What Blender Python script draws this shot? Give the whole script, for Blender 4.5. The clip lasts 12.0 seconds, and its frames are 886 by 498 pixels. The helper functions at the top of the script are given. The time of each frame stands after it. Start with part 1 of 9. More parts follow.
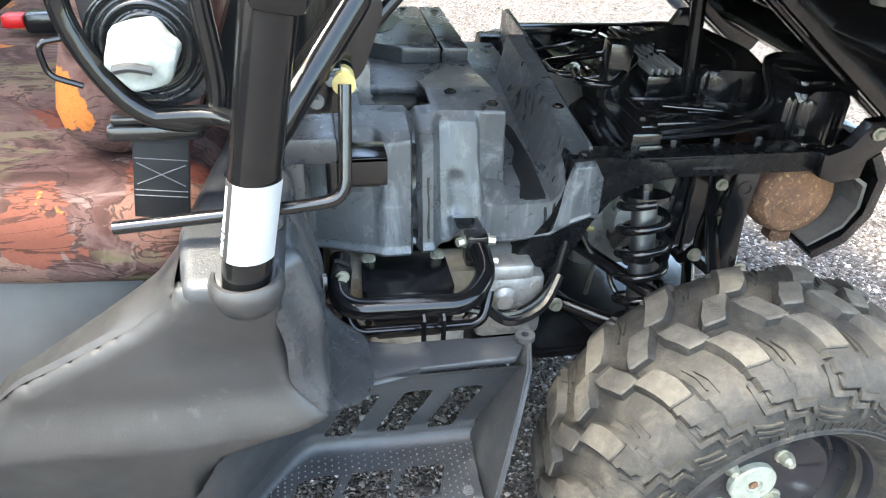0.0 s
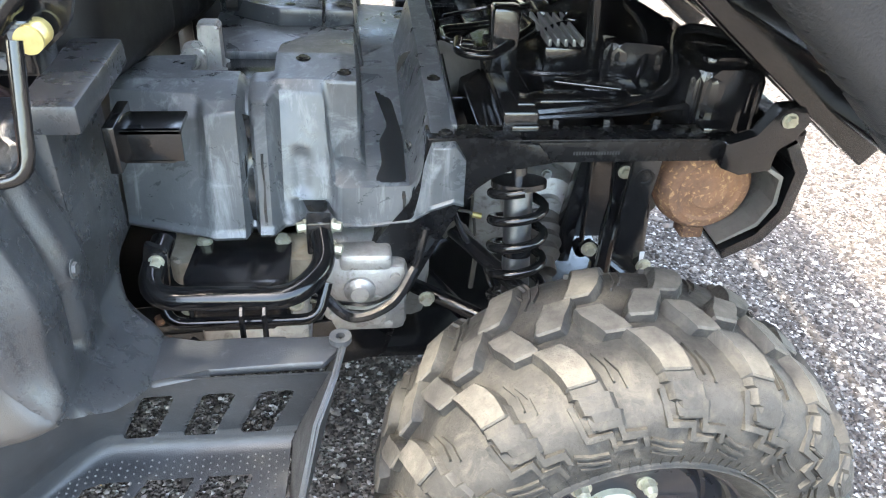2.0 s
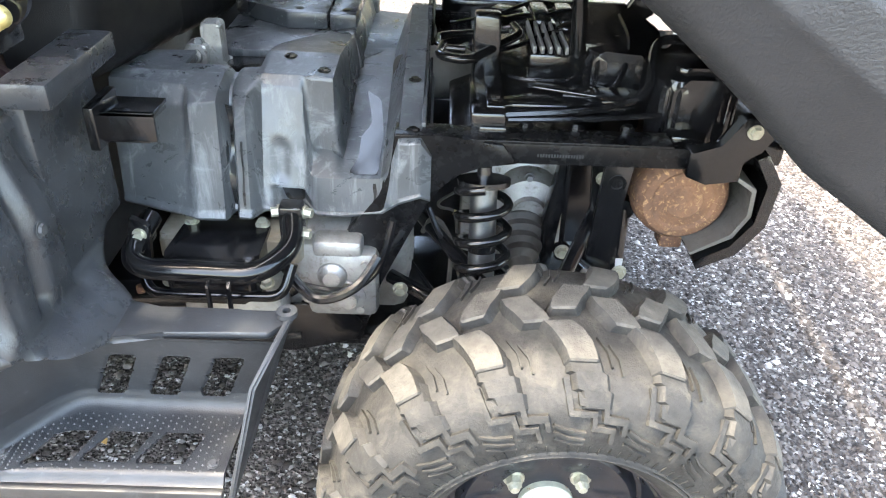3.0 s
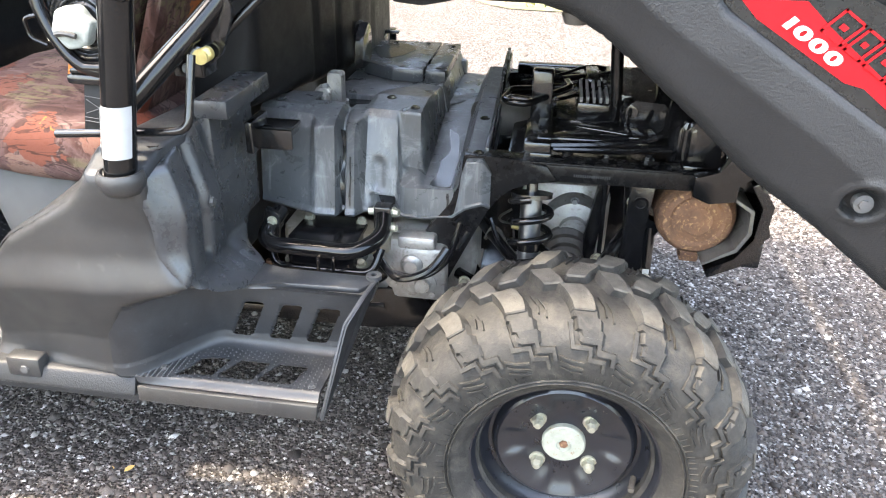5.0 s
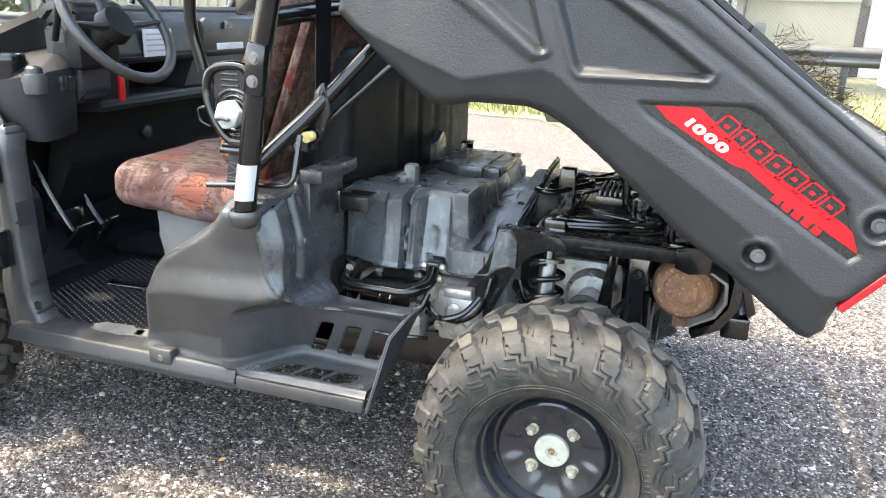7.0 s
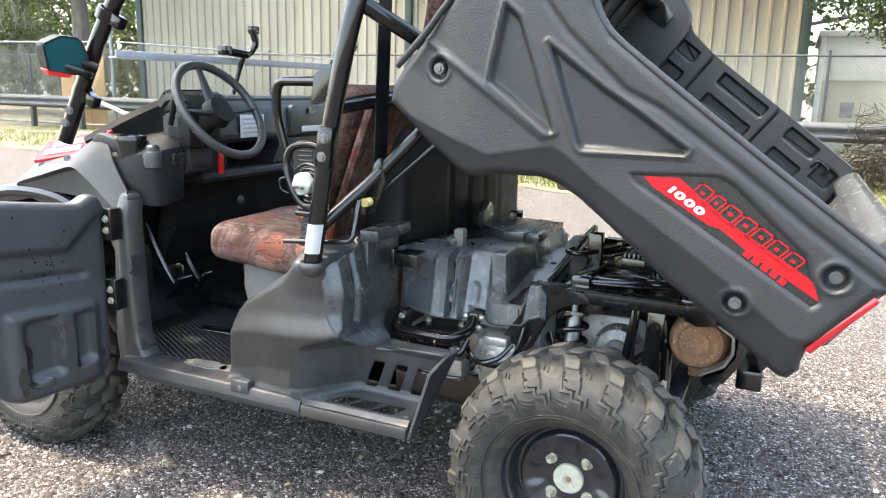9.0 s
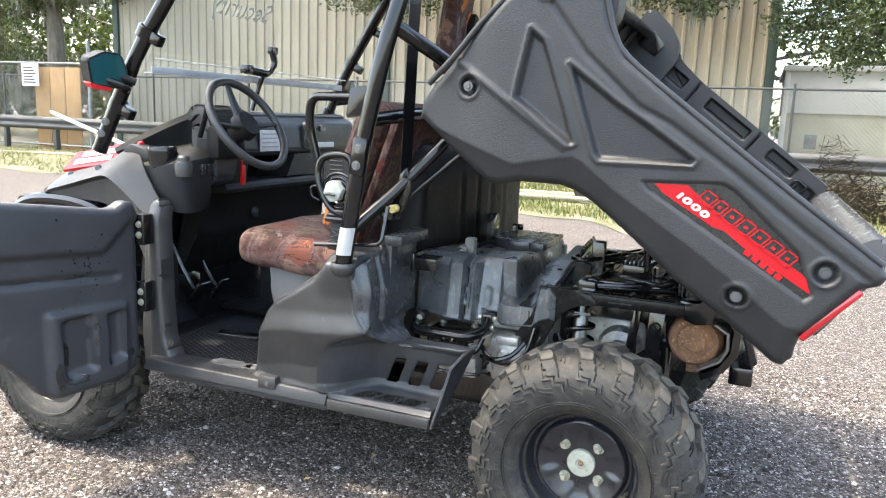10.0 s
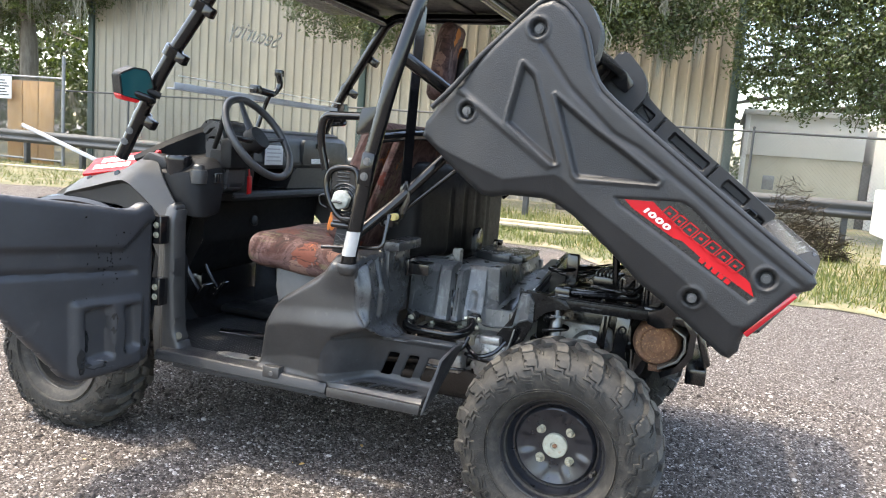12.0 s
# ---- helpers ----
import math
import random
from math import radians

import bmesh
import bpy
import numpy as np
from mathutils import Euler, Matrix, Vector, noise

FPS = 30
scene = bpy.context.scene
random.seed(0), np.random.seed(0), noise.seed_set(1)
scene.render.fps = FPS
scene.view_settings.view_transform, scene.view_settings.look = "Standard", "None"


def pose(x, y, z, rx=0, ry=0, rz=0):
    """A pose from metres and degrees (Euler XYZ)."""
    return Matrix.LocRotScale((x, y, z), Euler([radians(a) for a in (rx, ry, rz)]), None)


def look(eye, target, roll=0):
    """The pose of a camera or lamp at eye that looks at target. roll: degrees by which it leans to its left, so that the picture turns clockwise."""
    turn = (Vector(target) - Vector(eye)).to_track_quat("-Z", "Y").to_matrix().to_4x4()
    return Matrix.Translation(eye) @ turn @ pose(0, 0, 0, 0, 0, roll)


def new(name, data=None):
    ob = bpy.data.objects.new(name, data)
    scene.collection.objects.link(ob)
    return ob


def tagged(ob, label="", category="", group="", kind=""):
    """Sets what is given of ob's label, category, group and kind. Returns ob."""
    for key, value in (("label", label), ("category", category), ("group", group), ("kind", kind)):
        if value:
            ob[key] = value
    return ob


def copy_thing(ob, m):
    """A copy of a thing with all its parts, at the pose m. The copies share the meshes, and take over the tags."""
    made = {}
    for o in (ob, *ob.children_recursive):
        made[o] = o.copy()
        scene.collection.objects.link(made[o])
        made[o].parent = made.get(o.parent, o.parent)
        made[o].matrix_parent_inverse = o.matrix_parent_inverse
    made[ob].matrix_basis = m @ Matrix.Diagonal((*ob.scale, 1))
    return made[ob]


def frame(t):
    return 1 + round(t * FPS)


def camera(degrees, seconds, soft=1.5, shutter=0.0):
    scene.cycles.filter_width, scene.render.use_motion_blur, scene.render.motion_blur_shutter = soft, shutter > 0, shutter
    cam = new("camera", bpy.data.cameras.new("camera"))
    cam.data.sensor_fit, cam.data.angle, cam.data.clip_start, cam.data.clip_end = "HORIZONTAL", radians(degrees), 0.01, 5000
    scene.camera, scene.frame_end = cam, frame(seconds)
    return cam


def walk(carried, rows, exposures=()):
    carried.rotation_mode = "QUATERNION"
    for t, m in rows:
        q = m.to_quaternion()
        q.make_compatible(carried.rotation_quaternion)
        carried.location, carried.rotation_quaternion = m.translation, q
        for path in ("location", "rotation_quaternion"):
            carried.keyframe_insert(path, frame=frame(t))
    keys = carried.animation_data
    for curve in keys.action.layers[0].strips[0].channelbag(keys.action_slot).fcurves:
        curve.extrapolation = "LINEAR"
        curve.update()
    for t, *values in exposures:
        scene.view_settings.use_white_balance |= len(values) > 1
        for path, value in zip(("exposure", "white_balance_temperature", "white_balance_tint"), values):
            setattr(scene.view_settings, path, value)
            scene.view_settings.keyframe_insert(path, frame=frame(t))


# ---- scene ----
cam = camera(61.1, 12.0, 1.1)
PATH = [
    (0, (-0.641, -1.402, 1.225), (-0.301, 0.263, 0.171), 2.7),
    (0.5, (-0.557, -1.41, 1.208), (-0.153, 0.213, 0.111), 3.8),
    (1, (-0.485, -1.406, 1.204), (-0.098, 0.209, 0.089), 3.7),
    (1.5, (-0.416, -1.357, 1.199), (-0.084, 0.265, 0.077), 3.5),
    (2, (-0.343, -1.325, 1.189), (-0.089, 0.313, 0.07), 3.4),
    (2.5, (-0.258, -1.344, 1.195), (-0.108, 0.309, 0.078), 3.2),
    (2.7, (-0.214, -1.364, 1.196), (-0.115, 0.297, 0.086), 2.9),
    (4.3, (-0.098, -1.619, 1.222), (-0.283, 0.101, 0.217), 1.4),
    (4.5, (-0.099, -1.663, 1.226), (-0.304, 0.066, 0.242), 1.2),
    (5, (-0.067, -1.762, 1.244), (-0.312, -0.006, 0.32), 1.3),
    (5.5, (0.02, -1.881, 1.255), (-0.34, -0.115, 0.389), 1.4),
    (6, (0.108, -1.986, 1.266), (-0.346, -0.207, 0.473), 1.2),
    (6.5, (0.161, -2.094, 1.263), (-0.355, -0.29, 0.569), 1.5),
    (7, (0.214, -2.179, 1.254), (-0.368, -0.366, 0.642), 1.9),
    (7.2, (0.239, -2.205, 1.258), (-0.371, -0.395, 0.665), 2.1),
    (8.8, (0.438, -2.381, 1.272), (-0.375, -0.606, 0.835), 1.4),
    (9, (0.434, -2.421, 1.275), (-0.379, -0.642, 0.856), 1.3),
    (9.5, (0.382, -2.547, 1.26), (-0.398, -0.747, 0.87), 1.3),
    (10, (0.375, -2.646, 1.238), (-0.373, -0.824, 0.892), 2.2),
    (10.5, (0.439, -2.743, 1.223), (-0.289, -0.906, 0.915), 3.1),
    (11, (0.467, -2.833, 1.212), (-0.244, -0.985, 0.932), 3.8),
    (11.5, (0.428, -2.887, 1.203), (-0.265, -1.03, 0.938), 4.3),
    (12, (0.399, -2.942, 1.202), (-0.272, -1.077, 0.938), 4.4),
]
walk(cam, [(t, look(*p)) for t, *p in PATH],
     [(0.0, 3.88, 7100, 2), (1.5, 4.14, 7250, 4), (2.5, 4.34, 7400, 5), (4.5, 3.99, 7600, 8), (5.5, 3.88, 7550, 8), (7.0, 3.78, 7450, 5), (9.0, 3.45, 7400, 5), (10.0, 3.27, 7350, 6), (12.0, 2.96, 7280, 7)])

# ---- light ----
SUN_EL, SUN_AZ = 67.0, 195.0          # elevation; azimuth of the sun's place, degrees from +x towards +y
world = bpy.data.worlds.new("sky")
scene.world = world
world.use_nodes = True
wn = world.node_tree.nodes
sky = wn.new("ShaderNodeTexSky")
sky.sky_type = "NISHITA"
sky.sun_disc = False
sky.sun_elevation = radians(SUN_EL)
sky.sun_rotation = radians(90.0 - SUN_AZ)
sky.air_density, sky.dust_density, sky.ozone_density = 1.0, 3.0, 1.0
wn["Background"].inputs["Strength"].default_value = 0.16
world.node_tree.links.new(sky.outputs["Color"], wn["Background"].inputs["Color"])

sun_data = bpy.data.lights.new("sun", "SUN")
sun_data.energy, sun_data.angle, sun_data.color = 0.9, radians(2.5), (1.0, 0.95, 0.88)
sun = new("sun", sun_data)
sun_from = Vector((math.cos(radians(SUN_EL)) * math.cos(radians(SUN_AZ)), math.cos(radians(SUN_EL)) * math.sin(radians(SUN_AZ)), math.sin(radians(SUN_EL))))
sun.matrix_world = look(sun_from * 30, (0, 0, 0))

# ---- materials ----
def nodes_of(name):
    m = bpy.data.materials.new(name)
    m.use_nodes = True
    nt = m.node_tree
    return m, nt, nt.nodes["Principled BSDF"]


def add(nt, kind, **values):
    n = nt.nodes.new(kind)
    for key, value in values.items():
        n.inputs[key].default_value = value
    return n


def coords(nt, scale=(1, 1, 1)):
    tc = nt.nodes.new("ShaderNodeTexCoord")
    mp = add(nt, "ShaderNodeMapping", Scale=scale)
    nt.links.new(tc.outputs["Object"], mp.inputs["Vector"])
    return mp.outputs["Vector"]


def ramp(nt, source, stops, mode="LINEAR"):
    r = nt.nodes.new("ShaderNodeValToRGB")
    r.color_ramp.interpolation = mode
    els = r.color_ramp.elements
    while len(els) < len(stops):
        els.new(0.5)
    for e, (p, c) in zip(els, stops):
        e.position = p
        e.color = (*c, 1) if len(c) == 3 else (c[0], c[0], c[0], 1)
    nt.links.new(source, r.inputs["Fac"])
    return r.outputs["Color"]


def mixed(nt, fac, a, b):
    n = nt.nodes.new("ShaderNodeMix")
    n.data_type = "RGBA"
    nt.links.new(fac, n.inputs["Factor"])
    for sock, v in ((n.inputs["A"], a), (n.inputs["B"], b)):
        if isinstance(v, tuple):
            sock.default_value = (*v, 1)
        else:
            nt.links.new(v, sock)
    return n.outputs["Result"]


def noise_tex(nt, vec, scale, detail=5.0, rough=0.6, dist=0.0):
    n = add(nt, "ShaderNodeTexNoise", Scale=scale, Detail=detail, Roughness=rough, Distortion=dist)
    nt.links.new(vec, n.inputs["Vector"])
    return n.outputs["Fac"]


def bumped(nt, bsdf, heights):
    """heights: (socket, strength, distance), laid one over another."""
    last = None
    for h, s, d in heights:
        b = add(nt, "ShaderNodeBump", Strength=s, Distance=d)
        nt.links.new(h, b.inputs["Height"])
        if last:
            nt.links.new(last, b.inputs["Normal"])
        last = b.outputs["Normal"]
    nt.links.new(last, bsdf.inputs["Normal"])


def surface(name, c1, c2, scale=14.0, rough=(0.4, 0.6), metal=0.0, grain=0.0, grain_scale=600.0, stain=None, spec=0.5, stretch=(1, 1, 1), coat=0.0):
    """Two tones in soft clouds, gloss that varies, a fine grain and, if asked, stains: (colour, scale, from, to, roughness)."""
    m, nt, b = nodes_of(name)
    v = coords(nt, stretch)
    cloud = noise_tex(nt, v, scale, 7.0, 0.65)
    col = ramp(nt, cloud, [(0.3, c1), (0.7, c2)])
    rg = ramp(nt, noise_tex(nt, v, scale * 2.7, 6.0, 0.7), [(0.3, (rough[0],)), (0.7, (rough[1],))])
    if stain:
        sc, ss, lo, hi, sr = stain
        fac = ramp(nt, noise_tex(nt, v, ss, 9.0, 0.72, 0.6), [(lo, (0.0,)), (hi, (1.0,))])
        col = mixed(nt, fac, col, sc)
        rg = mixed(nt, fac, rg, (sr, sr, sr))
    nt.links.new(col, b.inputs["Base Color"])
    nt.links.new(rg, b.inputs["Roughness"])
    b.inputs["Metallic"].default_value = metal
    b.inputs["Specular IOR Level"].default_value = spec
    b.inputs["Coat Weight"].default_value = coat
    hs = [(cloud, 0.08, 0.01)]
    if grain:
        hs.append((noise_tex(nt, v, grain_scale, 3.0, 0.6), grain, 0.002))
    bumped(nt, b, hs)
    return m


M = {}
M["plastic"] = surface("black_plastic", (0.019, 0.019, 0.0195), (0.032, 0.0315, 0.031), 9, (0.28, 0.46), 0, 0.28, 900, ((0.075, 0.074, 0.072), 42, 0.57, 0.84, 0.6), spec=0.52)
M["bed_plastic"] = surface("bed_plastic", (0.0165, 0.017, 0.018), (0.024, 0.0245, 0.026), 6, (0.36, 0.50), 0, 0.6, 300, ((0.05, 0.05, 0.05), 30, 0.62, 0.88, 0.6), spec=0.33)
M["dusty_plastic"] = surface("dusty_plastic", (0.018, 0.019, 0.021), (0.036, 0.038, 0.041), 12, (0.20, 0.40), 0, 0.2, 500, ((0.16, 0.165, 0.17), 190, 0.60, 0.76, 0.5), spec=0.62)
M["step_plastic"] = surface("step_plastic", (0.017, 0.018, 0.020), (0.034, 0.036, 0.039), 12, (0.34, 0.52), 0, 0.25, 500, ((0.10, 0.105, 0.11), 60, 0.60, 0.80, 0.6), spec=0.42)


def stained_cover():
    """Slate plastic with chalky runs down its faces and grey clouds where water dried."""
    m, nt, b = nodes_of("stained_cover")
    v = coords(nt)
    base = ramp(nt, noise_tex(nt, v, 9.0, 7.0, 0.65), [(0.3, (0.036, 0.0395, 0.043)), (0.7, (0.074, 0.079, 0.084))])
    runs = noise_tex(nt, coords(nt, (42, 42, 4)), 1.0, 7.0, 0.7, 0.5)
    clouds = noise_tex(nt, v, 13.0, 8.0, 0.7, 0.9)
    col = mixed(nt, ramp(nt, runs, [(0.53, (0.0,)), (0.74, (0.55,))]), base, (0.27, 0.285, 0.295))
    col = mixed(nt, ramp(nt, clouds, [(0.55, (0.0,)), (0.74, (0.5,))]), col, (0.30, 0.315, 0.325))
    dark = ramp(nt, noise_tex(nt, coords(nt, (30, 30, 7)), 1.0, 5.0, 0.6, 0.4), [(0.68, (0.0,)), (0.70, (0.85,))])
    col = mixed(nt, dark, col, (0.018, 0.020, 0.023))
    nt.links.new(col, b.inputs["Base Color"])
    rg = ramp(nt, clouds, [(0.4, (0.26,)), (0.65, (0.50,))])
    b.inputs["Specular IOR Level"].default_value = 0.6
    nt.links.new(mixed(nt, dark, rg, (0.12, 0.12, 0.12)), b.inputs["Roughness"])
    bumped(nt, b, [(noise_tex(nt, v, 260.0, 3.0), 0.12, 0.002), (noise_tex(nt, v, 9.0, 3.0), 0.06, 0.006)])
    return m


M["cover"] = stained_cover()
M["lid"] = surface("damp_lid", (0.030, 0.033, 0.037), (0.062, 0.067, 0.073), 7, (0.14, 0.34), 0, 0.10, 300, ((0.15, 0.16, 0.165), 11, 0.60, 0.72, 0.5))
M["clear_edge"] = surface("clear_edge", (0.26, 0.27, 0.29), (0.40, 0.41, 0.44), 14, (0.12, 0.3))
M["door_plastic"] = surface("door_plastic", (0.018, 0.019, 0.022), (0.028, 0.029, 0.033), 7, (0.34, 0.5), 0, 0.25, 600, ((0.06, 0.06, 0.062), 9, 0.6, 0.85, 0.55))
M["wet"] = surface("wet_black", (0.010, 0.011, 0.012), (0.02, 0.021, 0.022), 30, (0.06, 0.2))
M["frame"] = surface("frame_paint", (0.0035, 0.0035, 0.004), (0.008, 0.008, 0.0085), 18, (0.07, 0.20), 0, 0.06, 250, ((0.035, 0.032, 0.03), 34, 0.70, 0.84, 0.5), spec=0.6)
M["tube_paint"] = surface("tube_paint", (0.004, 0.004, 0.0045), (0.007, 0.007, 0.007), 12, (0.07, 0.16), 0, 0.03, 200, spec=0.4)
M["dark_void"] = surface("dark_plastic", (0.004, 0.004, 0.0045), (0.009, 0.009, 0.010), 15, (0.09, 0.26), 0, 0.06, 400, ((0.025, 0.024, 0.022), 40, 0.66, 0.82, 0.5), spec=0.55)
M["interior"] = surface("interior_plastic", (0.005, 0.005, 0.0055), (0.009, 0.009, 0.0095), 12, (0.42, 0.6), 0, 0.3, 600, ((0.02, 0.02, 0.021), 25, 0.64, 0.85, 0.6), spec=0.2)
M["matt_dash"] = surface("matt_dash", (0.010, 0.010, 0.011), (0.017, 0.017, 0.018), 14, (0.38, 0.55), 0, 0.4, 600, ((0.035, 0.035, 0.036), 25, 0.60, 0.85, 0.6), spec=0.4)
M["fender_grey"] = surface("grey_plastic", (0.024, 0.024, 0.0235), (0.034, 0.0335, 0.032), 7, (0.42, 0.55), 0, 0.3, 500, spec=0.35)
M["grey_pan"] = surface("grey_seat_pan", (0.060, 0.060, 0.059), (0.095, 0.095, 0.092), 7, (0.45, 0.6), 0, 0.25, 500, ((0.03, 0.03, 0.03), 60, 0.66, 0.72, 0.4))
M["rubber"] = surface("tyre_rubber", (0.013, 0.0126, 0.0118), (0.028, 0.0265, 0.024), 38, (0.55, 0.8), 0, 0.5, 240, ((0.070, 0.063, 0.052), 26, 0.50, 0.78, 0.85), spec=0.32)
M["lug_top"] = surface("worn_lug", (0.040, 0.037, 0.0325), (0.082, 0.076, 0.066), 40, (0.7, 0.88), 0, 0.5, 300, ((0.035, 0.033, 0.030), 60, 0.54, 0.72, 0.7), spec=0.25)
M["stamp"] = surface("stamped_mark", (0.05, 0.05, 0.05), (0.08, 0.08, 0.08), 60, (0.4, 0.6))
M["boot"] = surface("rubber_boot", (0.035, 0.032, 0.028), (0.07, 0.06, 0.05), 30, (0.5, 0.7), 0, 0.1, 200)
M["rim"] = surface("rim_paint", (0.006, 0.007, 0.010), (0.011, 0.012, 0.016), 14, (0.24, 0.40), 0, 0.05, 200, ((0.05, 0.05, 0.05), 60, 0.66, 0.8, 0.7), coat=0.15)
M["zinc"] = surface("zinc_bolt", (0.30, 0.29, 0.22), (0.45, 0.44, 0.36), 120, (0.3, 0.5), 0.6, 0.1, 500)
M["cap"] = surface("pale_cap", (0.24, 0.25, 0.205), (0.34, 0.345, 0.285), 60, (0.4, 0.55), 0.1, 0.1, 400, ((0.22, 0.08, 0.02), 110, 0.60, 0.68, 0.8))
M["damper_metal"] = surface("dull_damper", (0.10, 0.102, 0.105), (0.17, 0.172, 0.175), 30, (0.28, 0.45), 0.9, 0.1, 300, ((0.05, 0.048, 0.045), 30, 0.55, 0.75, 0.6))
M["alloy"] = surface("cast_alloy", (0.30, 0.29, 0.27), (0.48, 0.47, 0.44), 30, (0.4, 0.6), 0.75, 0.3, 250, ((0.10, 0.08, 0.06), 40, 0.55, 0.75, 0.8))
M["rust"] = surface("rusty_steel", (0.060, 0.030, 0.020), (0.20, 0.098, 0.050), 15, (0.7, 0.9), 0.1, 1.0, 160, ((0.36, 0.21, 0.10), 110, 0.54, 0.64, 0.9))
M["gasket"] = surface("oily_alloy", (0.20, 0.17, 0.12), (0.36, 0.33, 0.27), 26, (0.4, 0.6), 0.4, 0.3, 200, ((0.30, 0.19, 0.06), 18, 0.56, 0.7, 0.6))
M["brass"] = surface("yellow_zinc", (0.55, 0.43, 0.16), (0.72, 0.62, 0.28), 60, (0.3, 0.45), 0.7)
M["heat_shield"] = surface("heat_shield", (0.11, 0.105, 0.095), (0.18, 0.17, 0.155), 10, (0.4, 0.6), 0.5, 0.1, 200, ((0.08, 0.075, 0.07), 20, 0.55, 0.75, 0.7))
M["red"] = surface("red_plastic", (0.42, 0.006, 0.009), (0.50, 0.009, 0.012), 8, (0.3, 0.42))
M["decal_red"] = surface("decal_red", (0.33, 0.004, 0.008), (0.38, 0.005, 0.010), 6, (0.40, 0.52), spec=0.22)
M["decal_black"] = surface("decal_black", (0.008, 0.008, 0.008), (0.013, 0.013, 0.013), 20, (0.22, 0.34))
M["white"] = surface("white_print", (0.46, 0.46, 0.45), (0.54, 0.54, 0.53), 20, (0.4, 0.5))
M["sticker_paper"] = surface("sticker_paper", (0.30, 0.30, 0.295), (0.36, 0.36, 0.355), 20, (0.4, 0.5))
M["print_grey"] = surface("grey_print", (0.30, 0.30, 0.30), (0.40, 0.40, 0.40), 60, (0.4, 0.5))
M["print_black"] = surface("black_print", (0.02, 0.02, 0.02), (0.03, 0.03, 0.03), 20, (0.4, 0.5))
M["foam"] = surface("white_knob", (0.17, 0.185, 0.165), (0.32, 0.335, 0.31), 45, (0.35, 0.6), 0, 0.3, 120, ((0.30, 0.31, 0.28), 50, 0.6, 0.75, 0.6))
M["tail_red"] = surface("tail_lamp_red", (0.26, 0.004, 0.010), (0.34, 0.006, 0.014), 10, (0.08, 0.16), coat=0.6)
M["smoke"] = surface("smoky_cap", (0.050, 0.052, 0.055), (0.085, 0.088, 0.092), 9, (0.16, 0.30), 0, 0.1, 300, ((0.12, 0.12, 0.12), 14, 0.58, 0.8, 0.4), spec=0.6)
M["paper"] = surface("label_paper", (0.55, 0.56, 0.56), (0.68, 0.69, 0.69), 30, (0.3, 0.5))


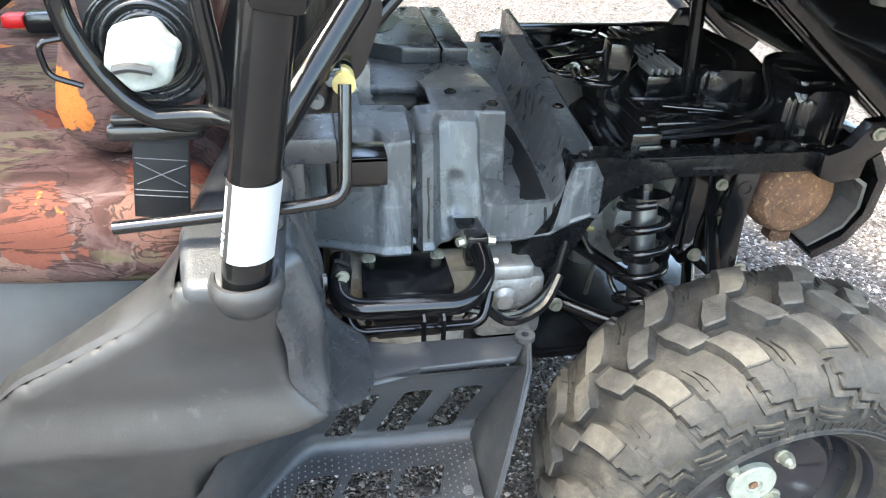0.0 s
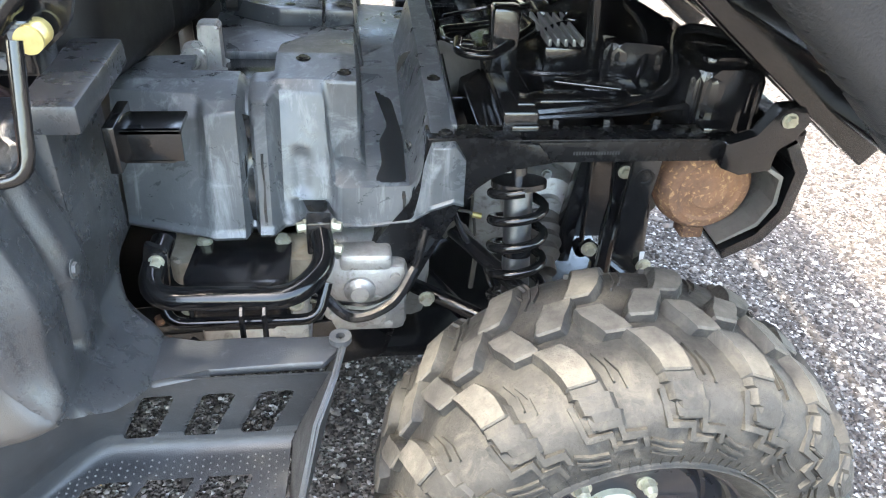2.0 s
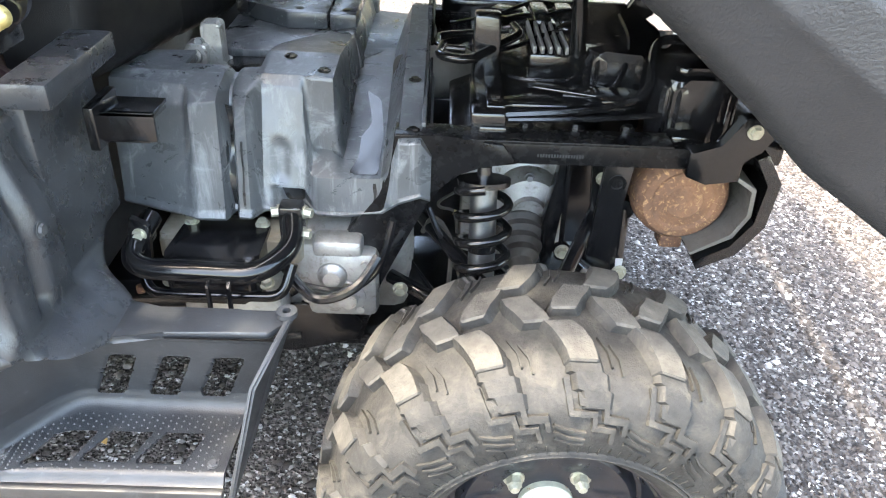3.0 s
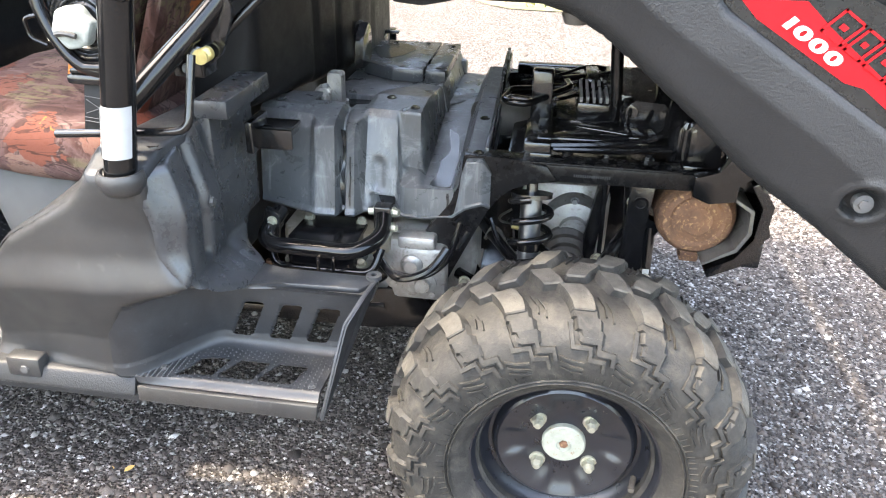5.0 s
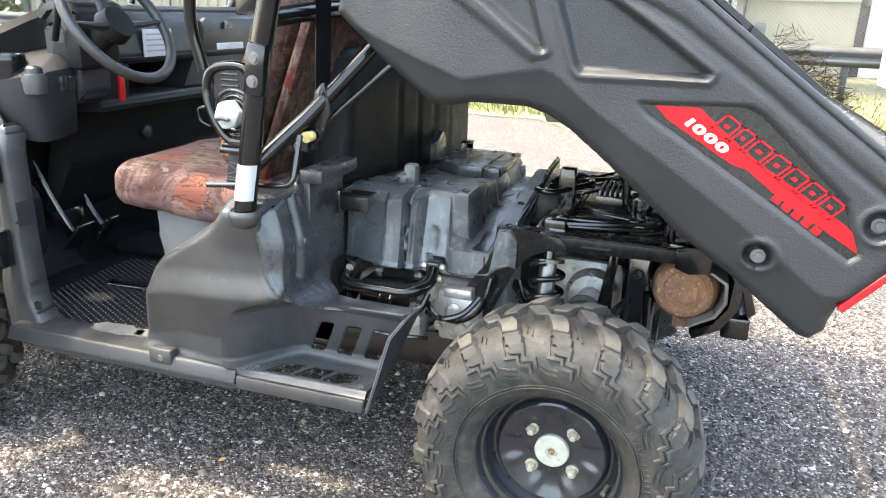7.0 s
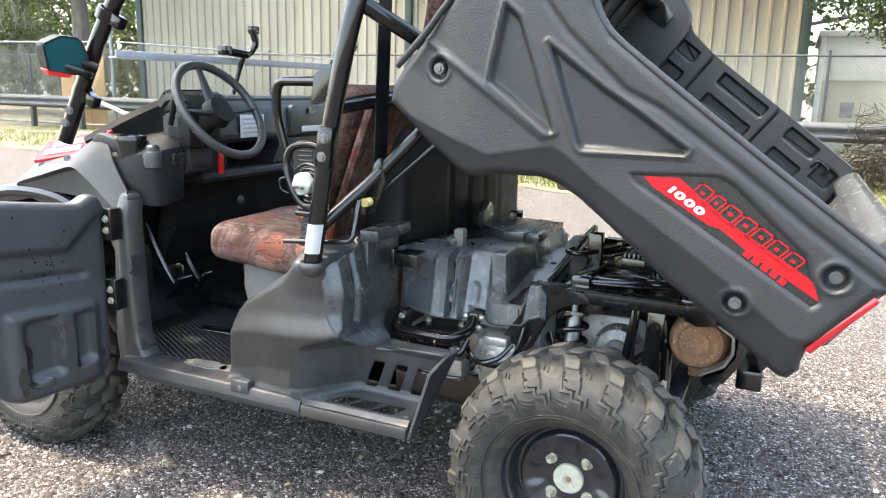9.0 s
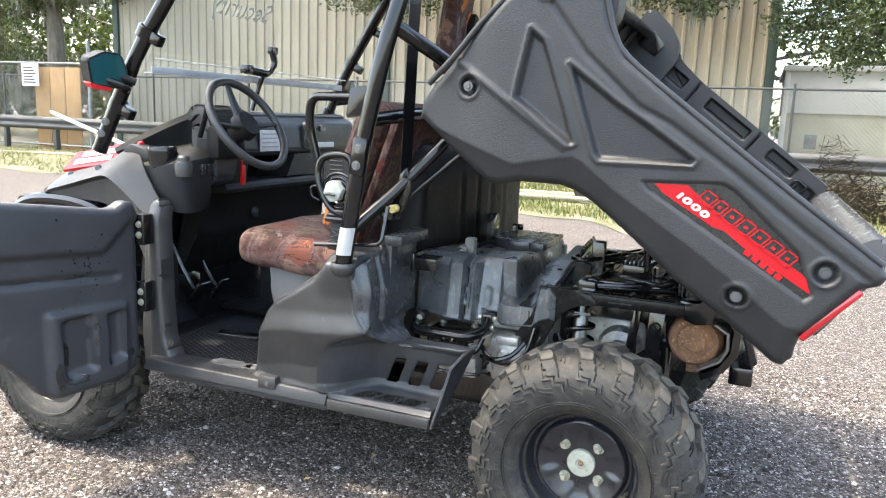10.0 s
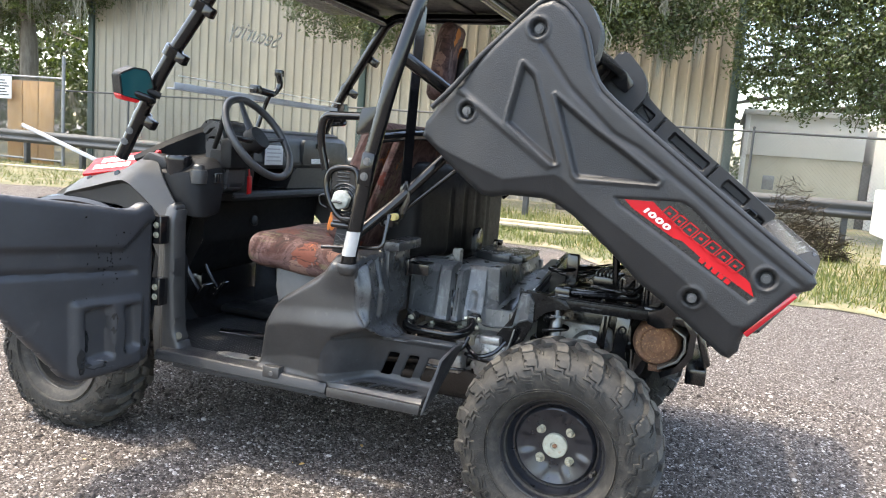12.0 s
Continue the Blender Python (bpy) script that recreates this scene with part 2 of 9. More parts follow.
def camo():
    """Printed cloth: pinkish bark, dark twigs, orange and rust leaves, straw tufts."""
    m, nt, b = nodes_of("camo_cloth")
    v = coords(nt)
    big = noise_tex(nt, v, 7.0, 8.0, 0.62, 1.6)
    col = ramp(nt, big, [(0.26, (0.0115, 0.0058, 0.005)), (0.40, (0.0432, 0.0202, 0.0173)), (0.50, (0.09, 0.0518, 0.0461)), (0.60, (0.0504, 0.0223, 0.0173)), (0.74, (0.0144, 0.0072, 0.0058))])
    bark = noise_tex(nt, coords(nt, (9, 22, 3)), 1.0, 6.0, 0.65, 1.2)
    col = mixed(nt, ramp(nt, bark, [(0.55, (0.0,)), (0.59, (0.85,))]), col, (0.1224, 0.0828, 0.072))
    tuft = noise_tex(nt, coords(nt, (9, 60, 60)), 1.0, 5.0, 0.7, 0.6)
    where = noise_tex(nt, v, 5.0, 2.0)
    both0 = nt.nodes.new("ShaderNodeMath")
    both0.operation = "MULTIPLY"
    nt.links.new(ramp(nt, tuft, [(0.48, (0.0,)), (0.56, (1.0,))]), both0.inputs[0])
    nt.links.new(ramp(nt, where, [(0.56, (0.0,)), (0.62, (1.0,))]), both0.inputs[1])
    col = mixed(nt, both0.outputs[0], col, (0.1008, 0.0864, 0.0468))

    def leaves(scale, seed, size, share, tones, under):
        shift = nt.nodes.new("ShaderNodeVectorMath")
        shift.operation = "ADD"
        shift.inputs[1].default_value = (seed, seed * 0.7, seed * 1.3)
        ns = add(nt, "ShaderNodeTexNoise", Scale=scale * 2.6, Detail=3.0, Roughness=0.65)
        nt.links.new(v, ns.inputs["Vector"])
        sc = nt.nodes.new("ShaderNodeVectorMath")
        sc.operation = "SCALE"
        sc.inputs["Scale"].default_value = 1.05 / scale
        nt.links.new(ns.outputs["Color"], sc.inputs[0])
        wob = nt.nodes.new("ShaderNodeVectorMath")
        wob.operation = "ADD"
        nt.links.new(v, wob.inputs[0])
        nt.links.new(sc.outputs["Vector"], wob.inputs[1])
        nt.links.new(wob.outputs["Vector"], shift.inputs[0])
        vor = add(nt, "ShaderNodeTexVoronoi", Scale=scale, Randomness=1.0)
        nt.links.new(shift.outputs["Vector"], vor.inputs["Vector"])
        pick = nt.nodes.new("ShaderNodeSeparateColor")
        nt.links.new(vor.outputs["Color"], pick.inputs["Color"])
        mul = nt.nodes.new("ShaderNodeMath")
        mul.operation = "MULTIPLY"
        nt.links.new(ramp(nt, vor.outputs["Distance"], [(size, (1.0,)), (size + 0.03, (0.0,))]), mul.inputs[0])
        nt.links.new(ramp(nt, pick.outputs["Red"], [(1 - share, (0.0,)), (1.01 - share, (1.0,))]), mul.inputs[1])
        tone = ramp(nt, pick.outputs["Green"], tones)
        vein = ramp(nt, noise_tex(nt, v, scale * 9, 3.0, 0.6, 1.5), [(0.47, (0.0,)), (0.5, (0.5,)), (0.53, (0.0,))])
        return mixed(nt, mul.outputs[0], under, mixed(nt, vein, tone, (0.0864, 0.0216, 0.0086)))

    col = leaves(8.0, 3.1, 0.40, 0.5, [(0.0, (0.072, 0.0158, 0.0101)), (0.6, (0.108, 0.0324, 0.0194)), (1.0, (0.1368, 0.09, 0.072))], col)
    twig = noise_tex(nt, coords(nt, (5, 8, 14)), 1.0, 4.0, 0.6, 2.4)
    col = mixed(nt, ramp(nt, twig, [(0.480, (0.0,)), (0.490, (0.7,)), (0.505, (0.7,)), (0.515, (0.0,))]), col, (0.0158, 0.0086, 0.0072))
    col = leaves(10.5, 7.7, 0.36, 0.30, [(0.0, (0.30, 0.085, 0.018)), (0.5, (0.34, 0.13, 0.03)), (1.0, (0.18, 0.045, 0.016))], col)
    nt.links.new(col, b.inputs["Base Color"])
    b.inputs["Roughness"].default_value = 0.82
    b.inputs["Specular IOR Level"].default_value = 0.2
    bumped(nt, b, [(noise_tex(nt, v, 14.0, 4.0), 0.25, 0.01), (noise_tex(nt, v, 900.0, 2.0), 0.3, 0.001)])
    return m


M["camo"] = camo()


def gravel(name, island):
    m, nt, b = nodes_of(name)
    v = coords(nt)
    if island:
        geo = nt.nodes.new("ShaderNodeNewGeometry")
        rnd = geo.outputs["Random Per Island"]
        fine = noise_tex(nt, v, 400.0, 4.0)
    else:
        vor = add(nt, "ShaderNodeTexVoronoi", Scale=140.0, Randomness=1.0)
        nt.links.new(v, vor.inputs["Vector"])
        pick = nt.nodes.new("ShaderNodeSeparateColor")
        nt.links.new(vor.outputs["Color"], pick.inputs["Color"])
        rnd = pick.outputs["Red"]
        fine = vor.outputs["Distance"]
    col = ramp(nt, rnd, [(0.0, (0.017, 0.0138, 0.0125)), (0.30, (0.050, 0.041, 0.036)), (0.64, (0.099, 0.083, 0.074)), (0.88, (0.176, 0.157, 0.141)), (1.0, (0.45, 0.425, 0.40))])
    patch = ramp(nt, noise_tex(nt, v, 1.3, 4.0), [(0.35, (0.0,)), (0.75, (0.3,))])
    col = mixed(nt, patch, col, (0.068, 0.058, 0.052))
    nt.links.new(col, b.inputs["Base Color"])
    b.inputs["Roughness"].default_value = 0.78
    b.inputs["Specular IOR Level"].default_value = 0.18
    bumped(nt, b, [(fine, 0.9 if not island else 0.3, 0.012 if not island else 0.003)])
    return m


M["gravel"] = gravel("gravel_ground", False)
M["stone"] = gravel("gravel_stone", True)


def island_tones(name, stops, rough=0.6, trans=0.0):
    m, nt, b = nodes_of(name)
    geo = nt.nodes.new("ShaderNodeNewGeometry")
    nt.links.new(ramp(nt, geo.outputs["Random Per Island"], stops), b.inputs["Base Color"])
    b.inputs["Roughness"].default_value = rough
    b.inputs["Specular IOR Level"].default_value = 0.3
    if trans:
        t = nt.nodes.new("ShaderNodeBsdfTranslucent")
        t.inputs["Color"].default_value = (0.12, 0.17, 0.03, 1)
        mx = nt.nodes.new("ShaderNodeMixShader")
        mx.inputs["Fac"].default_value = trans
        out = nt.nodes["Material Output"]
        nt.links.new(b.outputs["BSDF"], mx.inputs[1])
        nt.links.new(t.outputs["BSDF"], mx.inputs[2])
        nt.links.new(mx.outputs["Shader"], out.inputs["Surface"])
    return m


M["oak_leaf"] = island_tones("oak_leaf", [(0.0, (0.022, 0.032, 0.014)), (0.5, (0.050, 0.066, 0.028)), (0.85, (0.095, 0.11, 0.055)), (1.0, (0.17, 0.18, 0.11))], 0.42, 0.25)
M["moss"] = island_tones("hanging_moss", [(0.0, (0.11, 0.11, 0.085)), (1.0, (0.22, 0.215, 0.17))], 0.9)
M["grass"] = island_tones("grass_blade", [(0.0, (0.030, 0.046, 0.012)), (0.5, (0.075, 0.092, 0.022)), (0.8, (0.15, 0.145, 0.042)), (1.0, (0.24, 0.19, 0.09))], 0.6, 0.2)
M["soil"] = surface("grass_soil", (0.052, 0.058, 0.024), (0.115, 0.105, 0.046), 2.2, (0.8, 0.95), 0, 0.8, 60, ((0.19, 0.15, 0.10), 1.6, 0.48, 0.62, 0.9))
M["bark"] = surface("oak_bark", (0.07, 0.058, 0.045), (0.16, 0.14, 0.11), 9, (0.8, 0.95), 0, 0.8, 40, stretch=(1, 1, 0.25))
M["siding"] = surface("beige_siding", (0.205, 0.180, 0.134), (0.28, 0.247, 0.188), 0.8, (0.42, 0.58), 0.1, 0.05, 90, ((0.17, 0.155, 0.12), 2.0, 0.5, 0.8, 0.6), stretch=(1, 1, 0.2))
M["green_trim"] = surface("green_trim", (0.016, 0.036, 0.030), (0.026, 0.05, 0.042), 2, (0.45, 0.6))
M["white_wall"] = surface("white_panel", (0.50, 0.50, 0.48), (0.62, 0.615, 0.59), 1.2, (0.5, 0.65))
M["stucco"] = surface("cream_stucco", (0.30, 0.28, 0.21), (0.38, 0.355, 0.275), 1.5, (0.7, 0.85), 0, 0.3, 60)
M["galv"] = surface("galvanised", (0.14, 0.145, 0.145), (0.24, 0.245, 0.245), 5, (0.45, 0.6), 0.5, 0.1, 100, ((0.10, 0.095, 0.085), 4, 0.5, 0.75, 0.7))
M["black_post"] = surface("black_fence", (0.02, 0.02, 0.02), (0.04, 0.04, 0.04), 8, (0.5, 0.6))
M["wood"] = surface("weathered_wood", (0.30, 0.17, 0.07), (0.46, 0.28, 0.12), 4, (0.65, 0.8), 0, 0.4, 60, ((0.2, 0.13, 0.07), 6, 0.55, 0.8, 0.8), stretch=(4, 4, 0.6))
M["plank"] = surface("grey_plank", (0.26, 0.22, 0.15), (0.40, 0.35, 0.25), 4, (0.7, 0.85), 0, 0.4, 60, stretch=(0.6, 5, 5))
M["brush"] = island_tones("dry_twigs", [(0.0, (0.02, 0.016, 0.012)), (1.0, (0.10, 0.08, 0.055))], 0.9)
M["dry_leaf"] = surface("dry_leaf", (0.42, 0.24, 0.07), (0.58, 0.38, 0.13), 60, (0.5, 0.7))


def glass(name, tint, rough=0.0):
    m, nt, b = nodes_of(name)
    tr = nt.nodes.new("ShaderNodeBsdfTransparent")
    tr.inputs["Color"].default_value = (*tint, 1)
    gl = nt.nodes.new("ShaderNodeBsdfGlossy")
    gl.inputs["Roughness"].default_value = rough
    gl.inputs["Color"].default_value = (0.9, 0.9, 0.9, 1)
    mx = nt.nodes.new("ShaderNodeMixShader")
    mx.inputs["Fac"].default_value = 0.035
    nt.links.new(tr.outputs["BSDF"], mx.inputs[1])
    nt.links.new(gl.outputs["BSDF"], mx.inputs[2])
    nt.links.new(mx.outputs["Shader"], nt.nodes["Material Output"].inputs["Surface"])
    return m


# Much darker than galv: tree shade on the rail is put into its colour.
M["rail_steel"] = surface("weathered_shaded_rail", (0.038, 0.039, 0.039), (0.068, 0.069, 0.068), 3, (0.5, 0.7), 0.3, 0.1, 60, ((0.05, 0.045, 0.04), 2.5, 0.5, 0.75, 0.8), stretch=(0.4, 1, 2))
M["rail_paint"] = surface("rail_paint", (0.004, 0.004, 0.0045), (0.009, 0.009, 0.0095), 18, (0.16, 0.36), 0, 0.1, 250, ((0.03, 0.027, 0.025), 30, 0.66, 0.80, 0.7), spec=0.2)
M["glass"] = glass("clear_screen", (0.93, 0.94, 0.93))
m_mirror, nt_m, b_m = nodes_of("mirror_glass")
# The dark teal base colour stands in for trees reflected in the glass.
b_m.inputs["Base Color"].default_value = (0.022, 0.115, 0.125, 1)
b_m.inputs["Metallic"].default_value = 0.55
b_m.inputs["Roughness"].default_value = 0.03
M["mirror"] = m_mirror

# ---- mesh tools ----
def part(name, bm, material, parent=None, label="", angle=38.0):
    """Links a bmesh as one mesh object, smooth but for edges sharper than angle."""
    bmesh.ops.recalc_face_normals(bm, faces=bm.faces)
    limit = radians(angle)
    for f in bm.faces:
        f.smooth = True
    for e in bm.edges:
        if len(e.link_faces) == 2 and e.calc_face_angle(0) > limit:
            e.smooth = False
    me = bpy.data.meshes.new(name)
    bm.to_mesh(me)
    bm.free()
    me.materials.append(M[material])
    ob = new(name, me)
    ob.parent = parent
    if label:
        tagged(ob, label)
    return ob


def empty_thing(name, label, category, group="", kind=""):
    return tagged(new(name), label, category, group, kind)


def box(bm, lo, hi, r=0.004, m=None, segments=2):
    lo, hi = Vector(lo), Vector(hi)
    out = bmesh.ops.create_cube(bm, size=1.0)
    vs = out["verts"]
    for v in vs:
        v.co = Vector([(lo[i] + hi[i]) / 2 + v.co[i] * (hi[i] - lo[i]) for i in range(3)])
    if r > 0:
        es = list({e for v in vs for e in v.link_edges})
        out = bmesh.ops.bevel(bm, geom=es, offset=min(r, 0.45 * min(abs(hi[i] - lo[i]) for i in range(3))), segments=segments, affect="EDGES", profile=0.5)
        vs = list({v for f in out["faces"] for v in f.verts} | {v for v in vs if v.is_valid})
    if m is not None:
        bmesh.ops.transform(bm, matrix=m, verts=vs)
    return vs


def frame_of(d):
    d = d.normalized()
    a = Vector((0, 0, 1)) if abs(d.z) < 0.9 else Vector((1, 0, 0))
    u = d.cross(a).normalized()
    return u, d.cross(u).normalized()


def cyl(bm, p, q, r, r2=None, n=14):
    p, q = Vector(p), Vector(q)
    r2 = r if r2 is None else r2
    u, w = frame_of(q - p)
    a = [bm.verts.new(p + r * (math.cos(t) * u + math.sin(t) * w)) for t in [2 * math.pi * i / n for i in range(n)]]
    b = [bm.verts.new(q + r2 * (math.cos(t) * u + math.sin(t) * w)) for t in [2 * math.pi * i / n for i in range(n)]]
    for i in range(n):
        bm.faces.new((a[i], a[(i + 1) % n], b[(i + 1) % n], b[i]))
    bm.faces.new(a[::-1])
    bm.faces.new(b)


def spline(pts, steps=6, closed=False):
    pts = [Vector(p) for p in pts]
    n = len(pts)
    if n < 3:
        return pts
    out = []
    for i in range(n if closed else n - 1):
        p0, p1, p2, p3 = (pts[(i + k) % n] if closed else pts[min(max(i + k, 0), n - 1)] for k in (-1, 0, 1, 2))
        for s in range(steps):
            t = s / steps
            out.append(0.5 * (2 * p1 + (p2 - p0) * t + (2 * p0 - 5 * p1 + 4 * p2 - p3) * t * t + (3 * p1 - p0 - 3 * p2 + p3) * t ** 3))
    if not closed:
        out.append(pts[-1])
    return out


def bends(pts, r=0.03, steps=5):
    """A polyline with its corners rounded by r."""
    pts = [Vector(p) for p in pts]
    out = [pts[0]]
    for a, b, c in zip(pts, pts[1:], pts[2:]):
        k = min(r, 0.45 * (a - b).length, 0.45 * (c - b).length)
        s, e = b + (a - b).normalized() * k, b + (c - b).normalized() * k
        for i in range(steps + 1):
            t = i / steps
            out.append(s * (1 - t) ** 2 + b * 2 * t * (1 - t) + e * t * t)
    out.append(pts[-1])
    return out


def tube(bm, path, r, n=10, closed=False, flat=1.0):
    path = [Vector(p) for p in path]
    rings, u = [], None
    for i, p in enumerate(path):
        if closed:
            d = path[(i + 1) % len(path)] - path[i - 1]
        else:
            d = path[min(i + 1, len(path) - 1)] - path[max(i - 1, 0)]
        d.normalize()
        u = frame_of(d)[0] if u is None else (u - d * u.dot(d)).normalized()
        w = d.cross(u)
        rad = r[i] if isinstance(r, (list, tuple)) else r
        rings.append([bm.verts.new(p + rad * (math.cos(t) * u + flat * math.sin(t) * w)) for t in [2 * math.pi * k / n for k in range(n)]])
    last = len(rings) if closed else len(rings) - 1
    for i in range(last):
        a, b = rings[i], rings[(i + 1) % len(rings)]
        for k in range(n):
            bm.faces.new((a[k], a[(k + 1) % n], b[(k + 1) % n], b[k]))
    if not closed:
        bm.faces.new(rings[0][::-1])
        bm.faces.new(rings[-1])


def prism(bm, outline, axis, a, b, r=0.0):
    """A polygon in the plane square to axis, from a to b along it."""
    def at(u, v, w):
        return Vector({"x": (w, u, v), "y": (u, w, v), "z": (u, v, w)}[axis])
    lo = [bm.verts.new(at(u, v, a)) for u, v in outline]
    hi = [bm.verts.new(at(u, v, b)) for u, v in outline]
    n = len(outline)
    faces = [bm.faces.new(lo[::-1]), bm.faces.new(hi)]
    for i in range(n):
        faces.append(bm.faces.new((lo[i], lo[(i + 1) % n], hi[(i + 1) % n], hi[i])))
    if r > 0:
        es = list({e for f in faces for e in f.edges})
        bmesh.ops.bevel(bm, geom=es, offset=r, segments=2, affect="EDGES", profile=0.5)


def lathe(bm, profile, centre=(0, 0, 0), axis="y", n=48, close=False, cap=False):
    """profile: (radius, along the axis)."""
    c = Vector(centre)
    rings = []
    for r, h in profile:
        ring = []
        for k in range(n):
            t = 2 * math.pi * k / n
            a, b = r * math.cos(t), r * math.sin(t)
            ring.append(bm.verts.new(c + Vector({"y": (a, h, b), "z": (a, b, h), "x": (h, a, b)}[axis])))
        rings.append(ring)
    for a, b in zip(rings, rings[1:] + (rings[:1] if close else [])):
        for k in range(n):
            bm.faces.new((a[k], a[(k + 1) % n], b[(k + 1) % n], b[k]))
    if cap:
        if profile[0][0] > 1e-5:
            bm.faces.new(rings[0][::-1])
        if profile[-1][0] > 1e-5:
            bm.faces.new(rings[-1])
    bmesh.ops.remove_doubles(bm, verts=bm.verts, dist=1e-6)


def nut(bm, p, d, r=0.009, h=0.009):
    p, d = Vector(p), Vector(d).normalized()
    cyl(bm, p, p + d * h * 0.25, r * 1.35, n=12)
    cyl(bm, p + d * h * 0.25, p + d * h, r, r * 0.92, n=6)


def nuts(name, places, way, r, h, material, parent):
    for p in places:
        bm = bmesh.new()
        nut(bm, p, way, r, h)
        part(name, bm, material, parent)


def distances(poly, U, V):
    """Signed distance from a polygon (inside: minus) and the nearest point of its outline."""
    best = np.full(U.shape, 1e9)
    nu, nv = np.zeros(U.shape), np.zeros(U.shape)
    inside = np.zeros(U.shape, bool)
    for (ax, ay), (bx, by) in zip(poly, poly[1:] + poly[:1]):
        ex, ey = bx - ax, by - ay
        t = np.clip(((U - ax) * ex + (V - ay) * ey) / (ex * ex + ey * ey + 1e-12), 0, 1)
        qx, qy = ax + t * ex, ay + t * ey
        d = np.hypot(U - qx, V - qy)
        near = d < best
        best, nu, nv = np.where(near, d, best), np.where(near, qx, nu), np.where(near, qy, nv)
        if ey != 0:
            cross = ((ay > V) != (by > V)) & (U < (V - ay) / ey * ex + ax)
            inside ^= cross
    return np.where(inside, -best, best), nu, nv


def smooth(t):
    t = np.clip(t, 0, 1)
    return t * t * (3 - 2 * t)


def recess(U, V, poly, depth, edge):
    return depth * smooth(-distances(poly, U, V)[0] / edge)


def line_gap(U, V, pts):
    """Distance from an open polyline."""
    best = np.full(U.shape, 1e9)
    for (ax, ay), (bx, by) in zip(pts, pts[1:]):
        ex, ey = bx - ax, by - ay
        t = np.clip(((U - ax) * ex + (V - ay) * ey) / (ex * ex + ey * ey), 0, 1)
        best = np.minimum(best, np.hypot(U - ax - t * ex, V - ay - t * ey))
    return best


def rounded_poly(pts, r, steps=4):
    n = len(pts)
    out = []
    for i in range(n):
        a, b, c = Vector((*pts[i - 1], 0)), Vector((*pts[i], 0)), Vector((*pts[(i + 1) % n], 0))
        k = min(r, 0.45 * (a - b).length, 0.45 * (c - b).length)
        s, e = b + (a - b).normalized() * k, b + (c - b).normalized() * k
        for j in range(steps + 1):
            t = j / steps
            q = s * (1 - t) ** 2 + b * 2 * t * (1 - t) + e * t * t
            out.append((q.x, q.y))
    return out


def relief(outline, fn, res, back, holes=()):
    """A moulded sheet over a polygon with holes: fn(U, V, D) gives its points (D: distance to the rim, inside minus); back: the way and depth of its thickness."""
    us, vs = [p[0] for p in outline], [p[1] for p in outline]
    gu = np.arange(min(us) - res, max(us) + 2 * res, res)
    gv = np.arange(min(vs) - res, max(vs) + 2 * res, res)
    U, V = np.meshgrid(gu, gv, indexing="ij")
    D, nu, nv = distances(outline, U, V)
    for h in holes:
        d, hu, hv = distances(h, U, V)
        d = -d
        near = d > D
        D, nu, nv = np.where(near, d, D), np.where(near, hu, nu), np.where(near, hv, nv)
    ok = D < 0.72 * res
    snap = ok & (D > -0.45 * res)
    U, V, D = np.where(snap, nu, U), np.where(snap, nv, V), np.where(snap, 0.0, D)
    X, Y, Z = fn(U, V, D)
    P = np.stack([np.broadcast_to(X, U.shape), np.broadcast_to(Y, U.shape), np.broadcast_to(Z, U.shape)], -1)
    cell = ok[:-1, :-1] & ok[1:, :-1] & ok[1:, 1:] & ok[:-1, 1:]
    bm = bmesh.new()
    used = np.zeros(U.shape, bool)
    for a, b in ((0, 0), (1, 0), (1, 1), (0, 1)):
        used[a:U.shape[0] - 1 + a, b:U.shape[1] - 1 + b] |= cell
    front, rear = {}, {}
    bk = Vector(back)
    for i, j in zip(*np.nonzero(used)):
        p = Vector(P[i, j])
        front[i, j], rear[i, j] = bm.verts.new(p), bm.verts.new(p + bk)
    count = {}
    for i, j in zip(*np.nonzero(cell)):
        k = ((i, j), (i + 1, j), (i + 1, j + 1), (i, j + 1))
        bm.faces.new([front[q] for q in k])
        bm.faces.new([rear[q] for q in k[::-1]])
        for a, b in zip(k, k[1:] + k[:1]):
            if (b, a) in count:
                del count[b, a]
            else:
                count[a, b] = 1
    for a, b in count:
        bm.faces.new((front[b], front[a], rear[a], rear[b]))
    bmesh.ops.remove_doubles(bm, verts=bm.verts, dist=1e-5)
    return bm


def mirrored(bm):
    bmesh.ops.transform(bm, matrix=Matrix.Diagonal((1, -1, 1, 1)), verts=bm.verts)
    return bm


def lettering(text, size, depth=0.0012, bold=0.0):
    cu = bpy.data.curves.new("text", "FONT")
    cu.body, cu.size, cu.extrude, cu.offset = text, size, depth, bold
    cu.align_x, cu.align_y = "CENTER", "CENTER"
    tmp = bpy.data.objects.new("text", cu)
    scene.collection.objects.link(tmp)
    bpy.context.view_layer.update()
    me = bpy.data.meshes.new_from_object(tmp.evaluated_get(bpy.context.evaluated_depsgraph_get()))
    bm = bmesh.new()
    bm.from_mesh(me)
    bpy.data.objects.remove(tmp)
    bpy.data.curves.remove(cu)
    bpy.data.meshes.remove(me)
    return bm


